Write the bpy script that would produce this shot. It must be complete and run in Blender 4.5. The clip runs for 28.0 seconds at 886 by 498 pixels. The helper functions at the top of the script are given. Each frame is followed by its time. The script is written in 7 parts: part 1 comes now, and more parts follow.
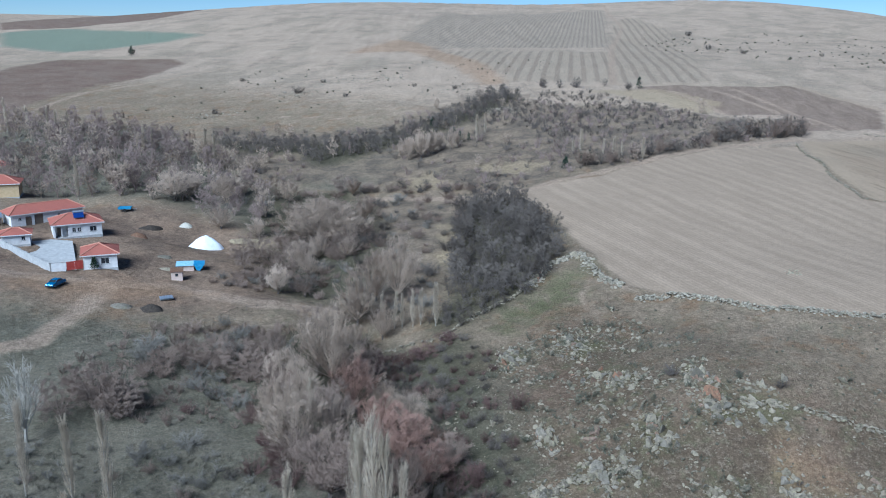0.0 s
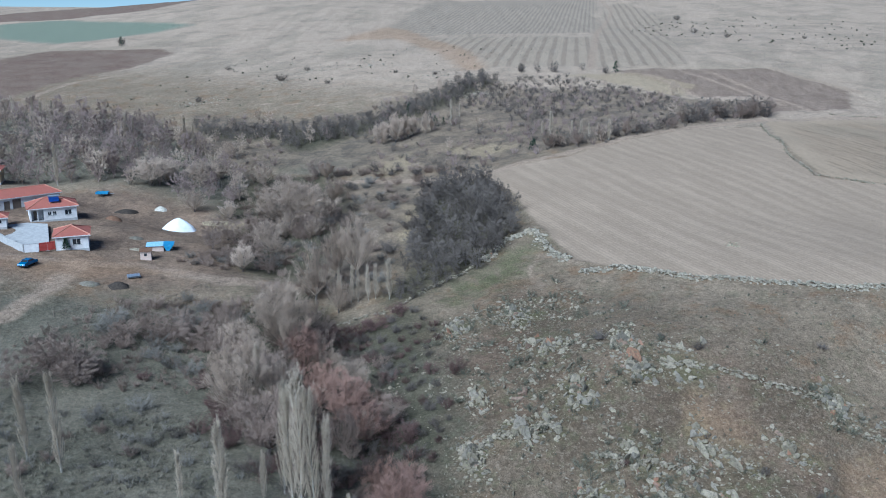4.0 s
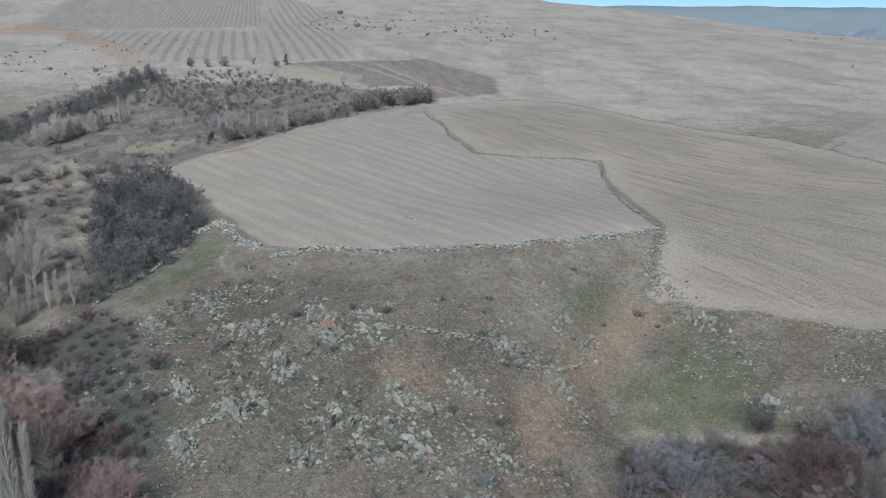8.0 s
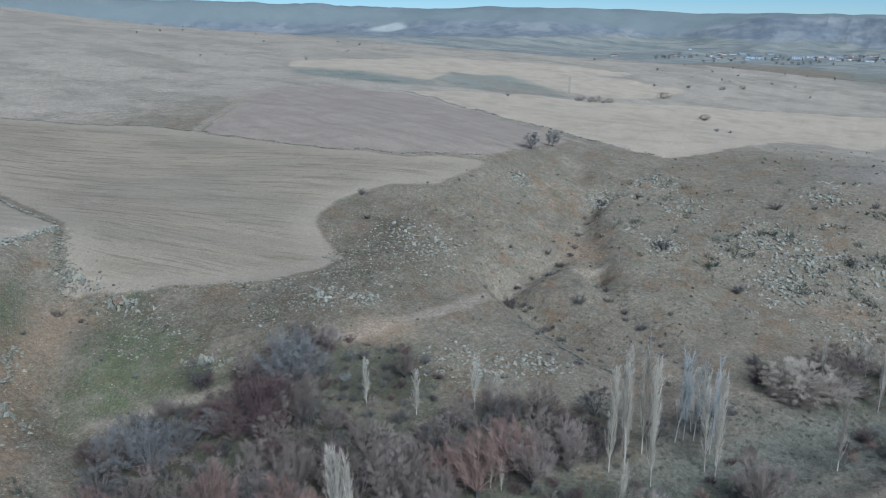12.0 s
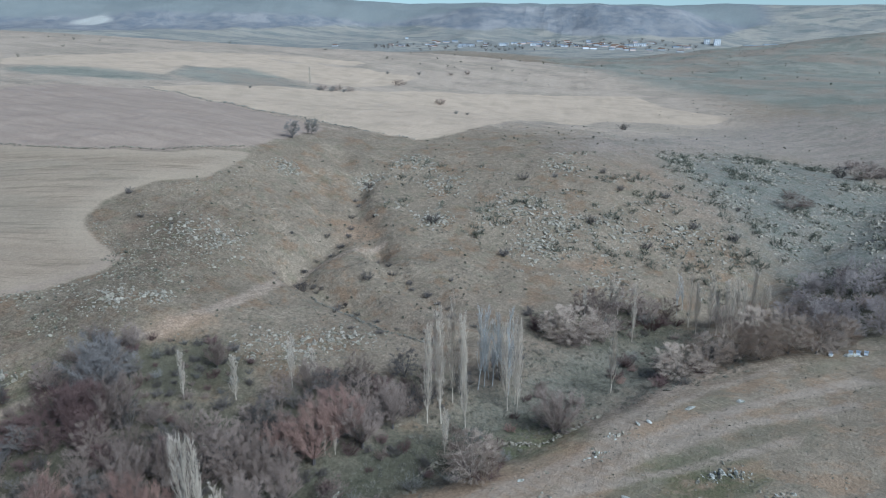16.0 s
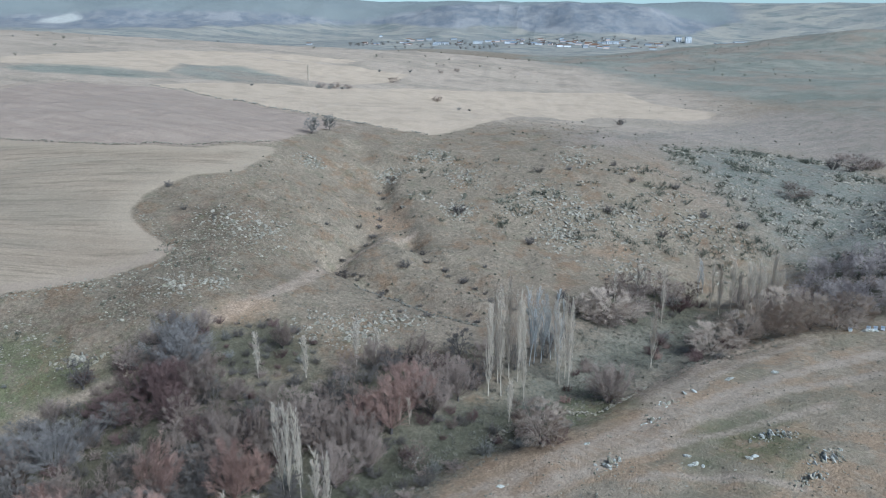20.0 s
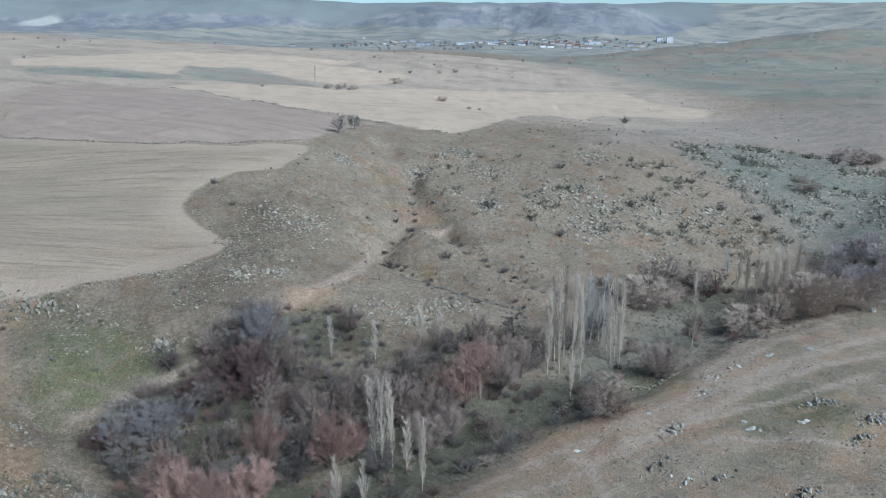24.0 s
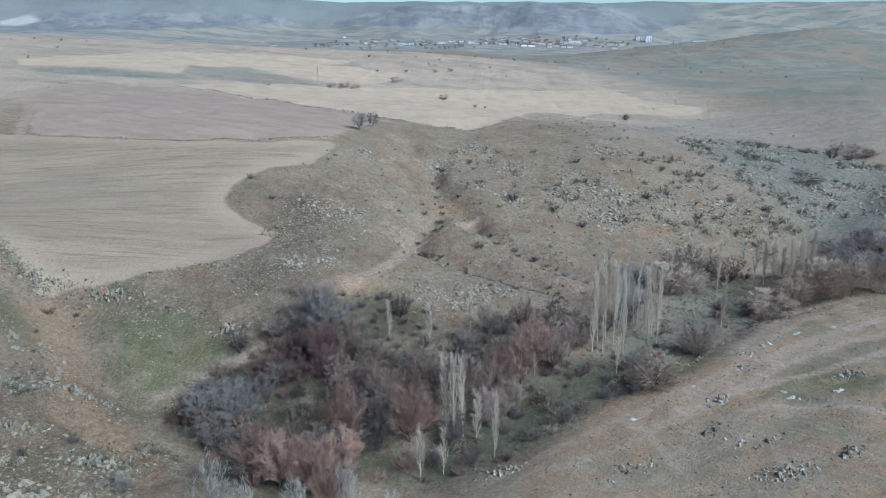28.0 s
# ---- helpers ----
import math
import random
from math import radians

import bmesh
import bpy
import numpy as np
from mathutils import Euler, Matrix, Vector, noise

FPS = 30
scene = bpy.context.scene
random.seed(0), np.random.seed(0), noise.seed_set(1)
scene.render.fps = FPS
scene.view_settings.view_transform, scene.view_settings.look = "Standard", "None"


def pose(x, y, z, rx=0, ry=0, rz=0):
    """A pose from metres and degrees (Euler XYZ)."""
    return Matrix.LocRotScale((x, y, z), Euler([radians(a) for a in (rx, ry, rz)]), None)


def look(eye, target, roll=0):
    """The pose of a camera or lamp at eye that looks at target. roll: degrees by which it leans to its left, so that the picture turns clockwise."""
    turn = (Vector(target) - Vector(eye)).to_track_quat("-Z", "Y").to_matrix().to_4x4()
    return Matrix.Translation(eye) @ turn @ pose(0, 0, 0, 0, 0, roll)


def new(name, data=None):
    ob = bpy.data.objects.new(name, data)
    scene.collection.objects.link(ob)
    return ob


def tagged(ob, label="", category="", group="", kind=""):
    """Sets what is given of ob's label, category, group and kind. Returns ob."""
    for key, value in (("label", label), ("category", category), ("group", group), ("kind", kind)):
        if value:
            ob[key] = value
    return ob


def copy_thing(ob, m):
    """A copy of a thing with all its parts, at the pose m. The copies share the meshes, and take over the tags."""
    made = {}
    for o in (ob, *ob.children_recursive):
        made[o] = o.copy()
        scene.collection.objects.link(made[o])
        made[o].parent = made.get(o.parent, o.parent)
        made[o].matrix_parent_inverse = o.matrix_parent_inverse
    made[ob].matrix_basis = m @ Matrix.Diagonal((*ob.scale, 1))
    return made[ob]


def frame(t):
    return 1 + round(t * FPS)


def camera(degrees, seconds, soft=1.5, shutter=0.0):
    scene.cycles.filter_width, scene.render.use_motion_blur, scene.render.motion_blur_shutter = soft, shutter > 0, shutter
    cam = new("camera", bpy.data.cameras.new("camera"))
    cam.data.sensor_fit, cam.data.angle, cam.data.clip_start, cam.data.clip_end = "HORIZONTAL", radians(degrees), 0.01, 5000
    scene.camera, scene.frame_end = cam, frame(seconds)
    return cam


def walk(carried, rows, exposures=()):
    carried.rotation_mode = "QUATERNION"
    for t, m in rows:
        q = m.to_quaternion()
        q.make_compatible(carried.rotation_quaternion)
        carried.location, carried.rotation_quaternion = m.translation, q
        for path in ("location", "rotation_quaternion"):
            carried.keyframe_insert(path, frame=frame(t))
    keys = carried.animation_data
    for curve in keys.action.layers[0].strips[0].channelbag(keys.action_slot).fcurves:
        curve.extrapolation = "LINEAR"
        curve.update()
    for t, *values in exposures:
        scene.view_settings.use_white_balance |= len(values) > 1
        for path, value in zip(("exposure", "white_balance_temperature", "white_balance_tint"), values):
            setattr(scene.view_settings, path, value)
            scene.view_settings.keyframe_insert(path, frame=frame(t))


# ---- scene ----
cam = camera(55.59, 28.0, soft=1.08)
ROWS = [
    (0, -0.15, 0.77, 59.71, 0.45, -14.25, -0.81),
    (0.5, 1.52, 0.27, 59.73, -2.41, -14.41, -0.69),
    (1, 3.08, -0.52, 59.70, -2.56, -14.61, -0.55),
    (1.5, 4.59, -1.51, 59.61, -2.19, -14.83, -0.48),
    (2, 6.03, -2.64, 59.52, -1.70, -14.99, -0.49),
    (2.5, 7.41, -3.83, 59.47, -1.22, -15.18, -0.45),
    (3, 8.39, -4.73, 59.46, -0.77, -14.95, -0.38),
    (3.5, 9.15, -5.56, 59.35, -0.20, -14.97, -0.24),
    (5.5, 9.84, -8.91, 59.23, 2.06, -15.28, -0.10),
    (6, 9.68, -9.83, 59.21, -1.66, -15.30, -0.14),
    (6.5, 9.48, -10.78, 59.19, -6.03, -15.30, -0.17),
    (7, 9.10, -11.72, 59.17, -10.00, -15.31, -0.19),
    (7.5, 8.59, -12.60, 59.13, -15.93, -15.32, -0.27),
    (8, 8.13, -13.36, 59.00, -21.19, -15.31, -0.23),
    (8.5, 7.29, -14.10, 58.82, -25.06, -15.32, -0.23),
    (9, 6.55, -14.86, 58.71, -28.93, -15.35, -0.20),
    (9.5, 5.63, -15.50, 58.62, -33.64, -15.38, -0.18),
    (10, 4.63, -16.01, 58.60, -39.39, -15.40, -0.14),
    (10.5, 3.59, -16.46, 58.63, -45.74, -15.44, -0.08),
    (11, 2.40, -16.65, 58.73, -51.94, -15.51, -0.13),
    (11.5, 1.18, -16.75, 58.76, -57.89, -15.55, -0.12),
    (12, -0.13, -16.57, 58.88, -62.83, -15.66, -0.13),
    (12.5, -1.41, -16.27, 58.90, -67.51, -15.76, -0.12),
    (13, -2.72, -15.81, 58.89, -71.74, -15.81, -0.11),
    (13.5, -4.06, -15.19, 58.91, -76.89, -15.91, -0.09),
    (15.5, -9.32, -11.00, 58.88, -81.20, -16.20, 0.15),
    (16, -10.64, -9.65, 58.91, -81.36, -16.25, 0.16),
    (16.5, -11.95, -8.21, 58.97, -81.70, -16.31, 0.18),
    (17, -13.24, -6.74, 59.03, -81.94, -16.35, 0.17),
    (17.5, -14.56, -5.25, 59.06, -82.20, -16.38, 0.16),
    (18, -15.90, -3.70, 59.10, -82.45, -16.40, 0.15),
    (18.5, -17.27, -2.16, 59.16, -82.82, -16.40, 0.12),
    (19, -18.68, -0.56, 59.23, -82.93, -16.40, 0.14),
    (19.5, -20.11, 1.00, 59.28, -83.09, -16.40, 0.13),
    (20, -21.50, 2.54, 59.34, -83.27, -16.38, 0.16),
    (20.5, -22.86, 4.04, 59.37, -83.43, -16.37, 0.17),
    (21, -24.22, 5.56, 59.40, -83.63, -16.35, 0.20),
    (21.5, -25.60, 7.11, 59.46, -83.84, -16.35, 0.22),
    (23.5, -31.04, 13.38, 59.76, -84.45, -16.34, 0.30),
    (24, -32.46, 14.91, 59.88, -84.60, -16.32, 0.34),
    (24.5, -33.85, 16.46, 59.97, -84.73, -16.34, 0.37),
    (25, -35.19, 18.06, 60.07, -84.86, -16.36, 0.40),
    (25.5, -36.55, 19.62, 60.17, -84.99, -16.36, 0.43),
    (26, -37.92, 21.17, 60.25, -85.12, -16.34, 0.47),
    (26.5, -39.29, 22.73, 60.30, -85.27, -16.37, 0.51),
    (27, -40.66, 24.31, 60.36, -85.41, -16.38, 0.54),
    (27.5, -41.97, 25.83, 60.37, -85.51, -16.50, 0.59),
    (28, -42.82, 27.00, 60.48, -86.07, -16.38, 0.36),
]
EXPOSURES = [(0.0, 1.12, 4790, 2), (5.5, 1.12, 4790, 2), (8.0, 1.0, 4790, 1), (11.0, 0.82, 4650, -2), (13.5, 0.95, 4620, -1), (16.0, 0.99, 4740, 0), (18.0, 1.15, 4780, 0), (28.0, 1.15, 4780, 0)]
walk(cam, [(t, pose(x, y, z, 90 + pitch, roll, yaw)) for t, x, y, z, yaw, pitch, roll in ROWS], EXPOSURES)

# ---- world, sun ----
world = bpy.data.worlds.new("sky")
scene.world = world
world.use_nodes = True
wn = world.node_tree.nodes
sky = wn.new("ShaderNodeTexSky")
sky.sky_type, sky.sun_disc = "NISHITA", False
sky.sun_elevation, sky.sun_rotation = radians(42), radians(215)
sky.air_density, sky.dust_density, sky.ozone_density = 0.8, 0.0, 3.0
sky.altitude = 2000
world.node_tree.links.new(sky.outputs[0], wn["Background"].inputs[0])
wn["Background"].inputs[1].default_value = 0.036
sun = new("sun", bpy.data.lights.new("sun", "SUN"))
sun.data.energy, sun.data.angle, sun.data.color = 2.8, radians(40), (1.0, 0.96, 0.92)
sun.matrix_world = look((-43, -61, 67), (0, 0, 0))

# ---- materials ----
class Mat:
    """A node material with a short way to write its nodes."""

    def __init__(self, name, rough=0.9, metal=0.0, spec=0.2):
        self.m = bpy.data.materials.new(name)
        self.m.use_nodes = True
        self.t = self.m.node_tree
        self.b = self.t.nodes["Principled BSDF"]
        self.b.inputs["Roughness"].default_value = rough
        self.b.inputs["Metallic"].default_value = metal
        self.b.inputs["Specular IOR Level"].default_value = spec
        self.where = None

    def put(self, socket, v):
        if isinstance(v, bpy.types.NodeSocket):
            self.t.links.new(v, socket)
        elif isinstance(v, (tuple, list)) and len(v) == 3 and socket.type == "RGBA":
            socket.default_value = (*v, 1)
        else:
            socket.default_value = v

    def world(self):
        return self.t.nodes.new("ShaderNodeNewGeometry").outputs["Position"]

    def local(self):
        return self.t.nodes.new("ShaderNodeTexCoord").outputs["Object"]

    def noise(self, vec, scale, detail=4.0, rough=0.6, stretch=None):
        if stretch:
            mp = self.t.nodes.new("ShaderNodeMapping")
            self.put(mp.inputs["Vector"], vec)
            mp.vector_type = "TEXTURE"
            mp.inputs["Scale"].default_value = [1 / s for s in stretch[:3]]
            mp.inputs["Rotation"].default_value = (0, 0, radians(stretch[3]) if len(stretch) > 3 else 0)
            vec = mp.outputs[0]
        n = self.t.nodes.new("ShaderNodeTexNoise")
        self.put(n.inputs["Vector"], vec)
        n.inputs["Scale"].default_value, n.inputs["Detail"].default_value, n.inputs["Roughness"].default_value = scale, detail, rough
        return n.outputs[0]

    def wave(self, vec, scale, turn=0.0, distort=1.0):
        mp = self.t.nodes.new("ShaderNodeMapping")
        self.put(mp.inputs["Vector"], vec)
        mp.inputs["Rotation"].default_value = (0, 0, radians(turn))
        n = self.t.nodes.new("ShaderNodeTexWave")
        self.put(n.inputs["Vector"], mp.outputs[0])
        n.inputs["Scale"].default_value, n.inputs["Distortion"].default_value, n.inputs["Detail"].default_value = scale, distort, 2.0
        n.inputs["Detail Scale"].default_value = 0.6
        return n.outputs["Fac"]

    def attr(self, name):
        n = self.t.nodes.new("ShaderNodeAttribute")
        n.attribute_name = name
        return n.outputs["Fac"]

    def math(self, op, a, b=0.0):
        n = self.t.nodes.new("ShaderNodeMath")
        n.operation = op
        self.put(n.inputs[0], a)
        self.put(n.inputs[1], b)
        return n.outputs[0]

    def span(self, v, lo, hi, a=0.0, b=1.0):
        n = self.t.nodes.new("ShaderNodeMapRange")
        n.interpolation_type = "SMOOTHSTEP"
        self.put(n.inputs[0], v)
        for i, x in enumerate((lo, hi, a, b)):
            n.inputs[i + 1].default_value = x
        return n.outputs[0]

    def mix(self, f, a, b, blend="MIX"):
        n = self.t.nodes.new("ShaderNodeMix")
        n.data_type, n.blend_type = "RGBA", blend
        self.put(n.inputs[0], f)
        self.put(n.inputs[6], a)
        self.put(n.inputs[7], b)
        return n.outputs[2]

    def random(self):
        return self.t.nodes.new("ShaderNodeObjectInfo").outputs["Random"]

    def island(self):
        return self.t.nodes.new("ShaderNodeNewGeometry").outputs["Random Per Island"]

    def bump(self, height, strength=0.5, distance=0.05, after=None):
        n = self.t.nodes.new("ShaderNodeBump")
        n.inputs["Strength"].default_value, n.inputs["Distance"].default_value = strength, distance
        self.put(n.inputs["Height"], height)
        if after:
            self.put(n.inputs["Normal"], after)
        return n.outputs[0]

    def done(self, colour, normal=None, rough=None):
        self.put(self.b.inputs["Base Color"], colour)
        if normal:
            self.put(self.b.inputs["Normal"], normal)
        if rough is not None:
            self.put(self.b.inputs["Roughness"], rough)
        return self.m


def ground_material():
    m = Mat("ground", rough=0.95, spec=0.1)
    p = m.world()
    big, mid, small, fine = m.noise(p, 0.012, 5), m.noise(p, 0.09, 5), m.noise(p, 0.7, 5, 0.7), m.noise(p, 3.5, 4, 0.75)
    edge = m.math("MULTIPLY", m.math("SUBTRACT", m.noise(p, 0.25, 4), 0.5), 5.0)

    def mask(name, width=1.0, wobble=1.0):
        v = m.math("ADD", m.attr(name), m.math("MULTIPLY", edge, wobble))
        return m.span(v, -width, width)

    # dry steppe: straw, bare earth, a little green
    straw = m.mix(m.span(mid, 0.35, 0.65), (0.222, 0.177, 0.132), (0.278, 0.224, 0.167))
    col = m.mix(m.span(small, 0.42, 0.66, 0, 0.6), straw, (0.165, 0.135, 0.1))
    col = m.mix(m.span(m.noise(p, 0.13, 6, 0.75), 0.5, 0.62, 0, 0.7), col, (0.215, 0.148, 0.1))
    col = m.mix(m.span(m.noise(p, 0.17, 5, 0.7, (1, 1.6, 1, 70)), 0.52, 0.64, 0, 0.4), col, (0.145, 0.133, 0.09))
    col = m.mix(m.span(big, 0.5, 0.7, 0, 0.5), col, (0.26, 0.2, 0.155))
    tuft = m.span(m.noise(p, 2.6, 5, 0.85), 0.5, 0.66, 0, 0.6)
    col = m.mix(tuft, col, (0.132, 0.108, 0.076))
    pale = m.mix(mid, (0.395, 0.315, 0.244), (0.45, 0.365, 0.285))
    pale = m.mix(m.span(small, 0.5, 0.75, 0, 0.5), pale, (0.23, 0.19, 0.15))
    pale = m.mix(m.span(m.noise(p, 0.035, 6, 0.75), 0.5, 0.62, 0, 0.55), pale, (0.235, 0.193, 0.152))
    pale = m.mix(m.span(m.noise(p, 0.013, 5, 0.65, (1, 2.5, 1, 79)), 0.48, 0.58, 0, 0.45), pale, (0.245, 0.208, 0.16))
    pale = m.mix(m.span(m.noise(p, 0.09, 5, 0.75, (0.5, 4, 1, -25)), 0.52, 0.64, 0, 0.3), pale, (0.2, 0.168, 0.125))
    pale = m.mix(m.span(m.noise(p, 0.06, 5, 0.7, (0.5, 4, 1, -25)), 0.56, 0.66, 0, 0.3), pale, (0.42, 0.35, 0.27))
    col = m.mix(m.math("MULTIPLY", mask("pale", 40, 12), 0.85), col, pale)
    # rocky slope: grey, speckled, lichen
    speck = m.span(m.noise(p, 1.1, 6, 0.85), 0.5, 0.62)
    rock = m.mix(speck, (0.11, 0.085, 0.062), (0.165, 0.136, 0.104))
    rock = m.mix(m.span(mid, 0.5, 0.68, 0, 0.6), rock, (0.18, 0.128, 0.096))
    rock = m.mix(m.span(m.noise(p, 0.5, 5, 0.7), 0.5, 0.66, 0, 0.6), rock, (0.118, 0.113, 0.07))
    col = m.mix(m.math("MULTIPLY", mask("rocky", 14, 5), m.span(m.noise(p, 0.07, 5, 0.7), 0.38, 0.6, 0.62, 0.95)), col, rock)
    # grey-green ground of the right slope, its tone lightened to stand for haze
    lichened = m.mix(m.span(m.noise(p, 0.45, 6, 0.75), 0.42, 0.6), (0.2, 0.189, 0.158), (0.138, 0.138, 0.11))
    lichened = m.mix(m.span(m.noise(p, 0.12, 5, 0.7), 0.5, 0.62, 0, 0.6), lichened, (0.22, 0.185, 0.15))
    col = m.mix(m.math("MULTIPLY", mask("cool", 12, 6), 0.8), col, lichened)
    bare = m.mix(m.span(m.noise(p, 0.05, 6, 0.7, (1, 3, 1, -40)), 0.42, 0.6), (0.295, 0.24, 0.195), (0.235, 0.2, 0.16))
    bare = m.mix(m.span(m.noise(p, 0.16, 6, 0.75), 0.54, 0.64, 0, 0.6), bare, (0.15, 0.145, 0.115))
    col = m.mix(m.math("MULTIPLY", mask("crest", 16, 6), 0.8), col, bare)
    # sandy bank above the stream, eroded to orange earth
    sand = m.mix(m.span(m.noise(p, 0.3, 5, 0.7), 0.4, 0.65), (0.262, 0.212, 0.156), (0.335, 0.272, 0.203))
    sand = m.mix(m.span(m.noise(p, 0.11, 6, 0.7), 0.45, 0.58, 0, 0.75), sand, (0.335, 0.238, 0.163))
    sand = m.mix(m.span(m.noise(p, 0.055, 5, 0.6, (1, 2.2, 1, -45)), 0.5, 0.62, 0, 0.65), sand, (0.195, 0.17, 0.12))
    sand = m.mix(m.span(m.noise(p, 0.6, 4, 0.6, (0.35, 3, 1, 40)), 0.54, 0.64, 0, 0.35), sand, (0.4, 0.32, 0.24))
    col = m.mix(m.math("MULTIPLY", mask("bank", 4, 3), 0.85), col, sand)
    # meadow along the stream
    green = m.mix(m.span(mid, 0.4, 0.65), (0.118, 0.109, 0.082), (0.168, 0.15, 0.116))
    green = m.mix(m.span(small, 0.5, 0.7, 0, 0.7), green, (0.19, 0.175, 0.14))
    green = m.mix(m.span(fine, 0.55, 0.7, 0, 0.5), green, (0.06, 0.06, 0.045))
    col = m.mix(m.math("MULTIPLY", mask("meadow", 7, 3), 0.9), col, green)
    thatch = m.mix(m.span(m.noise(p, 0.12, 5, 0.7), 0.4, 0.62), (0.125, 0.103, 0.082), (0.225, 0.18, 0.135))
    col = m.mix(m.math("MULTIPLY", mask("thatch", 6, 4), 0.88), col, thatch)
    fresh = m.mix(small, (0.082, 0.086, 0.044), (0.13, 0.125, 0.075))
    col = m.mix(m.math("MULTIPLY", m.math("MULTIPLY", mask("green", 5, 3), m.span(m.noise(p, 0.4, 5, 0.7), 0.3, 0.55)), 0.8), col, fresh)
    # litter of leaves and mud below the trees
    litter = m.mix(small, (0.05, 0.048, 0.033), (0.1, 0.09, 0.062))
    col = m.mix(m.math("MULTIPLY", mask("litter", 5, 2), 0.85), col, litter)
    yard = m.mix(m.span(m.noise(p, 0.1, 5, 0.7), 0.4, 0.6), (0.15, 0.112, 0.087), (0.235, 0.175, 0.132))
    col = m.mix(m.math("MULTIPLY", mask("yard", 5, 3), 0.8), col, yard)
    # tilled fields
    rows = m.wave(p, 0.4, -19, 1.6)
    field = m.mix(m.span(m.noise(p, 0.04, 4, 0.6, (1, 6, 1, -71)), 0.35, 0.65), (0.362, 0.288, 0.219), (0.313, 0.248, 0.188))
    field = m.mix(m.math("MULTIPLY", rows, 0.3), field, (0.2, 0.165, 0.13))
    field = m.mix(m.math("MULTIPLY", m.span(m.wave(p, 0.075, -19, 2.2), 0.2, 0.7), 0.28), field, (0.235, 0.186, 0.14))
    field = m.mix(m.span(small, 0.45, 0.75, 0, 0.3), field, (0.25, 0.2, 0.15))
    col = m.mix(mask("field", 0.8, 0.25), col, field)
    tawny = m.mix(m.span(m.noise(p, 0.03, 4, 0.6, (1, 6, 1, -72)), 0.35, 0.65), (0.345, 0.272, 0.202), (0.292, 0.229, 0.17))
    tawny = m.mix(m.span(m.noise(p, 0.2, 4, 0.7, (0.3, 4, 1, -72)), 0.5, 0.62, 0, 0.7), tawny, (0.205, 0.164, 0.12))
    tawny = m.mix(m.span(m.noise(p, 0.018, 5, 0.6, (1, 3, 1, -72)), 0.46, 0.6, 0, 0.32), tawny, (0.225, 0.192, 0.146))
    tawny = m.mix(m.span(m.attr("grassfield"), 2, 9, 0.55, 0), tawny, (0.385, 0.308, 0.23))
    col = m.mix(mask("grassfield", 0.8, 0.25), col, tawny)
    stub = m.mix(m.wave(p, 0.16, 22, 0.8), (0.5, 0.395, 0.298), (0.435, 0.342, 0.256))
    stub = m.mix(m.span(mid, 0.4, 0.7, 0, 0.4), stub, (0.27, 0.22, 0.16))
    col = m.mix(mask("stubble", 1.2, 0.6), col, stub)
    plough = m.mix(m.span(mid, 0.35, 0.7), (0.168, 0.124, 0.098), (0.205, 0.16, 0.126))
    col = m.mix(mask("plough", 3, 2), col, plough)
    mauve = m.mix(m.span(m.noise(p, 0.05, 5, 0.65, (1, 5, 1, -107)), 0.35, 0.65), (0.297, 0.232, 0.183), (0.345, 0.273, 0.215))
    col = m.mix(mask("mauve", 1.2, 0.6), col, mauve)
    fallow = m.mix(m.span(m.noise(p, 0.08, 5, 0.65, (1, 4, 1, 80)), 0.35, 0.65), (0.205, 0.158, 0.124), (0.25, 0.197, 0.155))
    col = m.mix(mask("fallow", 1.5, 0.8), col, fallow)
    strip = m.mix(m.span(m.wave(p, 0.05, 8, 0.5), 0.12, 0.55), (0.25, 0.203, 0.157), (0.335, 0.276, 0.212))
    strip = m.mix(m.span(mid, 0.45, 0.7, 0, 0.45), strip, (0.26, 0.2, 0.15))
    col = m.mix(m.math("MULTIPLY", mask("strips", 4, 2), 0.85), col, strip)
    drill = m.mix(m.span(m.wave(p, 0.09, 9, 0.4), 0.2, 0.7), (0.24, 0.198, 0.155), (0.305, 0.253, 0.197))
    col = m.mix(m.math("MULTIPLY", mask("drills", 5, 2), 0.8), col, drill)
    crop = m.mix(mid, (0.17, 0.192, 0.145), (0.215, 0.218, 0.165))
    col = m.mix(mask("crop", 8, 3), col, crop)
    # far dry hills and badlands beyond the basin
    heath = m.mix(m.span(m.noise(p, 0.02, 6, 0.75), 0.42, 0.6), (0.185, 0.182, 0.145), (0.26, 0.238, 0.19))
    heath = m.mix(m.span(m.noise(p, 0.008, 6, 0.7), 0.46, 0.6, 0, 0.75), heath, (0.255, 0.2, 0.155))
    heath = m.mix(m.span(m.noise(p, 0.05, 6, 0.8), 0.52, 0.64, 0, 0.6), heath, (0.11, 0.115, 0.095))
    col = m.mix(m.math("MULTIPLY", mask("heath", 20, 8), 0.85), col, heath)
    flats = m.mix(m.span(m.noise(p, 0.004, 5, 0.6, (1, 3, 1, 95)), 0.46, 0.54), (0.225, 0.208, 0.178), (0.285, 0.255, 0.21))
    flats = m.mix(m.span(m.noise(p, 0.008, 6, 0.7, (1, 4, 1, 80)), 0.53, 0.57, 0, 0.7), flats, (0.14, 0.145, 0.13))
    col = m.mix(m.span(m.attr("basin"), 0, 1), col, flats)
    # cliff and upland greys lean cool: slight distance haze put into the colour
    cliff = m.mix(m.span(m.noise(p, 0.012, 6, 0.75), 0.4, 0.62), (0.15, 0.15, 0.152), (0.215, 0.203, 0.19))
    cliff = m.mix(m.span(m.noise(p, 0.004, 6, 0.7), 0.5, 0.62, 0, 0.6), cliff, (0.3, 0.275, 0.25))
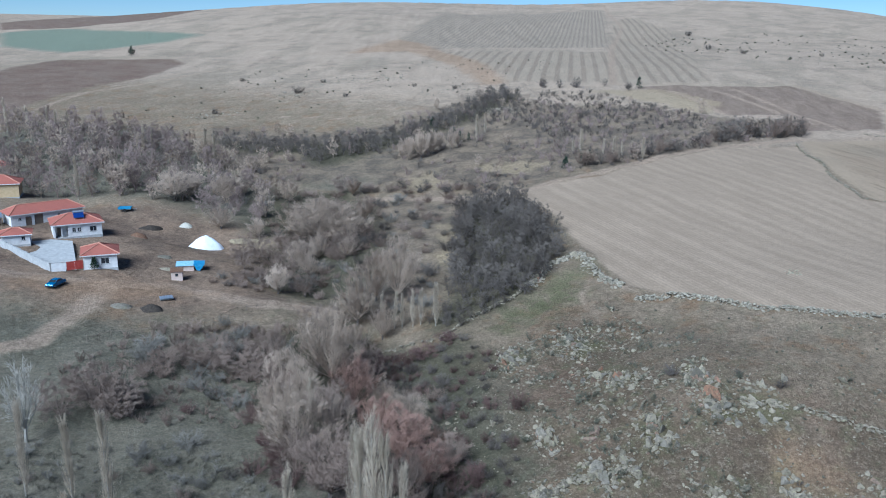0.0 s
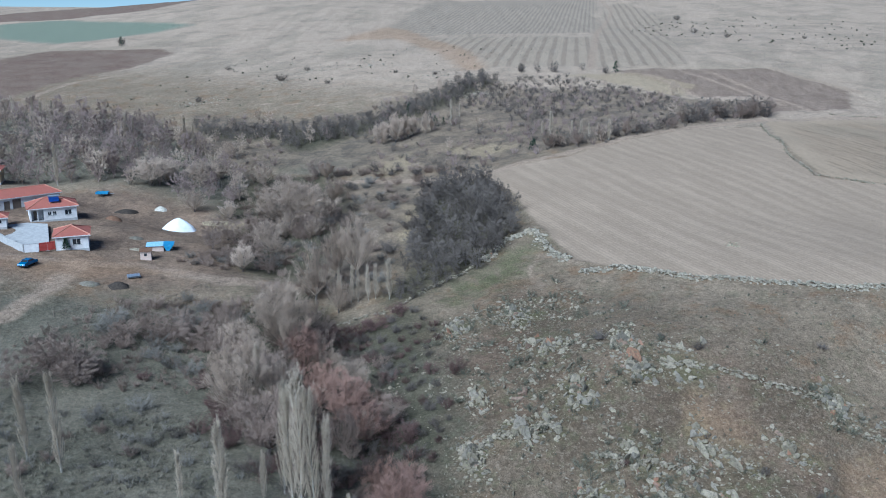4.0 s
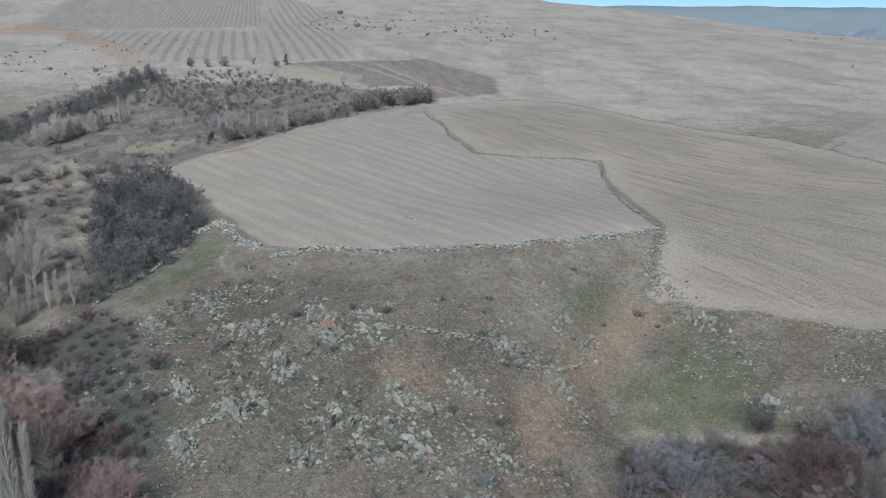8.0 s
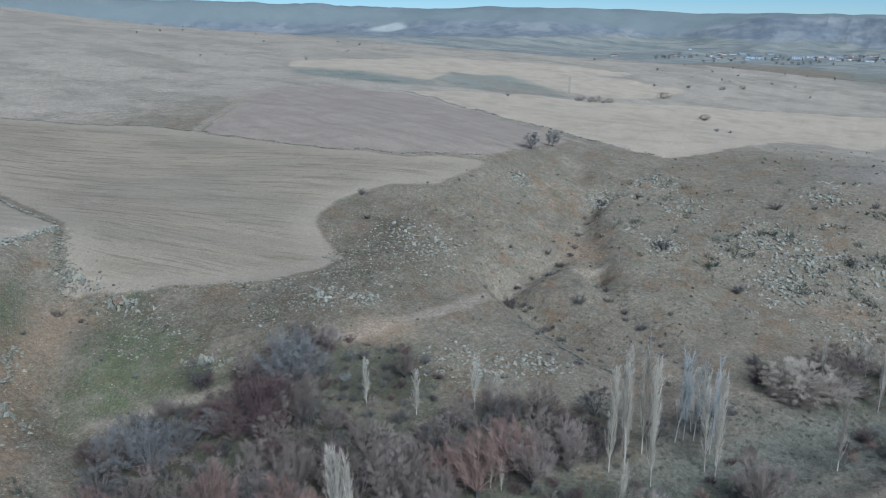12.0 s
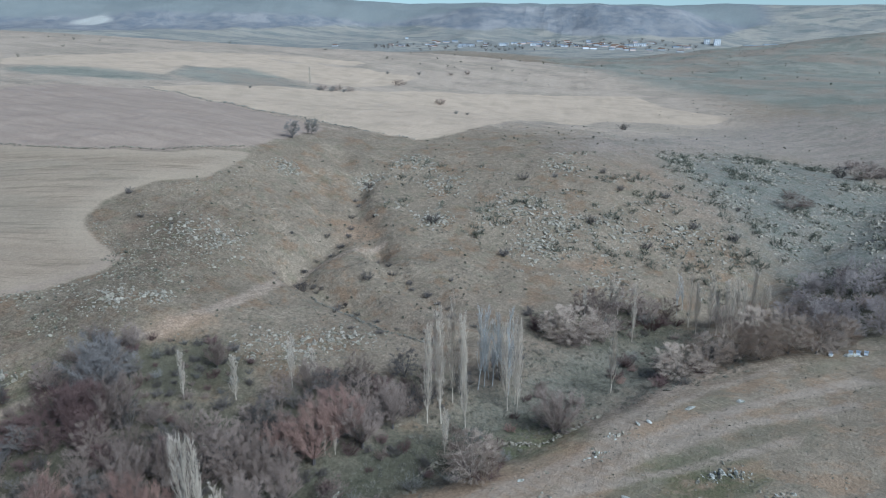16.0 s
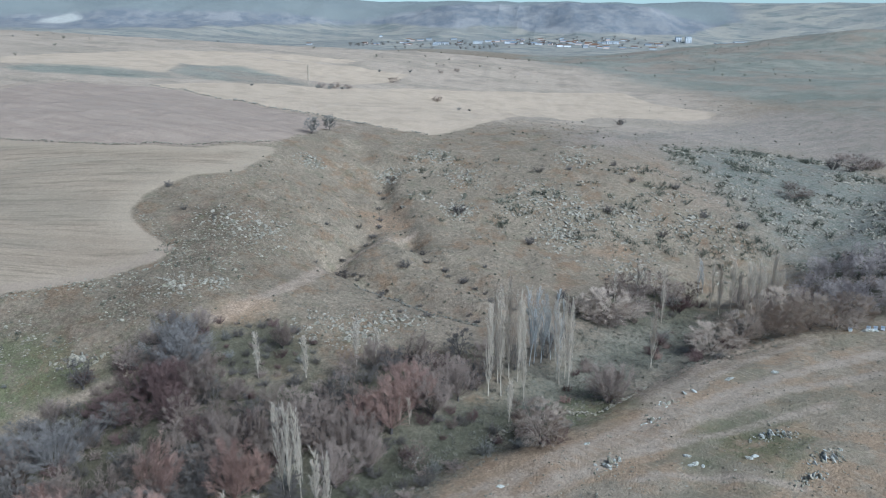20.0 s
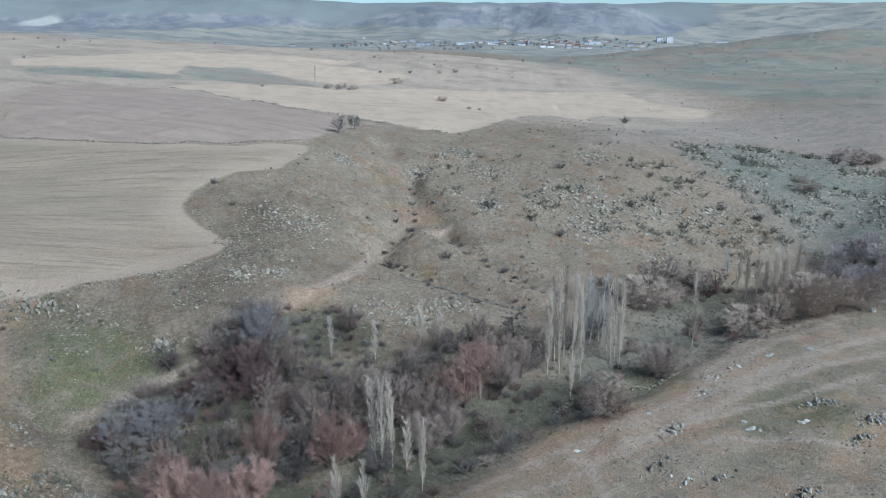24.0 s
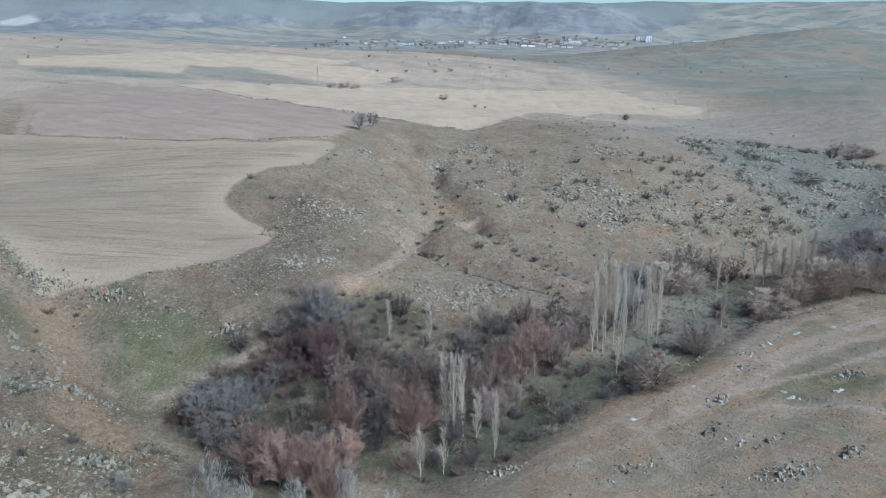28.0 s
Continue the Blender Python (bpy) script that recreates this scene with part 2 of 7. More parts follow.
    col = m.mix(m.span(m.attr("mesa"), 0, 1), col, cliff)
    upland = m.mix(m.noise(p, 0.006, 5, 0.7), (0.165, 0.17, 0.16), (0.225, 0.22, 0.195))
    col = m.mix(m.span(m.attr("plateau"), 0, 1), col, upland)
    chalk = m.mix(m.noise(p, 0.02, 4), (0.32, 0.295, 0.255), (0.44, 0.41, 0.36))
    col = m.mix(mask("chalk", 30, 16), col, chalk)
    reeds = m.mix(small, (0.3, 0.24, 0.165), (0.37, 0.3, 0.21))
    col = m.mix(m.math("MULTIPLY", mask("straw", 2, 2), 0.65), col, reeds)
    # trodden tracks
    dirt = m.mix(small, (0.295, 0.228, 0.173), (0.37, 0.295, 0.228))
    worn = m.math("MULTIPLY", mask("track", 0.9, 0.35), m.span(m.noise(p, 0.35, 4), 0.25, 0.6, 0.4, 0.9))
    col = m.mix(worn, col, dirt)
    redsoil = m.mix(small, (0.27, 0.185, 0.125), (0.35, 0.25, 0.175))
    col = m.mix(m.math("MULTIPLY", mask("earth", 3.5, 2.5), 0.55), col, redsoil)
    rut = m.mix(small, (0.33, 0.265, 0.205), (0.42, 0.345, 0.27))
    col = m.mix(m.math("MULTIPLY", worn, m.math("MULTIPLY", mask("bank", 2, 1), 0.8)), col, rut)
    rich = m.t.nodes.new("ShaderNodeHueSaturation")
    rich.inputs["Saturation"].default_value = 1.22
    m.put(rich.inputs["Color"], col)
    col = rich.outputs[0]
    # grit and dead stalks: a fine grain over everything
    grit = m.span(m.noise(p, 2.2, 7, 0.9), 0.36, 0.64, 0.68, 1.32)
    coarse = m.span(m.noise(p, 0.8, 6, 0.85), 0.36, 0.64, 0.82, 1.18)
    tilled = m.math("MAXIMUM", mask("field", 0.8, 0.25), m.math("MAXIMUM", mask("grassfield", 0.8, 0.25), m.math("MAXIMUM", mask("stubble", 1.2, 0.6), mask("mauve", 1.2, 0.6))))
    tilled = m.math("MAXIMUM", tilled, m.math("MULTIPLY", mask("bank", 4, 3), 0.75))
    shade = m.math("MULTIPLY", grit, coarse)
    shade = m.math("ADD", m.math("MULTIPLY", m.math("SUBTRACT", shade, 1.0), m.math("SUBTRACT", 1.0, m.math("MULTIPLY", tilled, 0.65))), 1.0)
    tint = m.t.nodes.new("ShaderNodeCombineColor")
    for k in range(3):
        m.put(tint.inputs[k], shade)
    col = m.mix(1.0, col, tint.outputs[0], "MULTIPLY")
    plain = m.math("SUBTRACT", 1.0, m.math("MULTIPLY", mask("field", 0.8, 0.3), 0.7))
    h = m.math("MULTIPLY", m.math("ADD", m.noise(p, 0.9, 6, 0.75), m.math("MULTIPLY", fine, 0.4)), plain)
    return m.done(col, m.bump(h, 0.9, 0.45))


def twig_material(name, a, b):
    m = Mat(name, rough=0.85, spec=0.15)
    col = m.mix(m.random(), a, b)
    col = m.mix(m.span(m.noise(m.local(), 2.5, 3), 0.4, 0.7, 0, 0.5), col, tuple(0.6 * c for c in a))
    return m.done(col)


def stone_material(name, a, b, lichen=(0.325, 0.298, 0.17), by_island=False):
    m = Mat(name, rough=0.92, spec=0.15)
    p = m.world()
    col = m.mix(m.island() if by_island else m.random(), a, b)
    col = m.mix(m.span(m.noise(p, 2.4, 7, 0.8), 0.49, 0.6, 0, 0.65), col, (0.1, 0.092, 0.068))
    col = m.mix(m.span(m.noise(p, 3.0, 6, 0.8), 0.52, 0.62, 0, 0.7), col, lichen)
    col = m.mix(m.span(m.noise(p, 0.9, 5, 0.75), 0.56, 0.66, 0, 0.45), col, (0.135, 0.135, 0.085))
    crack = m.noise(p, 1.1, 6, 0.8, (1, 3, 1, 25))
    return m.done(col, m.bump(m.noise(p, 6, 5, 0.7), 0.6, 0.08, m.bump(crack, 0.9, 0.3)))


def plain_material(name, a, b, scale=3.0, rough=0.85, metal=0.0, bump=0.2, spec=0.2):
    m = Mat(name, rough=rough, metal=metal, spec=spec)
    p = m.local()
    col = m.mix(m.span(m.noise(p, scale, 5, 0.65), 0.35, 0.68), a, b)
    col = m.mix(m.span(m.noise(p, scale * 0.3, 4), 0.55, 0.75, 0, 0.4), col, tuple(0.7 * c for c in a))
    return m.done(col, m.bump(m.noise(p, scale * 5, 4), bump, 0.02))


def roof_material():
    m = Mat("clay_tiles", rough=0.8)
    p = m.local()
    col = m.mix(m.noise(p, 2.2, 4, 0.7), (0.31, 0.1, 0.07), (0.39, 0.145, 0.105))
    col = m.mix(m.span(m.noise(p, 0.8, 5), 0.52, 0.72, 0, 0.6), col, (0.27, 0.11, 0.08))
    return m.done(col, m.bump(m.wave(p, 1.6, 0, 0.3), 0.7, 0.05))


GROUND = ground_material()
BARK_PALE = twig_material("pale_bark", (0.3, 0.27, 0.22), (0.38, 0.345, 0.29))
BARK_DARK = twig_material("dark_bark", (0.09, 0.075, 0.065), (0.13, 0.11, 0.095))
TWIG_POPLAR = twig_material("poplar_twigs", (0.42, 0.345, 0.25), (0.5, 0.415, 0.31))
TWIG_WHITE = twig_material("white_twigs", (0.38, 0.355, 0.31), (0.46, 0.43, 0.38))
TWIG_TAN = twig_material("tan_twigs", (0.36, 0.275, 0.202), (0.435, 0.34, 0.255))
TWIG_THIN = twig_material("pale_poplar_twigs", (0.47, 0.385, 0.285), (0.55, 0.455, 0.345))
TWIG_FAR = twig_material("rosy_grey_twigs", (0.25, 0.185, 0.155), (0.315, 0.238, 0.202))
TWIG_HAZE = twig_material("hazy_grey_twigs", (0.275, 0.222, 0.19), (0.34, 0.28, 0.242))
TWIG_PALE = twig_material("pale_twigs", (0.34, 0.305, 0.25), (0.4, 0.365, 0.305))
TWIG_SILVER = twig_material("silver_twigs", (0.178, 0.152, 0.13), (0.222, 0.193, 0.168))
TWIG_MAUVE = twig_material("mauve_twigs", (0.222, 0.162, 0.124), (0.278, 0.21, 0.163))
TWIG_RED = twig_material("russet_twigs", (0.282, 0.172, 0.126), (0.338, 0.214, 0.162))
TWIG_CRIMSON = twig_material("crimson_twigs", (0.125, 0.077, 0.064), (0.16, 0.102, 0.084))
TWIG_DARK = twig_material("dark_twigs", (0.118, 0.097, 0.08), (0.165, 0.137, 0.113))
TWIG_GREY = twig_material("grey_twigs", (0.185, 0.165, 0.135), (0.245, 0.22, 0.182))
LEAF_GREEN = twig_material("evergreen", (0.035, 0.055, 0.035), (0.055, 0.08, 0.05))
STONE = stone_material("grey_stone", (0.225, 0.188, 0.132), (0.4, 0.336, 0.244))
STONE_MANY = stone_material("scattered_stone", (0.172, 0.143, 0.1), (0.375, 0.314, 0.23), by_island=True)
STONE_WALL = stone_material("wall_stone", (0.27, 0.23, 0.17), (0.47, 0.405, 0.31), by_island=True)
STONE_WARM = stone_material("rusty_stone", (0.32, 0.165, 0.1), (0.28, 0.19, 0.14))
STONE_WHITE = stone_material("pale_stone", (0.46, 0.42, 0.345), (0.57, 0.525, 0.44))
STONE_DARK = stone_material("dark_stone", (0.17, 0.148, 0.115), (0.34, 0.29, 0.225), lichen=(0.22, 0.2, 0.125))
PLASTER = plain_material("white_plaster", (0.66, 0.63, 0.6), (0.76, 0.74, 0.7), 1.5)
PLASTER_YELLOW = plain_material("ochre_plaster", (0.5, 0.37, 0.2), (0.58, 0.44, 0.26), 1.5)
PLASTER_PINK = plain_material("pink_plaster", (0.55, 0.42, 0.34), (0.62, 0.5, 0.42), 1.5)
CONCRETE = plain_material("concrete", (0.36, 0.35, 0.33), (0.46, 0.445, 0.42), 1.2)
ROOF = roof_material()
RED_PAINT = plain_material("red_paint", (0.38, 0.06, 0.045), (0.45, 0.09, 0.07), 2.0, 0.5)
WOOD = plain_material("weathered_wood", (0.15, 0.115, 0.085), (0.24, 0.19, 0.145), 6.0)
BLUE = plain_material("blue_sheet", (0.04, 0.2, 0.38), (0.08, 0.28, 0.46), 2.5, 0.45)
PALE_BLUE = plain_material("faded_blue_sheet", (0.25, 0.45, 0.58), (0.4, 0.58, 0.68), 2.5, 0.5)
CAR_BLUE = plain_material("car_paint", (0.01, 0.13, 0.3), (0.015, 0.16, 0.36), 2.0, 0.25, 0.3, 0.02, 0.5)
RUBBER = plain_material("rubber", (0.015, 0.015, 0.015), (0.03, 0.03, 0.03), 8.0, 0.8)
GLASS = plain_material("dark_glass", (0.02, 0.025, 0.03), (0.03, 0.04, 0.05), 2.0, 0.08, 0.0, 0.0, 0.6)
WHITE_SHEET = plain_material("white_sheet", (0.78, 0.8, 0.82), (0.86, 0.87, 0.88), 1.2, 0.5, 0.0, 0.5)
METAL = plain_material("zinc", (0.4, 0.43, 0.46), (0.55, 0.58, 0.6), 2.0, 0.4, 0.7)
SOLAR = plain_material("solar_glass", (0.012, 0.03, 0.13), (0.02, 0.05, 0.2), 2.0, 0.15, 0.0, 0.0, 0.6)
DUNG = plain_material("dark_dung", (0.035, 0.028, 0.022), (0.07, 0.055, 0.042), 2.5)
STRAW_HEAP = plain_material("trodden_straw", (0.27, 0.215, 0.13), (0.36, 0.29, 0.18), 2.0)
RUST = plain_material("rusty_brown", (0.13, 0.07, 0.04), (0.2, 0.12, 0.075), 2.5)


# ---- the land ----
# far land: hill to the north, plateau, basin with the town, mesa range
def step(v):
    v = np.clip(v, 0.0, 1.0)
    return v * v * (3 - 2 * v)


def mound(x, y, cx, cy, rx, ry, turn, high):
    c, s = math.cos(math.radians(turn)), math.sin(math.radians(turn))
    u, v = ((x - cx) * c + (y - cy) * s) / rx, ((y - cy) * c - (x - cx) * s) / ry
    return high * np.exp(-(u * u + v * v))


def far_land(x, y):
    east = x + 0.25 * y
    z = 18 - 42 * step((x - 250) / 1100) - 76 * step((x - 1250) / 1700)
    z = z + 79 * step((y - 250) / 1150) * step((1150 + 0.1 * y - x) / 750) * (1 - 0.55 * step((y - 1450) / 1400))
    z = z + mound(x, y, 420, 1250, 260, 330, 0, 22) + mound(x, y, -750, 1350, 380, 420, 0, -26) + mound(x, y, -120, 1250, 260, 330, 0, 12) + mound(x, y, 600, 800, 190, 180, 0, 13)
    z = z + mound(x, y, 1550, -560, 420, 260, -18, 52) + mound(x, y, 2050, -1150, 700, 420, 0, 80)
    z = z - 40 * step((-100 - y) / 900) * step((x - 300) / 700)
    # mesa range on the other side of the basin, cut by gullies
    rim = 4080 + 40 * np.sin(y / 120.0 + 0.8 * np.sin(y / 310.0)) + 50 * np.sin(y / 390.0)
    top = 45 + 112 * step((y + 830) / 400) * step((1000 - y) / 650) + 8 * np.sin(y / 260.0)
    z = z + top * step((x - rim + 0.1 * np.abs(y) + 160) / 640) * step((x - 2500) / 800)
    z = z + 75 * step((np.hypot(x, y) - 3300) / 1200) * step((y - 900) / 900)
    far = np.hypot(x, y)
    turn = np.degrees(np.arctan2(y, x))
    rim_high = 48 + 8 * step((turn + 18) / 22) + 34 * step((turn - 8) / 12) + 34 * step((turn - 28) / 16)
    z = z + (rim_high - z) * step((far - 4300) / 500)
    return z


def lattice(x, y, x0, y0, cell, rows):
    # smooth cubic sheet over a coarse lattice, zero outside
    g = np.array(rows, float)
    u, v = (x - x0) / cell, (y - y0) / cell
    i, j = np.floor(u).astype(int), np.floor(v).astype(int)
    fu, fv = u - i, v - j

    def w(f):
        return ((1 - f) ** 3 / 6, (3 * f**3 - 6 * f * f + 4) / 6, (-3 * f**3 + 3 * f * f + 3 * f + 1) / 6, f**3 / 6)

    out = np.zeros(np.broadcast(x, y).shape)
    for a, wa in enumerate(w(fu)):
        for b, wb in enumerate(w(fv)):
            p, q = i + a - 1, j + b - 1
            ok = (p >= 0) & (p < g.shape[1]) & (q >= 0) & (q < g.shape[0])
            out = out + np.where(ok, g[np.clip(q, 0, g.shape[0] - 1), np.clip(p, 0, g.shape[1] - 1)] * wa * wb, 0.0)
    return out


def along(x, y, line):
    # distance to a bent line, and how far along it (0 to 1)
    best, at = np.full(np.broadcast(x, y).shape, 1e9), np.zeros(np.broadcast(x, y).shape)
    n = len(line) - 1
    for k in range(n):
        (ax, ay), (bx, by) = line[k], line[k + 1]
        dx, dy = bx - ax, by - ay
        s = np.clip(((x - ax) * dx + (y - ay) * dy) / (dx * dx + dy * dy), 0, 1)
        d = np.hypot(x - ax - s * dx, y - ay - s * dy)
        at = np.where(d < best, (k + s) / n, at)
        best = np.minimum(best, d)
    return best, at


STREAM = ((-190, 330), (-140, 270), (-95, 215), (-40, 190), (-16, 150), (-6, 120), (6, 85), (28, 58), (62, 34), (84, 14), (108, -6), (135, -24), (165, -38), (215, -78), (330, -150), (600, -260))
WEST_GULLY = ((116, 132), (94, 105), (80, 90), (73, 72), (64, 40))
EAST_GULLY = ((232, 66), (205, 55), (178, 47), (152, 47), (140, 28), (118, 4))


def carved(x, y):
    # stream bed, two side gullies and the rocky knolls between them
    d, s = along(x, y, STREAM)
    z = -2.2 * np.exp(-((d / 9.0) ** 2))
    d, s = along(x, y, WEST_GULLY)
    z = z - 5.0 * np.exp(-((d / 13.0) ** 2)) * step(s * 4) * step((1 - s) * 4)
    d, s = along(x, y, EAST_GULLY)
    z = z - 4.0 * np.exp(-((d / 15.0) ** 2)) * step(s * 4) * step((1 - s) * 3)
    z = z - 1.3 * np.exp(-((d / 3.5) ** 2)) * step(s * 3)
    z = z + mound(x, y, 38, 107, 24, 17, 0, 5) + mound(x, y, 116, 66, 22, 12, 20, 4)
    return z


MID_LAND = (
    (-0.3, 0.9, 9.2, 0.3, -15.8, -10.7, -4.8, -0.7, 0.1),
    (-0.8, -9.4, -1.3, -22, -26.7, -20.1, -11.9, 7, 2.2),
    (0.7, -7.7, -13.7, -5.9, 4.9, -5.6, 2.6, 24.2, 5),
    (3, -2.7, 0.4, 6.9, 14.5, 15.4, 20.1, 25.2, 2.5),
    (15.6, 2, 25.7, 23.1, 26.7, 18.9, 29.3, 30.9, 1.5),
    (12.5, 15, 19.8, 20.2, 19.3, 18.7, 27, 25.3, 1),
    (5.5, 21.4, 14.7, 13.6, 13.2, 12.4, 11.1, 9.1, 0.3),
    (6.1, 23.9, 17, 12.5, 12.8, 8.2, 3.1, 1.3, -0),
    (0.8, 1.4, 1.2, 0.9, 1.4, 0.5, -0.2, -0.2, -0),
)
NEAR_LAND = (
    (1.4, -1.3, -3.8, -4.8, -6.7, -4.6, -11.8, 0.8, 8.4, 6.7, 6.2),
    (-0.9, -3.3, -4.4, -3.8, -7.2, -8.7, -4.9, 14.2, 14.7, 10.4, 7.2),
    (-4.5, -5.9, -6, -10, -9.9, 0, -2.9, 3.6, 8.2, 9, 6),
    (-2.9, -1.4, -4.1, -12.2, -9.4, -2.7, 9.6, 9.6, 4.7, 4.5, 3),
    (1.7, -2.1, -7.4, 5.2, 13.2, -0.5, 6.2, 9.7, 4.1, 1.6, 0.3),
    (5.2, -3.3, -0.6, 3.8, 2.7, -2, 2.6, 6, 2.6, 0.2, -0.8),
    (2, -9, -2.1, 4, 5.3, 2.4, 1.4, 2.5, 1.2, -0.5, -1),
    (-0.7, -7.1, -3.2, 2, 3.1, 1.8, 0.4, -0.1, -0.6, -1.2, -0.9),
    (-3.2, -3.9, -1.7, 0.3, -0.3, -0.7, -0.7, -0.9, -1.1, -1, -0.7),
)


def smooth_land(x, y):
    return far_land(x, y) + carved(x, y) + lattice(x, y, -300, -200, 150, MID_LAND) + lattice(x, y, -90, -60, 45, NEAR_LAND)


def inside(x, y, poly):
    # signed distance to the edge of a polygon, positive inside
    hit = np.zeros(x.shape, bool)
    n = len(poly)
    for k in range(n):
        (ax, ay), (bx, by) = poly[k], poly[(k + 1) % n]
        cross = ((ay > y) != (by > y)) & (x < (bx - ax) * (y - ay) / ((by - ay) or 1e-9) + ax)
        hit ^= cross
    d = along(x, y, (*poly, poly[0]))[0]
    return np.where(hit, d, -d)


def hashed(i, j, seed):
    n = (i * 374761393 + j * 668265263 + seed * 1442695) & 0x7FFFFFFF
    n = ((n ^ (n >> 13)) * 1274126177) & 0x7FFFFFFF
    return ((n ^ (n >> 16)) & 0xFFFF) / 65535.0


def rough_noise(x, y, cell, seed):
    u, v = x / cell, y / cell
    i, j = np.floor(u).astype(np.int64), np.floor(v).astype(np.int64)
    fu, fv = step(u - i), step(v - j)
    a = hashed(i, j, seed) * (1 - fu) + hashed(i + 1, j, seed) * fu
    b = hashed(i, j + 1, seed) * (1 - fu) + hashed(i + 1, j + 1, seed) * fu
    return a * (1 - fv) + b * fv - 0.5


FIELD_TERRACE = ((18.6, 227.9), (25.5, 205.5), (29.3, 175.5), (34, 152), (42.7, 144.5), (55.8, 134.3), (70.3, 127.1), (87.3, 125), (102.6, 128.8), (112, 129.5), (114.5, 142.7), (120, 159.8), (126.4, 175.1), (132.9, 188.5), (119.7, 196.4), (101.7, 201.1), (103, 225), (109, 264), (88, 262), (68, 253), (42, 235))
FIELD_EAST = ((113, 272), (105, 228), (103.3, 202.6), (135.3, 190.1), (127.7, 174.8), (115, 130.8), (103, 117), (98.1, 111.6), (100, 108.3), (105.6, 100.2), (112.5, 92), (121.7, 84.1), (130.1, 78.1), (138.3, 77.7), (143.7, 85.2), (149.1, 92), (154.5, 94.7), (161.7, 95.1), (169.2, 92.9), (176.6, 88.7), (183.9, 78.7), (193.4, 77.5), (201, 76.5), (209.5, 77.4), (197.3, 94.5), (192.8, 113.4), (191.7, 136.4), (193, 162), (192, 184), (184, 205), (177, 226), (172, 250), (165, 271), (140, 275))
FIELD_MAUVE = ((192, 164), (224, 178), (261, 201), (298, 210), (325, 207), (333, 173), (302, 125), (270, 82), (259, 71), (211.2, 79.9), (198.5, 95.3), (193.2, 113.7), (191.7, 136.4))
STUBBLE_D = ((344, 178), (396, 157), (423, 123), (481, 84), (530, 25), (562, -50), (507, -65), (465, -97), (438, -78), (437, -27), (348, 10), (285, 27), (261, 41), (274, 75), (299, 119))
STUBBLE_E = ((407, 291), (466, 283), (550, 265), (571, 220), (557, 191), (565, 161), (569, 138), (564, 95), (514, 96), (459, 113), (456, 132), (471, 177), (464, 216), (405, 199), (387, 218), (381, 244), (373, 269))
STUBBLE_F = ((566, 255), (597, 204), (614, 139), (585, 146), (565, 193))
PLOUGH_WEST = ((-252, 458), (-246, 526), (-172, 532), (-157, 512), (-163, 466), (-180, 429), (-185, 395), (-190, 372), (-198, 357))
PLOUGH_FAR = ((-517, 997), (-513, 1223), (-334, 1299), (-321, 920), (-378, 857), (-442, 852))
PLOUGH_NORTH = ((81.5, 379), (151.4, 378), (164, 325.8), (150, 292), (119.4, 290), (129.7, 320.3), (105.6, 321.2), (92.4, 354.2))
CROP = ((-431, 829), (-362, 833), (-190, 668), (-204, 630), (-232, 593), (-259, 576), (-347, 666))
FURROWS = ((-20.1, 548.9), (101.2, 549.6), (161.1, 859.8), (195.9, 967.3), (192.2, 772.6), (118.3, 388), (81.9, 386), (27, 394), (21.4, 438.9))
UPPER_STRIPS = ((-38.6, 615.3), (-4.3, 960.3), (191.4, 1085.9), (108.3, 592), (1.5, 576))
ROCKY = (
    ((-6.4, 106), (0, 117.4), (11, 133.2), (21, 144.7), (29.5, 144.6), (43.6, 115.1), (65.4, 104.1), (76.8, 95.8), (74.4, 83.2), (56.8, 68.8), (6.7, 83.4)),
    ((240, 39), (248, -1), (317, -82), (298, -127), (175.7, -82.9), (171.1, -33.9), (170.1, 4.3), (176.5, 23.6), (185.2, 34.9), (205.2, 46.7)),
    ((99.4, 107.7), (127.5, 76.2), (150.5, 90.2), (167.4, 92.5), (174.2, 66), (147.9, 56.2), (107, 63.2), (93.3, 76.2), (88.1, 94.3)),
)
MEADOWS = (
    ((-150, 140.4), (-47.2, 140.3), (-19.7, 142.4), (-1.9, 135.5), (6.8, 119.6), (9.7, 101.8), (7.8, 81.8), (40, 40), (-48.6, 40), (-150, 90)),
    ((-48, 266), (-38.5, 288.3), (-19.6, 292.9), (-13, 268), (-26.5, 250), (-40.3, 251)),
    ((113.8, 2.4), (140.4, -14.5), (153.8, -36), (125.2, -28.5), (107.8, -11.2), (92.6, 2.4), (77.4, 18.8), (60, 30), (60, 45), (90, 19), (101.4, 9.3)),
)
FRESH = (
    ((93.7, 98), (99.5, 91), (97.5, 79), (94, 69.5), (86.7, 74.3), (80, 79), (75.5, 84), (78.9, 89.5)),
    ((97, 2), (104, -5), (103, -11), (97, -9), (93, -3)),
    ((79.1, 111.9), (91.8, 117.5), (86.6, 104.9), (75.4, 103)),
    ((91.1, -20.5), (93.4, -30.8), (85.9, -35.7), (77.4, -29.3), (79.7, -20.6)),
    ((10, 140), (24, 150), (28, 165), (20, 160), (8, 146)),
)
DARK_WOOD = ((2, 205), (5, 222), (20, 222), (24, 198), (24.4, 174), (16, 155.5), (8, 147.5), (0, 140.5), (-4, 147), (1.5, 161), (1, 181))
RED_WOOD = ((-28.8, 123.4), (-28.8, 144.4), (-18.6, 155.6), (-10.6, 138.9), (-7.8, 116.8), (0, 110.6), (4.9, 99.9), (-0.2, 93.1), (-11.2, 95.3), (-21, 100.2))
MID_WOOD = ((-50.2, 179.2), (-53, 250), (-28, 249), (-17.4, 216), (-15.2, 174.7), (-23.4, 162.4), (-34.1, 161.5))
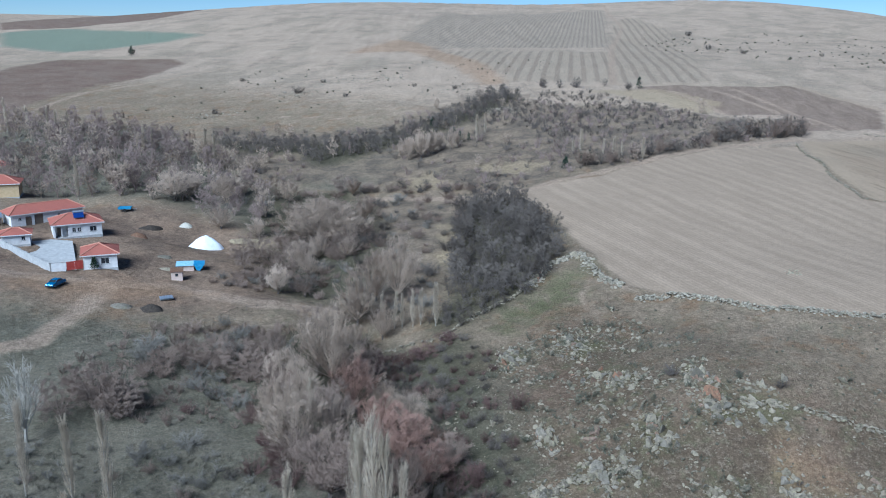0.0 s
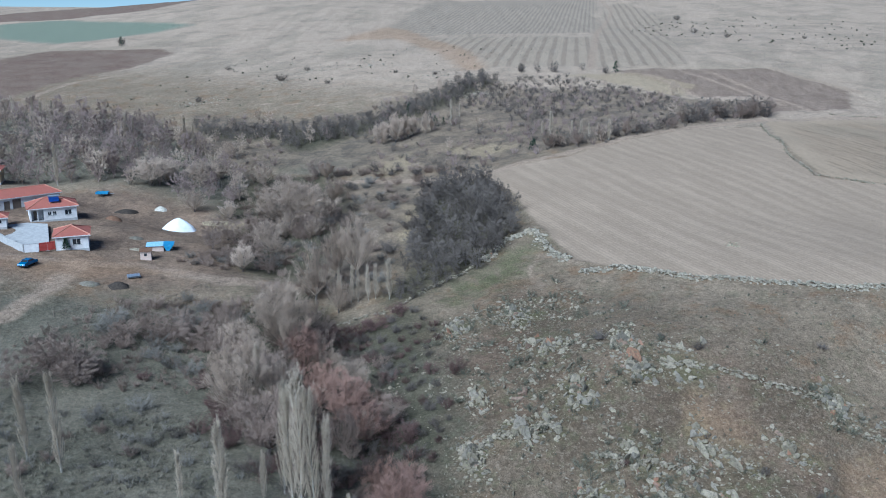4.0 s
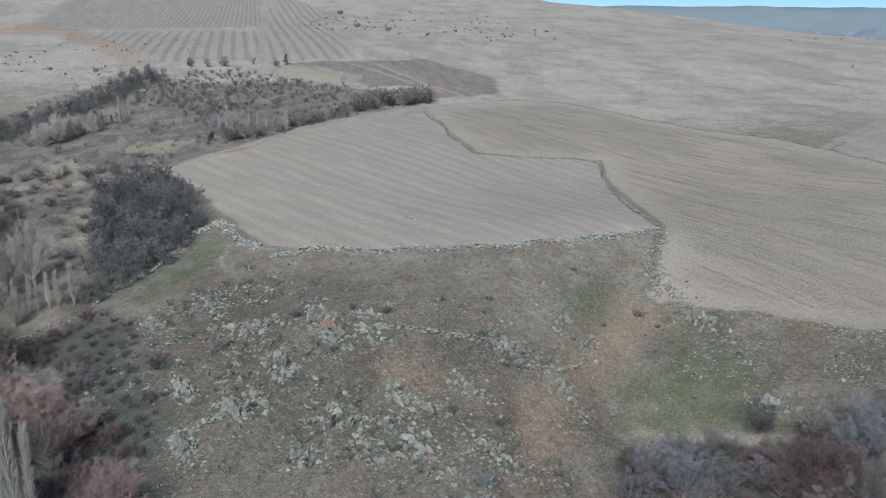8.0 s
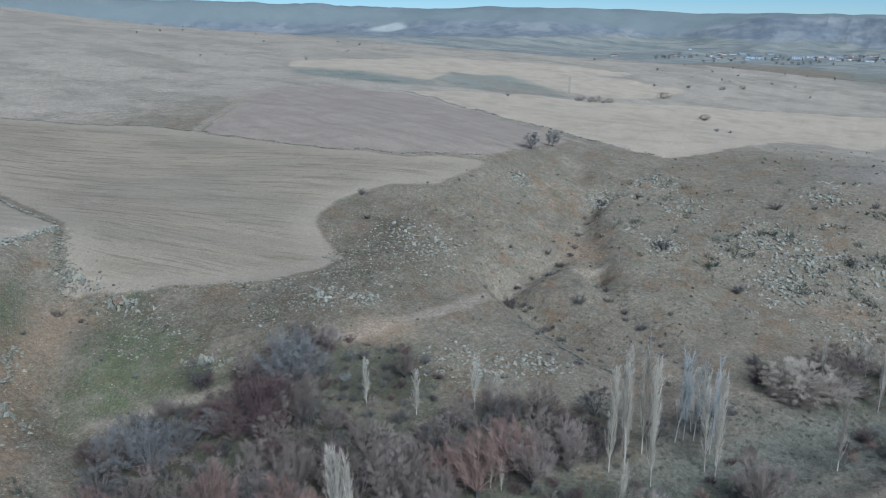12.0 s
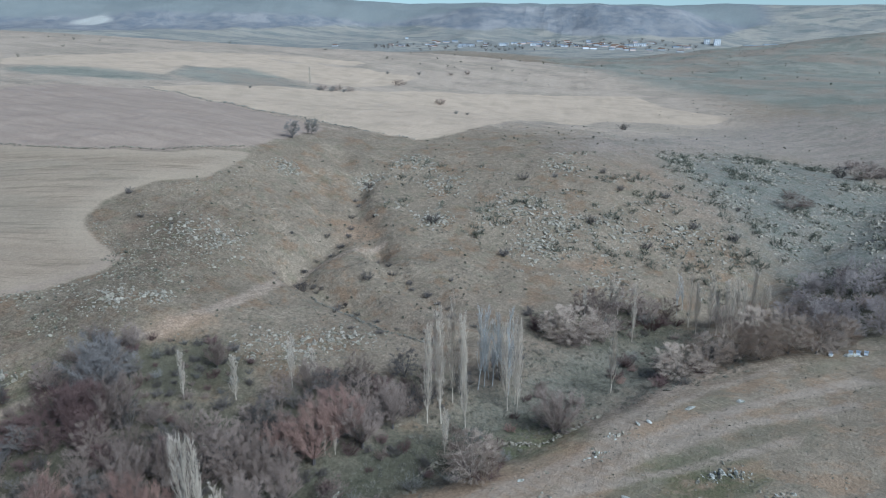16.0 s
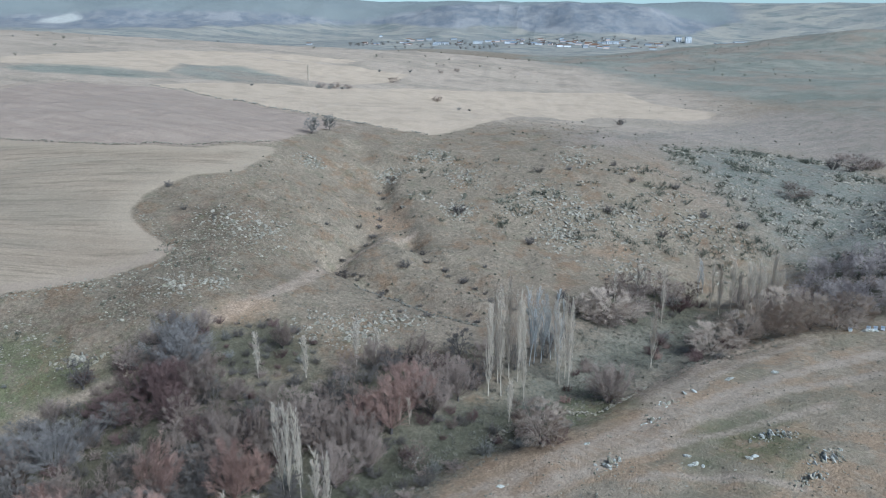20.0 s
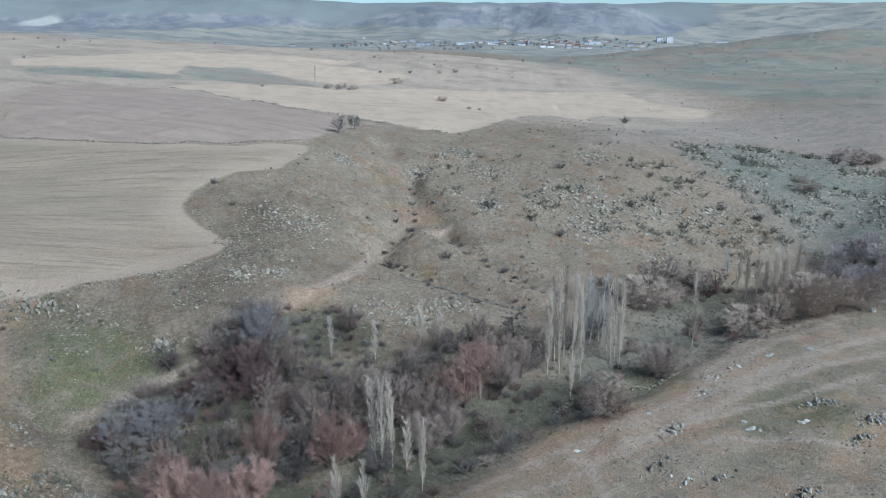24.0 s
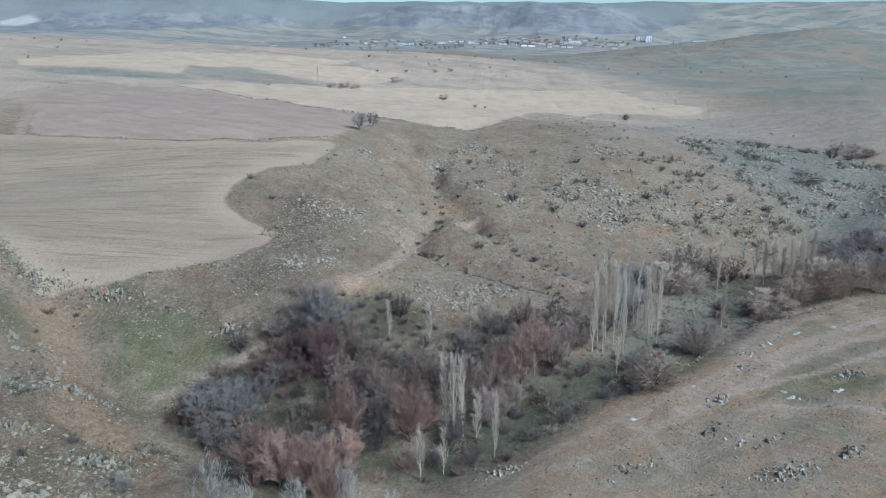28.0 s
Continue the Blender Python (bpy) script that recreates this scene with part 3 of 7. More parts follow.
VILLAGE_WOOD = ((-170, 283), (-174, 339), (-112, 326), (-75, 275), (-53, 250), (-45.6, 209.8), (-72, 226), (-93, 229), (-111, 227), (-139, 236))
BELT = ((-92, 329), (-33, 311), (-8, 337), (18, 369), (38, 342), (78, 337), (122, 303), (115, 283), (55, 248), (20.2, 236), (-15, 245), (-26, 260), (-51, 257), (-77, 283))
EAST_WOOD = ((63.3, 65.3), (72.4, 78.5), (89.4, 72.7), (103.4, 67.2), (106, 59.1), (95.8, 48.2), (105.1, 31.5), (111.2, 22.5), (117.5, 10.8), (101.8, 14.3), (91, 21.8), (81.9, 27.6), (71, 39.8), (65.1, 49.8))
WOOD_EDGE = ((89.3, 69.4), (100.6, 63.8), (109.7, 57.4), (116, 49.7), (112, 40), (105.9, 38.7), (98.2, 45.8), (90.8, 54.9))
EAST_LOW = ((53, 66.8), (72.3, 68.9), (71.1, 49.8), (64.7, 38), (59.2, 41.7), (50.6, 55.8))
BACK_WOOD = ((147.4, -1.6), (159.9, -21.4), (160.4, -35.5), (149.4, -32.4), (139.1, -16.9), (137.8, -2.8))
RIGHT_WOOD = ((156.3, -52), (178, -61.9), (188, -75.4), (185, -86), (142, -68), (144, -59.1), (154.4, -60))
TRACKS = (
    (2.0, ((165, 274), (140, 277), (113, 275), (88, 265), (69, 256), (43, 239), (19.3, 228.9), (6.1, 230.2), (-8, 236), (-23, 240))),
    (2.0, ((207, 1194), (156, 791), (107, 577), (73, 382), (114, 381), (151.7, 382), (166, 322))),
    (1.2, ((93.4, 368), (105.6, 321))),
    (1.3, ((111.4, 376), (122.8, 334), (129.7, 302))),
    (1.8, ((-30, 606), (-70.6, 550), (-104, 537), (-128, 493), (-148, 453), (-176, 411), (-180, 368))),
    (1.2, ((-109, 352), (-72.5, 346), (-34, 330))),
    (1.8, ((421, 983), (395, 790))),
    (0.9, ((176.6, 33.2), (171.7, 38.9), (164.1, 43.7), (158, 47.2), (148.8, 49.4))),
    (1.5, ((148.8, 49.4), (136.5, 49.9), (124.9, 53.3), (117, 56.3), (110, 58.5))),
    (0.7, ((56, 29), (62.3, 21.6), (71, 12.4), (78.3, 3.9), (85.8, -5.5), (93.8, -13.2), (107.4, -23.9), (119.7, -34.4), (129.1, -48.1))),
    (2.2, ((-80, 110), (-72.1, 124), (-66.8, 127.8), (-65.6, 140.6), (-65.2, 157.9), (-54.2, 160.4), (-35.8, 154.3), (-22, 156.8))),
    (2.2, ((-140, 152), (-110, 155), (-89.1, 156.2), (-78, 156), (-65.9, 157.7))),
    (1.6, ((100, 111), (106, 102), (113, 94), (122, 86), (131, 80), (138, 79.5))),
    (0.5, ((34, 150), (28, 158), (25, 150), (27, 140))),
    (0.9, ((76.7, 82), (82.7, 76.7), (88.7, 71.1), (94.3, 66.9), (101, 63), (109.6, 59.2))),
    (0.8, ((62.4, 21.4), (70.7, 12.6), (77.4, 3), (86.7, -7.9), (98.1, -19.6))),
    (0.7, ((57.7, 19.2), (64.3, 9.2), (74.4, 0.2), (81.9, -9.5), (88.1, -23.1), (98.9, -41.8))),
    (0.6, ((73.8, 5.9), (62.3, 4.3), (54.4, 2.7))),
    (1.0, ((72.6, 0.7), (81.8, -9.6), (93.9, -21.7), (104.1, -36), (111.8, -53.2))),
    (0.8, ((102.6, -17.2), (115.8, -26), (126.5, -35.2), (130.8, -45.5))),
    (1.3, ((205, 200), (215, 208), (223, 210), (232, 208))),
    (1.3, ((253, 204), (239, 188), (221, 176), (205, 170))),
    (1.6, ((374, 853), (382, 771), (392, 719), (435, 649))),
    (1.3, ((313, 525), (296, 439), (316, 404))),
    (1.0, ((165, 342), (190, 348), (234, 364))),
    (1.3, ((123, 371), (130, 325), (135, 290))),
    (1.2, ((372, 311), (377, 271), (390, 241), (404, 194))),
    (1.4, ((518, 322), (474, 235), (462, 182), (439, 135))),
    (1.6, ((-107, 797), (-74, 731), (-44, 635), (-64, 558), (-108, 523))),
    (0.8, ((120.7, -60.2), (114.9, -44.2), (103.5, -29.4), (93, -16.4), (82.5, -1.5))),
    (0.55, ((100.7, -15), (112.1, -18.7), (117.2, -23.9), (124.6, -32.3))),
    (0.9, ((97.1, -21.6), (101.9, -25.5), (104.9, -29.2), (109.6, -35.5), (113.7, -42), (118.5, -50.1), (121.6, -57.3))),
    (0.9, ((70.8, 6.8), (77, 4.4), (83.5, -1.9), (87.8, -8.3), (92.1, -14.5), (95.1, -18.3))),
    (0.6, ((72.8, 1.3), (79.6, -2.7), (85, -8.5), (88.3, -14))),
    (0.7, ((74.2, -9.4), (76, -15.5), (75.5, -22.9), (73.6, -30.6))),
    (1.5, ((190, 166), (223, 181), (262, 204), (300, 213), (330, 210), (337, 176), (305, 125), (272, 82), (262, 66))),
)
STRAW = (((9, 264), (25, 262), (31, 253), (20, 249), (10, 256)), ((-17, 254), (-4, 262), (1, 246), (-10, 242)), ((-52, 196), (-44, 206), (-38, 204), (-46, 196)), ((-2.3, 205.7), (1.6, 202.3), (2.9, 191.4), (-1, 190.6)), ((-2.2, 184.8), (2.6, 182.6), (2.6, 177.3), (-1.4, 177.3)), ((60, 366), (90, 372), (110, 340), (96, 322), (80, 345)))
EARTH = (
    ((95, 112), (99, 106), (94, 101.5), (83, 98), (75, 92.5), (66.5, 84), (59.5, 75.5), (53.5, 77), (61, 88), (68, 95), (79, 103)),
    ((124, 50), (120, 57), (112, 60), (110, 57), (118, 51)),
    ((42, 98), (47, 97), (48, 92), (43, 92)),
    ((60.5, 89.7), (62.5, 89), (60.1, 82.8), (56, 77.2), (51.7, 72.6), (49.5, 72.6), (54, 79)),
    ((81.9, 9.9), (91.2, -4.9), (95.8, -15.4), (91.8, -18.9), (79.8, -7.1), (71.2, 0.8), (64, 10), (60, 22), (73.3, 14)),
    ((-65.7, 539.6), (-39.7, 631.9), (-22.6, 616.4), (19.2, 456.9), (25.7, 391.7), (14.1, 389.5), (1.3, 460.4), (-27.5, 553.6)),
    ((180, -10.6), (185.1, -18), (181.1, -20.4), (174.4, -12.9)),
    ((189.6, 49.9), (194, 39.9), (183.2, 35.3), (174.2, 41.1)),
    ((-85, 153), (-62, 162), (-45, 158), (-60, 150), (-75, 148)),
)
COOL_SLOPE = ((275, -38), (325, -72), (318, -104), (290, -112), (262, -125), (200, -120), (170, -80), (175, -62), (206, -58), (226, -54), (246, -45))
CREST = ((262, -6), (300, -14), (400, -70), (470, -130), (440, -190), (330, -150), (300, -115), (330, -95), (322, -70), (280, -36), (255, -22))
HEATH = ((560, -110), (680, -40), (740, 10), (1000, -60), (1500, 60), (2000, 0), (2300, -700), (1800, -1800), (700, -1500), (420, -520), (400, -200), (470, -150))
UPPER_THICKET = ((-86.7, 308), (-56.8, 303), (-36.4, 302.3), (-18.6, 307.9), (2, 330), (23.8, 367), (30.2, 357), (8, 318), (-4, 306), (-19.9, 292), (-33.9, 279), (-44, 276.7), (-50.5, 289), (-79.4, 297))
HOLLOW = ((407, 198), (461, 211), (491, 188), (463, 154), (433, 131), (397, 151), (390, 175))
HOLLOW_WEST = ((359, 260), (400, 240), (404, 199), (384, 179), (356, 202), (349, 237))
WOOD_WEST = ((-46, 214), (-15, 240), (6, 231), (2, 200), (-1, 165), (-6, 148), (-20, 156), (-30, 168))
YARD = ((-100, 150), (-70, 146), (-48, 148), (-32, 156), (-40, 178), (-42, 200), (-58, 214), (-80, 222), (-100, 215), (-105, 180))


# outcrops: place, radius, number of rocks
OUTCROPS_WEST = ((20.8, 130, 3.6, 16), (10.3, 129, 3, 12), (23.8, 116.9, 3.8, 16), (35.3, 110.4, 2.7, 16), (36, 104.3, 2.6, 14), (13.4, 104.6, 2.6, 12), (19.3, 95.4, 2.4, 10), (12.3, 92.9, 2.8, 16), (23.1, 97, 2.1, 8), (62, 98.8, 2.5, 14), (41.7, 83, 4.3, 40), (41.8, 91.7, 2.5, 10), (33, 89.6, 3.2, 10), (46, 89, 2, 8), (52.8, 90.7, 2.5, 10), (51.5, 79.8, 3.9, 14))
OUTCROPS_MID = ((95.1, 75.5, 2.6, 10), (101.1, 100.4, 5.2, 14), (18.3, 161.8, 1.7, 5), (26.9, 170.9, 1.8, 5), (101.7, 112.3, 3.3, 14), (41.9, 103, 3.9, 12), (27.6, 101.3, 3.4, 14), (35.5, 84.5, 3.1, 8), (27.1, 84.7, 3.1, 10), (68.5, 90.1, 4.4, 14), (76.5, 103.1, 5.8, 8))
OUTCROPS_NORTH = ((-32, 420, 14, 26), (-68, 387, 7, 12), (-98, 352, 9, 14), (-61, 415, 8, 10), (20, 334, 5, 16), (0, 377, 12, 10))
OUTCROPS_EAST = ((118.8, 70, 3.8, 14), (123.6, 63.3, 2.4, 8), (154.7, 65, 7, 26), (155.9, 74.4, 6.5, 16), (208.4, 68.1, 3.5, 12), (232, 35.7, 5.1, 12), (217.8, 23.6, 5.8, 16), (206.2, 2.3, 8.3, 30), (197, -6.9, 8.7, 26), (200.4, -22.7, 7.4, 20), (185.4, -2.9, 6.2, 18), (236.8, -7.9, 6.1, 16), (206.7, -37.7, 12.3, 26), (285.4, -77.6, 10.5, 22), (224.2, -78.1, 13.7, 26), (169.6, -19.9, 7.8, 26), (119.2, 33.6, 5.5, 20), (215.8, 46.7, 3.2, 10), (192.5, 23.9, 4.3, 16), (238.4, -54.4, 10.5, 18), (116.6, 41.9, 4, 10), (272.1, -99.8, 10.3, 16), (125.1, 27.9, 5.2, 10))
OUTCROPS_SOUTH = ((53.8, -9.3, 3.9, 18), (59.3, -19.4, 2.1, 8), (68.5, -3.7, 2.1, 6), (59.6, 26.4, 2.4, 10), (82.3, 19.7, 1.1, 6), (87.8, -30.8, 2.4, 12), (75.9, -32.1, 2, 8), (80.2, -35.3, 2.2, 8), (99.3, -18.4, 1.6, 4), (78.9, -7.8, 1.8, 6), (93.5, -15, 1.4, 4), (64.4, -8.8, 3.3, 6), (56.3, 9.6, 3.1, 6))
FOOT_SIDE = ((-8, 138), (3, 140), (9, 130), (5, 118), (9, 104), (8, 90), (3, 96), (1, 112), (-6, 122))
WOOD_SIDE = ((58, 36), (64, 28), (74, 18), (86, 6), (94, -2), (100, 5), (96, 14), (84, 26), (72, 38), (62, 40))
BANK_LAND = ((42, 30), (58, 27), (70, 16), (86, -2), (108, -20), (126, -42), (150, -100), (60, -100), (0, -30))


def regions(x, y):
    """How far inside each kind of ground a place lies, in metres."""
    r = {}
    r["field"] = np.maximum(inside(x, y, FIELD_TERRACE), -99.0)
    r["grassfield"] = inside(x, y, FIELD_EAST)
    r["stubble"] = np.maximum.reduce([inside(x, y, p) for p in (STUBBLE_D, STUBBLE_E, STUBBLE_F)])
    r["plough"] = np.maximum.reduce([inside(x, y, p) for p in (PLOUGH_WEST, PLOUGH_FAR)])
    r["crop"] = inside(x, y, CROP)
    r["straw"] = np.maximum.reduce([inside(x, y, p) for p in STRAW])
    r["strips"] = inside(x, y, FURROWS)
    r["drills"] = inside(x, y, UPPER_STRIPS)
    r["mauve"] = inside(x, y, FIELD_MAUVE)
    r["fallow"] = inside(x, y, PLOUGH_NORTH)
    r["pale"] = np.minimum(np.maximum(y + 0.35 * x - 330 + 60 * np.sin(x / 130), np.minimum(x - 310 + 0.3 * y, y + 110)), 900 - x)
    r["rocky"] = np.maximum.reduce([inside(x, y, p) - back for p, back in zip(ROCKY, (0, 60, 3))])
    r["meadow"] = np.maximum.reduce([inside(x, y, p) for p in (*MEADOWS, VILLAGE_WOOD)])
    r["thatch"] = np.maximum.reduce([inside(x, y, p) for p in (BELT, WOOD_WEST)])
    r["yard"] = inside(x, y, YARD)
    r["green"] = np.maximum.reduce([inside(x, y, p) for p in FRESH] + [0.9 * rad - 2 - np.hypot(x - cx - 1, y - cy) for cx, cy, rad, _ in OUTCROPS_WEST + OUTCROPS_MID])
    r["bank"] = inside(x, y, BANK_LAND)
    r["cool"] = inside(x, y, COOL_SLOPE)
    r["crest"] = inside(x, y, CREST)
    woods = (DARK_WOOD, RED_WOOD, MID_WOOD, EAST_WOOD, EAST_LOW, UPPER_THICKET, BACK_WOOD, RIGHT_WOOD, WOOD_SIDE, FOOT_SIDE, WOOD_EDGE)
    r["litter"] = np.maximum.reduce([inside(x, y, p) for p in woods])
    r["track"] = np.maximum.reduce([w - along(x, y, line)[0] for w, line in TRACKS])
    r["earth"] = np.maximum.reduce([inside(x, y, p) for p in EARTH])
    r["basin"] = step((x + 0.35 * y - 1500) / 900) - step((950 - x) / 300)
    z = smooth_land(x, y)
    foot = -50 - 35 * step((y + 900) / 150) * step((200 - y) / 150)
    # mesa and plateau: far ground that takes the haze-greyed colours
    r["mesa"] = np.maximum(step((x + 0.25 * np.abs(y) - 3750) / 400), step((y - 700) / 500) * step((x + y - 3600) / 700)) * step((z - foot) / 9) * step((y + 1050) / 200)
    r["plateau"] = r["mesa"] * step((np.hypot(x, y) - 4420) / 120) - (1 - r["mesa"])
    r["heath"] = np.maximum.reduce([inside(x, y, HEATH), 3 * inside(x, y, HOLLOW), 3 * inside(x, y, HOLLOW_WEST)])
    r["chalk"] = 70 - np.hypot((x - 3830) * 0.6, y - 2240) + 150 * rough_noise(x, y, 130.0, 31) + 70 * rough_noise(x, y, 50.0, 32)
    return r


# ravines cut into the eastern slope: depth, half width, line
GULLIES = (
    (1.8, 3.0, ((171.3, 33.5), (159.1, 26.7), (152.4, 20.5), (145.9, 13.6), (139.1, 6.1))),
    (1.6, 3.4, ((230, 58), (209.3, 48.1), (188.5, 40), (171.3, 33.5))),
    (1.7, 3.0, ((155.8, 49.8), (151.7, 42.4), (147.1, 35.3), (140.5, 24.6), (133.8, 15.9), (130.9, 10.1))),
    (1.6, 3.2, ((217, 46.7), (202.2, 46.7), (181.6, 42.4), (167.3, 45.5), (155.8, 49.8))),
    (1.7, 2.6, ((98, 110), (91.9, 104), (84.1, 96.5), (76.5, 88.5), (72.6, 82.3))),
    (1.6, 4.0, ((104, 126), (98, 118), (90, 110), (80, 101), (74, 92))),
    (1.3, 2.0, ((60.5, 89.7), (57, 80), (51.7, 72.6))),
    (0.6, 2.2, ((77, 18.2), (83.4, 12), (90, 5), (94.6, -3.6), (102.2, -10), (114, -18), (128.4, -29.8), (136.5, -44))),
)


def land(x, y):
    """The ground's height, with small unevenness away from the tilled fields."""
    x, y = np.asarray(x, float), np.asarray(y, float)
    z = smooth_land(x, y)
    flat = step((inside(x, y, FIELD_TERRACE) + 2) / 4) + step((inside(x, y, FIELD_EAST) + 2) / 4)
    near = np.clip(1.2 - flat, 0.1, 1.0)
    bumps = 1.0 * rough_noise(x, y, 17.0, 3) + 0.7 * rough_noise(x, y, 6.3, 5) + 0.4 * rough_noise(x, y, 2.6, 7)
    for depth, half, line in GULLIES:
        d = along(x, y, line)[0] / half
        z = z - depth * np.exp(-np.minimum(d * d, 30))
    wide = np.clip((np.hypot(x - 80, y - 80) - 500) / 900, 0, 1)
    gullies = 22 * np.abs(rough_noise(x + 60 * rough_noise(x, y, 300.0, 14), y, 210.0, 11)) + 14 * np.abs(rough_noise(x, y, 95.0, 12)) + 5 * rough_noise(x, y, 55.0, 13)
    far = step((x - 3400) / 500) * step((4700 - x) / 300)
    folds = 13 * np.abs(rough_noise(x, y, 120.0, 41)) + 6 * np.abs(rough_noise(x, y, 52.0, 42))
    z = z - folds * step((x - 620) / 250) * step((2400 - x) / 500) * step((100 - y) / 200)
    return z + near * bumps - far * gullies + wide * (16 * rough_noise(x, y, 260.0, 17) + 9 * rough_noise(x, y, 130.0, 18)) * step((x - 500) / 500)


def at(x, y):
    return float(land(np.array([x]), np.array([y]))[0])


def sheet_lines(lo, hi, first, last, spacing, growth, widest):
    inner = list(np.arange(first, last + 0.01, spacing))
    d, left, right = spacing, [], []
    v = first
    while v > lo:
        d = min(d * growth, widest)
        v -= d
        left.append(v)
    d, v = spacing, last
    while v < hi:
        d = min(d * growth, widest)
        v += d
        right.append(v)
    return np.array(left[::-1] + inner + right)


def build_mesh(name, verts, tris, smooth=False):
    me = bpy.data.meshes.new(name)
    verts, tris = np.asarray(verts, np.float32), np.asarray(tris, np.int32)
    me.vertices.add(len(verts))
    me.vertices.foreach_set("co", verts.ravel())
    n = tris.shape[1]
    me.loops.add(tris.size)
    me.loops.foreach_set("vertex_index", tris.ravel())
    me.polygons.add(len(tris))
    me.polygons.foreach_set("loop_start", np.arange(0, tris.size, n, dtype=np.int32))
    me.polygons.foreach_set("use_smooth", np.full(len(tris), smooth))
    me.update(calc_edges=True)
    return me


def build_ground():
    xs = sheet_lines(-2600, 5050, -110, 215, 1.3, 1.035, 26)
    ys = sheet_lines(-2600, 5050, -50, 235, 1.3, 1.035, 26)
    gx, gy = np.meshgrid(xs, ys)
    fx, fy = gx.ravel(), gy.ravel()
    v = np.stack([fx, fy, land(fx, fy)], -1)
    i = np.arange(len(xs) * len(ys)).reshape(len(ys), len(xs))
    quads = np.stack([i[:-1, :-1], i[:-1, 1:], i[1:, 1:], i[1:, :-1]], -1).reshape(-1, 4)
    me = build_mesh("ground", v, quads, True)
    for name, values in regions(fx, fy).items():
        a = me.attributes.new(name, "FLOAT", "POINT")
        a.data.foreach_set("value", np.clip(values, -60, 60).astype(np.float32))
    me.materials.append(GROUND)
    return tagged(new("ground", me), "dry rolling steppe with tilled fields, rocky slopes and a stream valley", "ground", kind="structure")


ground = build_ground()


# ---- shapes ----
class Shape:
    """Triangles gathered into one mesh."""

    def __init__(self):
        self.v, self.f = [], []

    def tube(self, points, radii, sides=3):
        base = len(self.v)
        pts = [Vector(p) for p in points]
        for k, p in enumerate(pts):
            d = (pts[min(k + 1, len(pts) - 1)] - pts[max(k - 1, 0)]).normalized()
            s = d.cross(Vector((0.3, 0.95, 0.1))).normalized()
            t = d.cross(s)
            for a in range(sides):
                w = 2 * math.pi * a / sides
                self.v.append(p + radii[k] * (math.cos(w) * s + math.sin(w) * t))
        for k in range(len(pts) - 1):
            for a in range(sides):
                b = (a + 1) % sides
                i, j, m, n = base + k * sides + a, base + k * sides + b, base + (k + 1) * sides + a, base + (k + 1) * sides + b
                self.f += [(i, j, n), (i, n, m)]
        return self

    def spike(self, p, d, length, r):
        d = d.normalized()
        s = d.cross(Vector((0.3, 0.9, 0.3))).normalized()
        t = d.cross(s)
        b = len(self.v)
        self.v += [p + r * s, p + r * (-0.5 * s + 0.87 * t), p + r * (-0.5 * s - 0.87 * t), p + length * d]
        self.f += [(b, b + 1, b + 3), (b + 1, b + 2, b + 3), (b + 2, b, b + 3)]

    def blade(self, p, d, length, w):
        d = d.normalized()
        s = d.cross(Vector((0.4, 0.7, 0.6))).normalized() * w
        b = len(self.v)
        self.v += [p + s, p - s, p + length * d]
        self.f += [(b, b + 1, b + 2)]

    def box(self, x0, y0, z0, x1, y1, z1, bevel=0.0):
        c = [(x0, y0), (x1, y0), (x1, y1), (x0, y1)]
        if bevel:
            e = bevel
            c = [(x0 + e, y0), (x1 - e, y0), (x1, y0 + e), (x1, y1 - e), (x1 - e, y1), (x0 + e, y1), (x0, y1 - e), (x0, y0 + e)]
        return self.prism(c, z0, z1)

    def prism(self, outline, z0, z1, shrink=1.0):
        n, b = len(outline), len(self.v)
        cx, cy = sum(p[0] for p in outline) / n, sum(p[1] for p in outline) / n
        self.v += [Vector((x, y, z0)) for x, y in outline]
        self.v += [Vector((cx + (x - cx) * shrink, cy + (y - cy) * shrink, z1)) for x, y in outline]
        for k in range(n):
            j = (k + 1) % n
            self.f += [(b + k, b + j, b + n + j), (b + k, b + n + j, b + n + k)]
        for k in range(1, n - 1):
            self.f += [(b, b + k + 1, b + k), (b + n, b + n + k, b + n + k + 1)]
        return self

    def poly(self, points):
        b = len(self.v)
        self.v += [Vector(p) for p in points]
        self.f += [(b, b + k, b + k + 1) for k in range(1, len(points) - 1)]
        return self

    def solid(self, points, thick):
        """A slab: a flat outline given thickness downwards along its normal."""
        p = [Vector(q) for q in points]
        nrm = (p[1] - p[0]).cross(p[2] - p[0]).normalized() * thick
        n, b = len(p), len(self.v)
        self.v += p + [q - nrm for q in p]
        for k in range(1, n - 1):
            self.f += [(b, b + k, b + k + 1), (b + n, b + n + k + 1, b + n + k)]
        for k in range(n):
            j = (k + 1) % n
            self.f += [(b + k, b + n + k, b + n + j), (b + k, b + n + j, b + j)]
        return self

    def mesh(self, name, material, smooth=False):
        me = build_mesh(name, [tuple(p) for p in self.v], self.f, smooth)
        me.materials.append(material)
        return me

    def arrays(self):
        return np.array([tuple(p) for p in self.v]), np.array(self.f)


def part(name, shape, material, parent, label="", smooth=False):
    ob = new(name, shape.mesh(name, material, smooth) if isinstance(shape, Shape) else shape)
    ob.parent = parent
    if label:
        ob["label"] = label
    return ob


def thing(name, m, label, category, group="", kind=""):
    ob = new(name)
    ob.matrix_basis = m
    return tagged(ob, label, category, group, kind)


def spot(x, y, turn=0.0, size=1.0, sink=0.0, tilt=0.0):
    return pose(x, y, at(x, y) - sink, tilt, 0, turn) @ Matrix.Diagonal((size, size, size, 1))


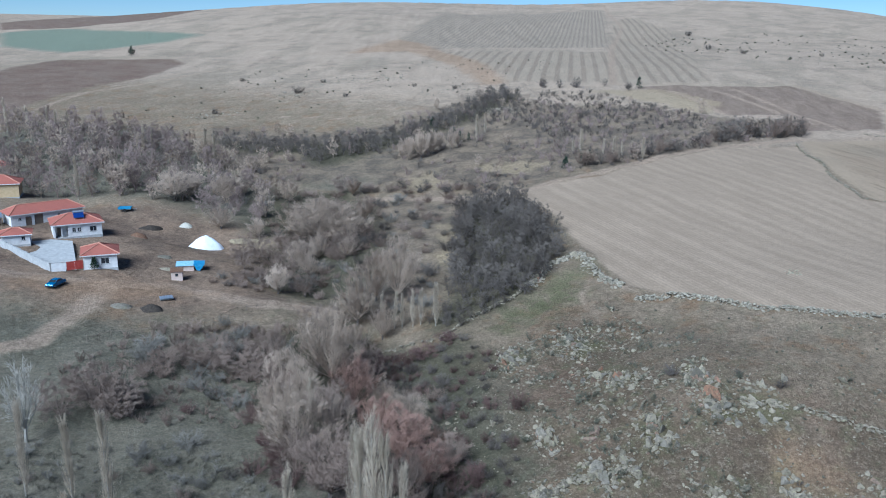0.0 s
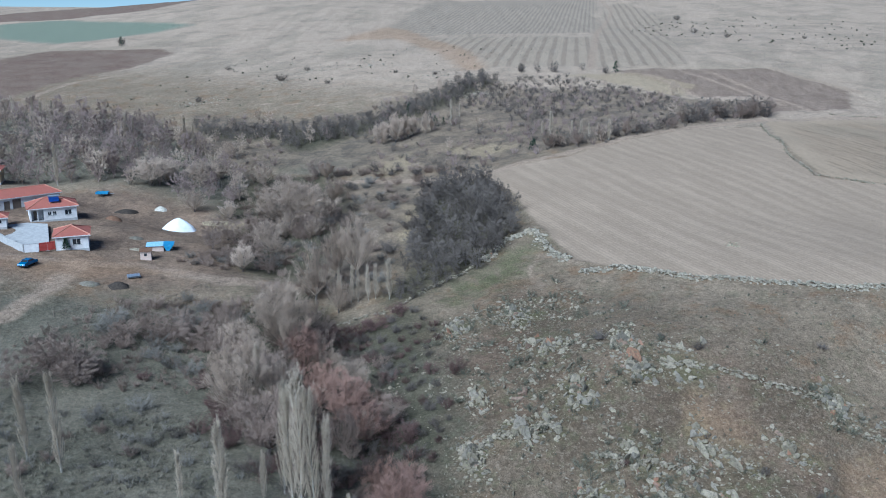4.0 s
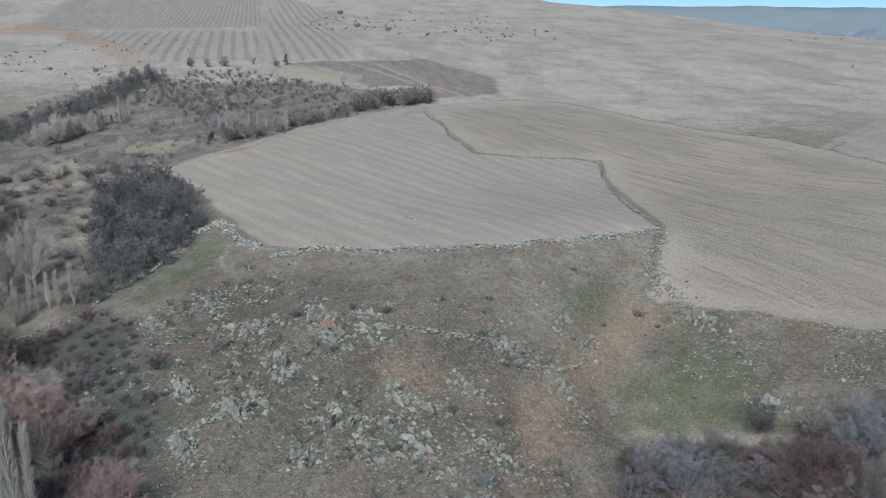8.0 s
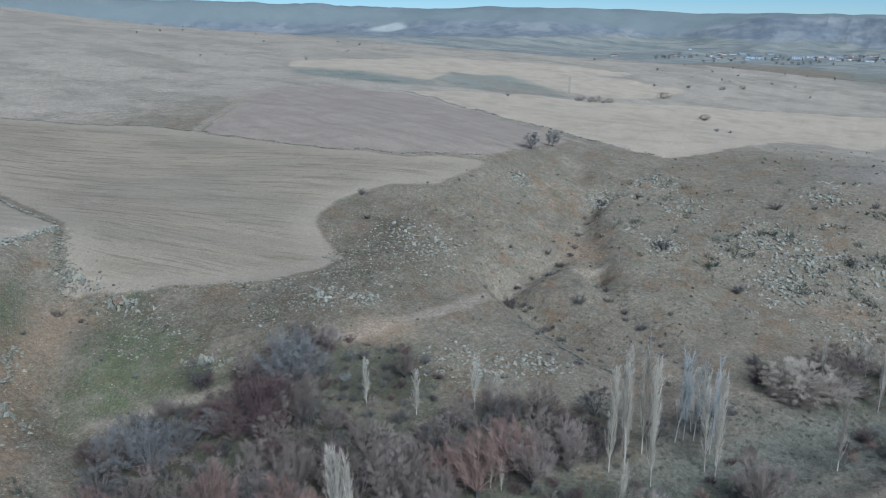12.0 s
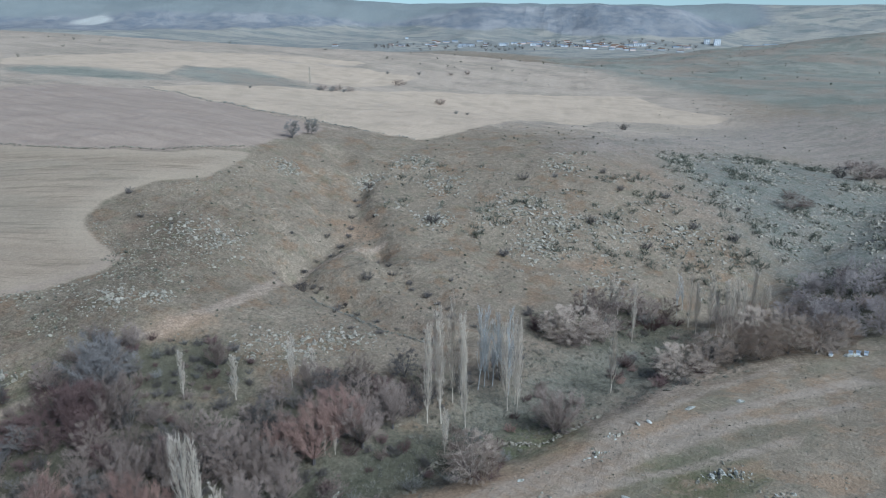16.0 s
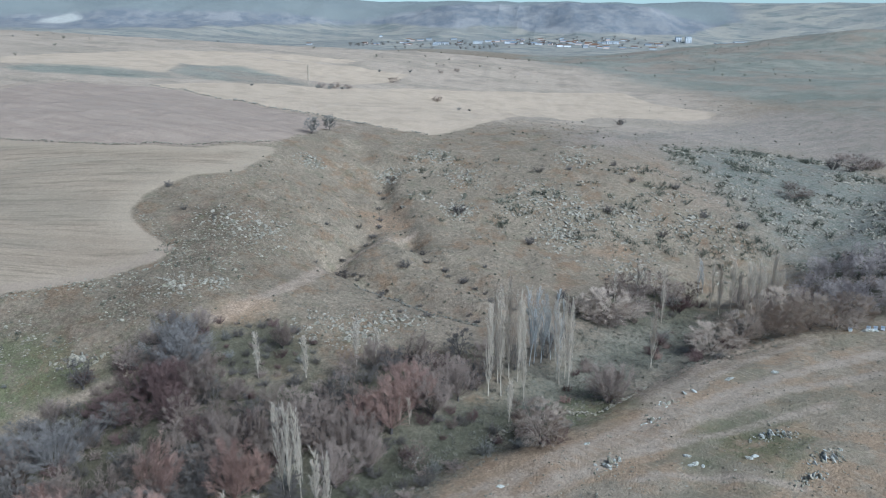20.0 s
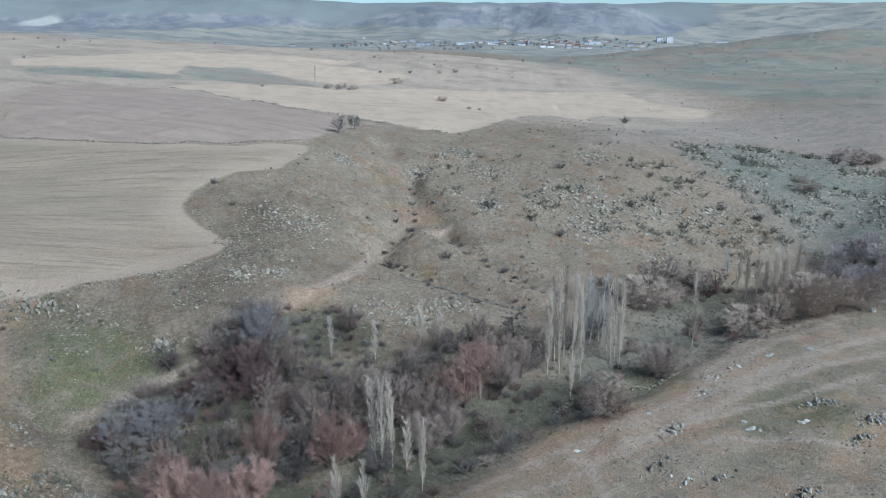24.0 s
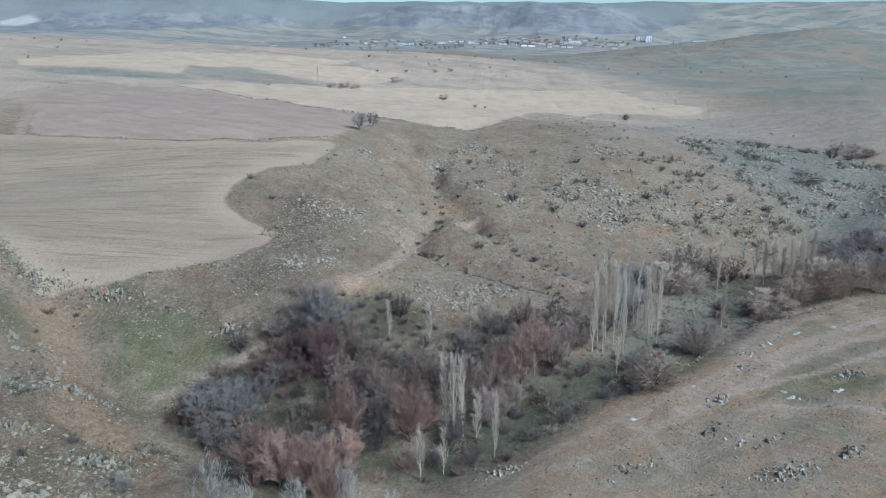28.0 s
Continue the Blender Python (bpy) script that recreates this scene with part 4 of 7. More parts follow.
def spots_in(poly, count, gap, rng, clear=()):
    """Random places inside a patch, no two nearer than the gap, none within the clear circles."""
    xs, ys = [p[0] for p in poly], [p[1] for p in poly]
    found = []
    for _ in range(12):
        n = max(60, count * 4)
        x = np.array([rng.uniform(min(xs), max(xs)) for _ in range(n)])
        y = np.array([rng.uniform(min(ys), max(ys)) for _ in range(n)])
        ok = inside(x, y, poly) > 0
        for a, b, r in clear:
            ok &= (x - a) ** 2 + (y - b) ** 2 > r * r
        for px, py in zip(x[ok], y[ok]):
            if len(found) >= count:
                return found
            if gap and any((px - a) ** 2 + (py - b) ** 2 < gap * gap for a, b in found):
                continue
            found.append((float(px), float(py)))
    return found


def clumped(places, level=0.1):
    # keeps the places that fall into clusters
    x, y = np.array([p[0] for p in places]), np.array([p[1] for p in places])
    keep = rough_noise(x, y, 11.0, 21) + 0.8 * rough_noise(x, y, 4.0, 22) > level
    return [p for p, k in zip(places, keep) if k]


# ---- bare trees ----
def jitter(rng, s):
    return Vector((rng.uniform(-s, s), rng.uniform(-s, s), rng.uniform(-s, s)))


def poplar_shapes(seed, slim=1.0, thick=1.0, count=110, twigs=15, bare=0.03, stem=1.0):
    """A columnar poplar, 14 m high: trunk, and a crown of steep branches and twigs."""
    rng = random.Random(seed)
    trunk, crown = Shape(), Shape()
    high = 14.0
    bend = [Vector((rng.uniform(-0.05, 0.05) * k, rng.uniform(-0.05, 0.05) * k, high * k / 5 * 0.97 - (0.3 if k == 0 else 0))) for k in range(6)]
    trunk.tube(bend, [0.17 * stem, 0.13 * stem, 0.1 * stem, 0.07 * stem, 0.04 * stem, 0.012], 6)
    for k in range(count):
        z = high * (bare + (0.94 - bare) * rng.random() ** 0.95)
        f = z / high * 5
        i = min(int(f), 4)
        p = bend[i].lerp(bend[i + 1], f - i)
        a = rng.uniform(0, 2 * math.pi)
        out = Vector((math.cos(a), math.sin(a), 0))
        length = (1.0 + 2.8 * (1 - z / high) ** 0.6) * rng.uniform(0.7, 1.15)
        d = (out * rng.uniform(0.3, 0.5) * slim + Vector((0, 0, 1))).normalized()
        q = p + d * length * 0.5
        e = q + (d + Vector((0, 0, 0.5)) - out * 0.12).normalized() * length * 0.6
        crown.tube((p, q, e), (0.035 * thick, 0.024 * thick, 0.008), 3)
        for n in range(twigs):
            s = rng.random()
            b = p.lerp(q, s * 2) if s < 0.5 else q.lerp(e, s * 2 - 1)
            crown.spike(b, d + out * 0.1 + jitter(rng, 0.4), rng.uniform(0.4, 1.1), 0.015 * thick)
            for f in range(2):
                crown.blade(b + jitter(rng, 0.15), d + jitter(rng, 0.55), rng.uniform(0.3, 0.8), 0.013 * thick)
    return trunk, crown


def tree_shapes(seed, spread=1.0, tips=105, twigs=34, low=1.0, thick=1.0):
    """A round bare tree, 8 m high: trunk with limbs, and a lobed crown of fine twigs."""
    rng = random.Random(seed)
    trunk, crown = Shape(), Shape()
    high, wide = 8.0, 2.7 * spread
    lobes = [(0.72 + 0.45 * rng.random(), rng.uniform(-0.25, 0.2)) for _ in range(7)]
    fork = Vector((rng.uniform(-0.15, 0.15), rng.uniform(-0.15, 0.15), low + 0.4))
    trunk.tube(((0, 0, -0.4), tuple(fork * 0.5), tuple(fork)), (0.22, 0.17, 0.14), 6)
    knots = []
    for k, (reach, lift) in enumerate(lobes):
        a = 2 * math.pi * (k + 0.5) / 7
        out = Vector((math.cos(a), math.sin(a), 0))
        end = out * wide * 0.5 * reach + Vector((0, 0, high * rng.uniform(0.6, 0.85)))
        mid = fork.lerp(end, 0.5) + out * 0.3 + jitter(rng, 0.2)
        crown.tube((fork - Vector((0, 0, rng.uniform(0, 0.4))), mid, end), (0.085, 0.055, 0.02), 3)
        knots += [fork.lerp(mid, 0.5), mid, mid.lerp(end, 0.5), end]
    centre, half = Vector((0, 0, (low * 0.5 + high) / 2)), (high - low * 0.5) / 2
    for _ in range(tips):
        d = jitter(rng, 1.0)
        while not 0.2 < d.length < 1.0:
            d = jitter(rng, 1.0)
        d.normalize()
        d.z = max(d.z, -0.75)
        reach, lift = lobes[int(((math.atan2(d.y, d.x) / 6.2832) % 1.0) * 7) % 7]
        far = rng.random() ** 0.4
        p = centre + Vector((d.x * wide * reach, d.y * wide * reach, d.z * half * (1 + 0.4 * lift))) * far
        near = min(knots, key=lambda q: (q - p).length + (1.5 if q.z > p.z else 0))
        bow = near.lerp(p, 0.55) + Vector((d.x, d.y, -0.3)) * 0.15
        crown.tube((near, bow, p), (0.02 * thick, 0.012 * thick, 0.005), 3)
        grow = Vector((d.x, d.y, d.z * 0.6 + 0.55))
        for n in range(twigs):
            q = bow.lerp(p, rng.uniform(0.1, 1.0)) + jitter(rng, 0.22)
            crown.blade(q, grow + jitter(rng, 0.75), rng.uniform(0.3, 0.85), 0.016 * thick)
    return trunk, crown


def fan_shapes(seed, half=2.6, limbs=15, low=0.6, thick=1.0, haze=20, side=15):
    """A bare tree of broom habit, 8 m high: limbs fan up from a low fork, each with side branches and fine twigs along its own way."""
    rng = random.Random(seed)
    trunk, crown = Shape(), Shape()
    high = 8.0
    fork = Vector((rng.uniform(-0.15, 0.15), rng.uniform(-0.15, 0.15), low + 0.4))
    trunk.tube(((0, 0, -0.4), tuple(fork * 0.5), tuple(fork)), (0.2, 0.15, 0.12), 6)
    lean = [rng.uniform(0.72, 1.15) for _ in range(5)]
    for k in range(limbs):
        turn = (k * 0.382 + 0.12 * rng.random()) % 1.0
        a = 2 * math.pi * turn
        u = ((k + 0.6 * rng.random()) / limbs) ** 0.55
        out = Vector((math.cos(a), math.sin(a), 0))
        reach = lean[int(turn * 5)] * rng.uniform(0.85, 1.1)
        end = out * half * 0.8 * u * reach + Vector((0, 0, high * (0.93 - 0.42 * u ** 2.5) * rng.uniform(0.86, 1.04)))
        start = fork * rng.uniform(0.55, 1.0)
        mid = start.lerp(end, 0.5) + out * half * u * 0.16 + jitter(rng, 0.15)
        crown.tube((start, mid, end), (0.05 * thick, 0.03 * thick, 0.01), 3)
        for b in range(side):
            f = rng.uniform(0.12, 1.0) ** 0.8
            p = start.lerp(mid, f * 2) if f < 0.5 else mid.lerp(end, f * 2 - 1)
            way = ((mid - start) if f < 0.5 else (end - mid)).normalized()
            d = (way + jitter(rng, 0.8) + Vector((0, 0, 0.25)) + out * 0.12).normalized()
            q = p + d * high * rng.uniform(0.07, 0.17) * (1.25 - 0.45 * f)
            crown.tube((p, q), (0.012 * thick, 0.005), 3)
            for n in range(haze):
                c = p.lerp(q, rng.uniform(0.0, 1.1)) + jitter(rng, 0.22)
                crown.blade(c, d + jitter(rng, 0.7), rng.uniform(0.25, 0.7), 0.017 * thick)
    return trunk, crown


def conifer_shapes(seed):
    """A small pine, 8 m high: trunk, and tiers of drooping needled boughs."""
    rng = random.Random(seed)
    trunk, crown = Shape(), Shape()
    trunk.tube(((0, 0, -0.3), (0, 0, 4), (0, 0, 7.6)), (0.22, 0.14, 0.03), 6)
    for k in range(70):
        z = 0.7 + 7.0 * (k + rng.random()) / 70
        a = rng.uniform(0, 6.283)
        d = Vector((math.cos(a), math.sin(a), rng.uniform(-0.15, 0.35)))
        length = 0.3 + 2.5 * (1 - z / 8.2) * rng.uniform(0.7, 1.15)
        p = Vector((0, 0, z))
        crown.tube((p, p + d * length), (0.04, 0.01), 3)
        for n in range(16):
            crown.spike(p + d * length * rng.uniform(0.2, 1.0), d + jitter(rng, 0.8), rng.uniform(0.3, 0.6), 0.09)
    return trunk, crown


def shrub_shape(seed, stems=22, twigs=13, thick=1.0, flat=1.0):
    """A many-stemmed bare bush, about 2.5 m high."""
    rng = random.Random(seed)
    s = Shape()
    for k in range(stems):
        a = rng.uniform(0, 2 * math.pi)
        lean = rng.uniform(0.1, 1.0) * flat
        d = Vector((math.cos(a) * lean, math.sin(a) * lean, 1)).normalized()
        p = Vector((math.cos(a) * 0.25, math.sin(a) * 0.25, -0.2))
        length = rng.uniform(1.5, 2.5)
        q = p + d * length * 0.5
        e = q + (d + Vector((0, 0, 0.3)) + jitter(rng, 0.2)).normalized() * length * 0.6
        s.tube((p, q, e), (0.035 * thick, 0.024 * thick, 0.01), 3)
        for n in range(3):
            b = p.lerp(q, rng.uniform(0.5, 1)) if n == 0 else q.lerp(e, rng.random())
            f = (d + jitter(rng, 0.8)).normalized()
            g = b + f * length * 0.35
            s.tube((b, g), (0.016 * thick, 0.008), 3)
            for t in range(twigs):
                s.blade(b.lerp(g, rng.random()), f + jitter(rng, 0.9), rng.uniform(0.3, 0.75), 0.014 * thick)
                s.blade(b.lerp(g, rng.random()) + jitter(rng, 0.2), f + jitter(rng, 1.2), rng.uniform(0.2, 0.5), 0.012 * thick)
    return s


def joined(name, templates, places, material, label, category):
    """Many small pieces in one mesh. places: rows of x, y, height above the ground, turn, tilt, size, height factor, template."""
    vs, fs, n = [], [], 0
    level = land(np.array([p[0] for p in places]), np.array([p[1] for p in places]))
    for base, (x, y, z, turn, tilt, size, high, k) in zip(level, places):
        v, f = templates[int(k)]
        c, s, ct, st = math.cos(turn), math.sin(turn), math.cos(tilt), math.sin(tilt)
        w = v * (size, size, size * high)
        w = np.stack([w[:, 0], w[:, 1] * ct - w[:, 2] * st, w[:, 1] * st + w[:, 2] * ct], -1)
        w = np.stack([w[:, 0] * c - w[:, 1] * s, w[:, 0] * s + w[:, 1] * c, w[:, 2]], -1) + (x, y, z + base)
        vs.append(w)
        fs.append(f + n)
        n += len(v)
    me = build_mesh(name, np.concatenate(vs), np.concatenate(fs))
    me.materials.append(material)
    return tagged(new(name, me), label, category, kind="stuff")


class Kind:
    """A kind of tree or bush: a few meshes that its copies share."""

    def __init__(self, name, shapes, trunk_material, twig_material, label, category, group, whole=8.0):
        self.models = []
        for trunk, crown in shapes:
            ob = thing(name, Matrix(), label, category, group)
            if trunk:
                part("trunk", trunk, trunk_material, ob)
            part("crown" if trunk else "twiggery", crown, twig_material, ob)
            self.models.append([ob, False])
        self.whole, self.n = max(max(p.z for p in crown.v) for _, crown in shapes) if shapes else whole, 0
        self.broad = sum(max(p.x for p in crown.v) - min(p.x for p in crown.v) for _, crown in shapes) / len(shapes) * 0.85

    def fit(self, x, y, high, broad, rng, label=""):
        """A tree of that height and crown width."""
        return self.put(x, y, high, rng, min(2.2, max(0.35, broad / (self.broad * high / self.whole))), 2.0, label)

    def put(self, x, y, high, rng, wide=1.0, tilt=2.0, label=""):
        model = self.models[self.n % len(self.models)]
        self.n += 1
        s = high / self.whole
        m = pose(x, y, at(x, y) - 0.05, rng.uniform(-tilt, tilt), rng.uniform(-tilt, tilt), rng.uniform(0, 360)) @ Matrix.Diagonal((s * wide, s * wide, s, 1))
        if model[1]:
            ob = copy_thing(model[0], m @ Matrix.Diagonal((*[1 / c for c in model[0].scale], 1)))
        else:
            ob, model[1] = model[0], True
            ob.matrix_basis = m
        if label:
            ob["label"] = label
        return ob


POPLAR = Kind("poplar", [poplar_shapes(s) for s in (11, 12, 13)], BARK_PALE, TWIG_POPLAR, "tall slender bare poplar with pale upswept twigs", "tree", "poplars along the stream", 14.2)
SLENDER = Kind("slender_poplar", [poplar_shapes(s, 0.8, 1.05, 56, 9, 0.12, 0.6) for s in (14, 15, 16, 17)], TWIG_THIN, TWIG_THIN, "very tall thin bare poplar with a pale trunk", "tree", "thin poplars by the meadow", 14.2)
ASPEN = Kind("aspen", [poplar_shapes(s, 0.9, 1.2, 34, 7, 0.18, 0.6) for s in (21, 22, 23)], TWIG_WHITE, TWIG_WHITE, "tall whitish bare aspen with thin steep branches", "tree", "aspens by the meadow", 14.2)
WILLOW = Kind("willow", [fan_shapes(s, 3.9, 19, 0.5, 1.0, 22) for s in (31, 32, 33)], BARK_DARK, TWIG_TAN, "round bare willow with dense tan-grey twigs", "tree", "willows in the valley", 9.0)
MAUVE_TREE = Kind("valley_tree", [fan_shapes(s, 3.9, 17, 0.6, 1.0, 20) for s in (41, 42, 43, 44)], BARK_DARK, TWIG_MAUVE, "bare tree with mauve-grey twigs above dark scrub", "tree", "bare trees along the stream", 9.0)
RUSSET_TREE = Kind("russet_willow", [fan_shapes(s, 3.4, 18, 0.4, 1.0, 24) for s in (51, 52, 53)], BARK_DARK, TWIG_RED, "rounded willow with russet winter twigs", "tree", "russet willows along the stream", 8.3)
GREY_TREE = Kind("grey_willow", [fan_shapes(s, 4.6, 20, 0.4, 1.0, 24) for s in (35, 36)], BARK_DARK, TWIG_SILVER, "spreading silver-grey willow with dense bare twigs", "tree", "grey willows along the stream", 8.3)
LOW_WILLOW = Kind("low_willow", [tree_shapes(s, 1.75, 210, 40, 0.2, 1.0) for s in (37, 38, 39)], BARK_DARK, TWIG_TAN, "low rounded pale willow beside the stream meadow", "tree", "low willows by the meadow", 8.0)
LOW_MAUVE = Kind("low_tree", [tree_shapes(s, 1.7, 150, 34, 0.2, 1.0) for s in (45, 46)], BARK_DARK, TWIG_MAUVE, "low wide mauve-grey tree with a dome of twigs", "tree", "low mauve trees", 8.0)
ROSY_TREE = Kind("rosy_tree", [tree_shapes(s, 1.6, 150, 34, 0.2, 1.0) for s in (47, 48)], BARK_DARK, TWIG_HAZE, "low tree with hazy rosy-grey twigs in a wood", "tree", "trees of the far right wood", 8.0)
DARK_TREE = Kind("thorn_tree", [tree_shapes(s, 1.05, 85, 26, 0.3, 1.3) for s in (61, 62, 63)], BARK_DARK, TWIG_DARK, "small dark bare thorn tree in a dense thicket", "tree", "trees of the dark thicket", 8.2)
WHITE_TREE = Kind("white_tree", [fan_shapes(s, 2.2, 13, 1.2, 1.25, 9, 9) for s in (71, 72)], BARK_PALE, TWIG_PALE, "open bare tree with pale bark and thin twigs", "tree", "white trees below the slope", 9.5)
CONIFER = Kind("small_pine", [conifer_shapes(s) for s in (76, 77)], BARK_DARK, LEAF_GREEN, "small dark green pine with layered needles", "tree", "small pines by the upper stream", 8.0)
LONE_TREE = Kind("round_tree", [tree_shapes(s, 1.5, 170, 40, 0.5, 1.2) for s in (64, 65)], BARK_DARK, TWIG_GREY, "dark bare tree with a round crown and short trunk", "tree", "lone trees by the field corner", 8.0)
THICKET = Kind("thicket_bush", [fan_shapes(s, 4.4, 18, 0.1, 1.0, 22, 14) for s in (93, 94)], BARK_DARK, TWIG_CRIMSON, "dense dark crimson thicket below a grey willow", "shrub", "tall thicket bushes", 8.0)
SHRUB_GREY = Kind("grey_shrub", [(None, shrub_shape(s)) for s in (81, 82, 83)], None, TWIG_GREY, "bare grey bush with fine tangled twigs", "shrub", "grey bushes", 2.4)
SHRUB_DARK = Kind("dark_shrub", [(None, shrub_shape(s)) for s in (84, 85, 86)], None, TWIG_DARK, "low dark bare bush with dense twigs", "shrub", "dark bushes", 2.4)
SHRUB_RED = Kind("crimson_shrub", [(None, shrub_shape(s)) for s in (87, 88)], None, TWIG_CRIMSON, "dark crimson thicket bush beside the stream", "shrub", "crimson bushes", 2.4)
SHRUB_MAUVE = Kind("mauve_shrub", [(None, shrub_shape(s)) for s in (89, 90)], None, TWIG_MAUVE, "bare mauve-grey bush with fine twigs", "shrub", "mauve bushes", 2.4)
SHRUB_RUSSET = Kind("russet_shrub", [(None, shrub_shape(s, 20, 11)) for s in (91, 92)], None, TWIG_RED, "russet bush of dense winter twigs", "shrub", "russet bushes", 2.4)

rng = random.Random(5)
WEST_POPLARS = ((-48, 87, 13.1), (-42.3, 86.3, 12.0), (-37.2, 84.2, 14.4), (-38.4, 77, 8.8), (-15.7, 76.5, 13.2), (-21, 78.7, 7.3), (-18.3, 106.2, 9.4), (-7.4, 79.7, 19.0), (-5.8, 78.9, 17.6), (-4.5, 79.3, 14.0), (-12, 80.7, 7.0), (-8.6, 80.7, 15.7), (-1.6, 77, 5.3), (-11.8, 148.2, 7.7), (-9.5, 147.7, 8.0), (-8.1, 147.5, 7.1), (-6.1, 147.2, 7.6), (-4.7, 147.3, 7.6), (-1.9, 145.7, 8.8), (-101.5, 227.1, 13.2), (-9.9, 82.3, 15.5))
VILLAGE_POPLARS = ((-105.9, 291.1, 10.0), (-101.3, 286.8, 9.2), (-78.7, 272.3, 13.7), (-75.7, 270.5, 12.1), (-169.2, 323.2, 13.8), (-159.3, 319.5, 10.7), (-149.3, 313.8, 11.6), (-145.2, 311.7, 10.8), (-141.6, 313.9, 10.3), (9.9, 293.5, 9.8))
EAST_POPLARS = ((101.2, 9.9, 16.6), (101.7, 7.9, 19.5), (107, 6.9, 18.5), (106.6, 5.4, 17), (101.6, 4.2, 18.5), (104.8, 8.6, 17), (108.9, -1.5, 16), (108.4, -3, 16.5), (111.5, -2.5, 16), (94.6, 6.3, 7.5), (119.6, -17.9, 12.2), (143.5, -22.8, 13), (149.5, -13.7, 7.4), (157.4, -19.4, 7.6), (155, -20.6, 7.6), (137.1, -8.8, 5.2), (157.2, -35.1, 12), (152.8, -36, 12), (156.5, -39.3, 12))
FAR_POPLARS = ((150.2, -39.5, 10), (150.1, -40.9, 12.5), (154.5, -43.1, 11), (154.1, -45.1, 10), (151.8, -46.2, 14), (164.2, -51.1, 7.2), (169.8, -53.5, 6), (148, -42.7, 13), (98.1, 46.7, 8.6), (101, 39.7, 7.8), (106.2, 32.4, 9.6), (106.1, 28.9, 7.4), (72.1, 34.7, 14.3), (71, 33.6, 14.6), (71.3, 32.2, 14.6), (70.6, 30.1, 8.6), (66.1, 27.4, 11.2), (61.4, 34.5, 8), (59.3, 37.5, 9.3), (89.3, 22.2, 5), (89.6, 20.8, 5))
ASPENS = ((119, 2.4, 14), (119.4, 1.1, 13.5), (117.8, -0.1, 14), (118.9, -0.9, 13.6), (116.8, 1.6, 13.6), (115.2, 2.8, 14.4), (113.2, 3.6, 15), (120.6, 3.4, 12.6), (114.2, -1.2, 14.5), (164, -33.5, 10), (166.5, -35, 9))
for x, y, h in EAST_POPLARS + FAR_POPLARS:
    SLENDER.put(x, y, h * 1.03, rng, rng.uniform(0.8, 1.1) * min(1.7, (14 / h) ** 0.8))
for x, y, h in WEST_POPLARS + VILLAGE_POPLARS:
    POPLAR.put(x, y, h, rng, rng.uniform(0.65, 0.9) * min(1.25, (14 / h) ** 0.35))
for x, y, h in ASPENS:
    ASPEN.put(x, y, h, rng, 0.9, 6.0)

# valley woods, each by its own patch
for x, y in spots_in(DARK_WOOD, 130, 2.5, rng):
    DARK_TREE.put(x, y, rng.uniform(4.0, 6.6) if y > 152 else rng.uniform(2.5, 4.0), rng, 1.15)
for k, (x, y) in enumerate(spots_in(WOOD_WEST, 90, 2.6, rng)):
    (SHRUB_MAUVE, SHRUB_DARK, SHRUB_GREY, LOW_MAUVE)[k % 4].put(x, y, rng.uniform(1.2, 3.4), rng, 1.3)
WEST_WILLOWS = ((-30.6, 198.9, 14, 18), (-37, 204, 11, 12), (-24.5, 201, 11, 12), (-16.8, 150.8, 13.8, 9), (-11.5, 144.9, 8.5, 6), (-9.7, 158.4, 16.5, 8), (-14, 160, 12, 6), (-17.8, 125.4, 15, 12), (-21, 131, 12, 9), (-24.3, 120.1, 8.8, 8), (-19.7, 100.7, 11.5, 10), (-15, 104, 9.7, 7), (-23.5, 108, 9, 7), (-20.5, 113, 9, 6))
WEST_RUSSETS = ((-13.7, 117.3, 11, 9), (-9.5, 109.6, 7, 7), (-5.9, 103.8, 8, 8.5), (-1.9, 99.1, 7.2, 8), (4.1, 80.6, 8.3, 8), (1.5, 84.5, 6.5, 6))
WEST_MAUVES = ((-13.9, 91.9, 9.6, 10), (-18.5, 96, 7.5, 7), (-10, 98, 7, 6), (-16, 108, 8, 7))
for x, y, h, w in WEST_WILLOWS:
    WILLOW.fit(x, y, h, w, rng, "tall tan-grey willow with fanned bare branches")
for k, (x, y) in enumerate(spots_in(RED_WOOD, 18, 4.6, rng)):
    (WILLOW, MAUVE_TREE, LOW_MAUVE)[k % 3].fit(x, y, rng.uniform(5, 8.5), rng.uniform(4.5, 7), rng)
for k, (x, y) in enumerate(spots_in(MID_WOOD, 44, 4.6, rng)):
    (LOW_MAUVE, WILLOW, SHRUB_MAUVE, LOW_MAUVE)[k % 4].fit(x, y, rng.uniform(2.5, 3.5) if k % 4 == 2 else rng.uniform(4, 8), rng.uniform(5, 8), rng)
for x, y, h, w in WEST_RUSSETS:
    RUSSET_TREE.fit(x, y, h, w, rng)
for x, y, h, w in WEST_MAUVES:
    MAUVE_TREE.fit(x, y, h, w, rng)
VALLEY_BUSHES = ((-48.5, 109.4, 7.2, 12), (-53, 107, 6, 8), (-46.5, 111, 6, 8), (-50.5, 112, 5.5, 8), (-45.5, 107.5, 4.5, 7), (-37.1, 126.3, 4.5, 9), (-29.9, 125.6, 5, 8.5), (-40.8, 127.1, 3.8, 8), (-44.1, 123.7, 4.2, 6), (-33.3, 129, 5, 8.7), (-34.5, 117, 2.8, 5.4), (-17.4, 114.4, 2.7, 5), (-38, 119, 2.2, 5), (-43, 112, 2.6, 5), (-31, 115, 2.4, 5))
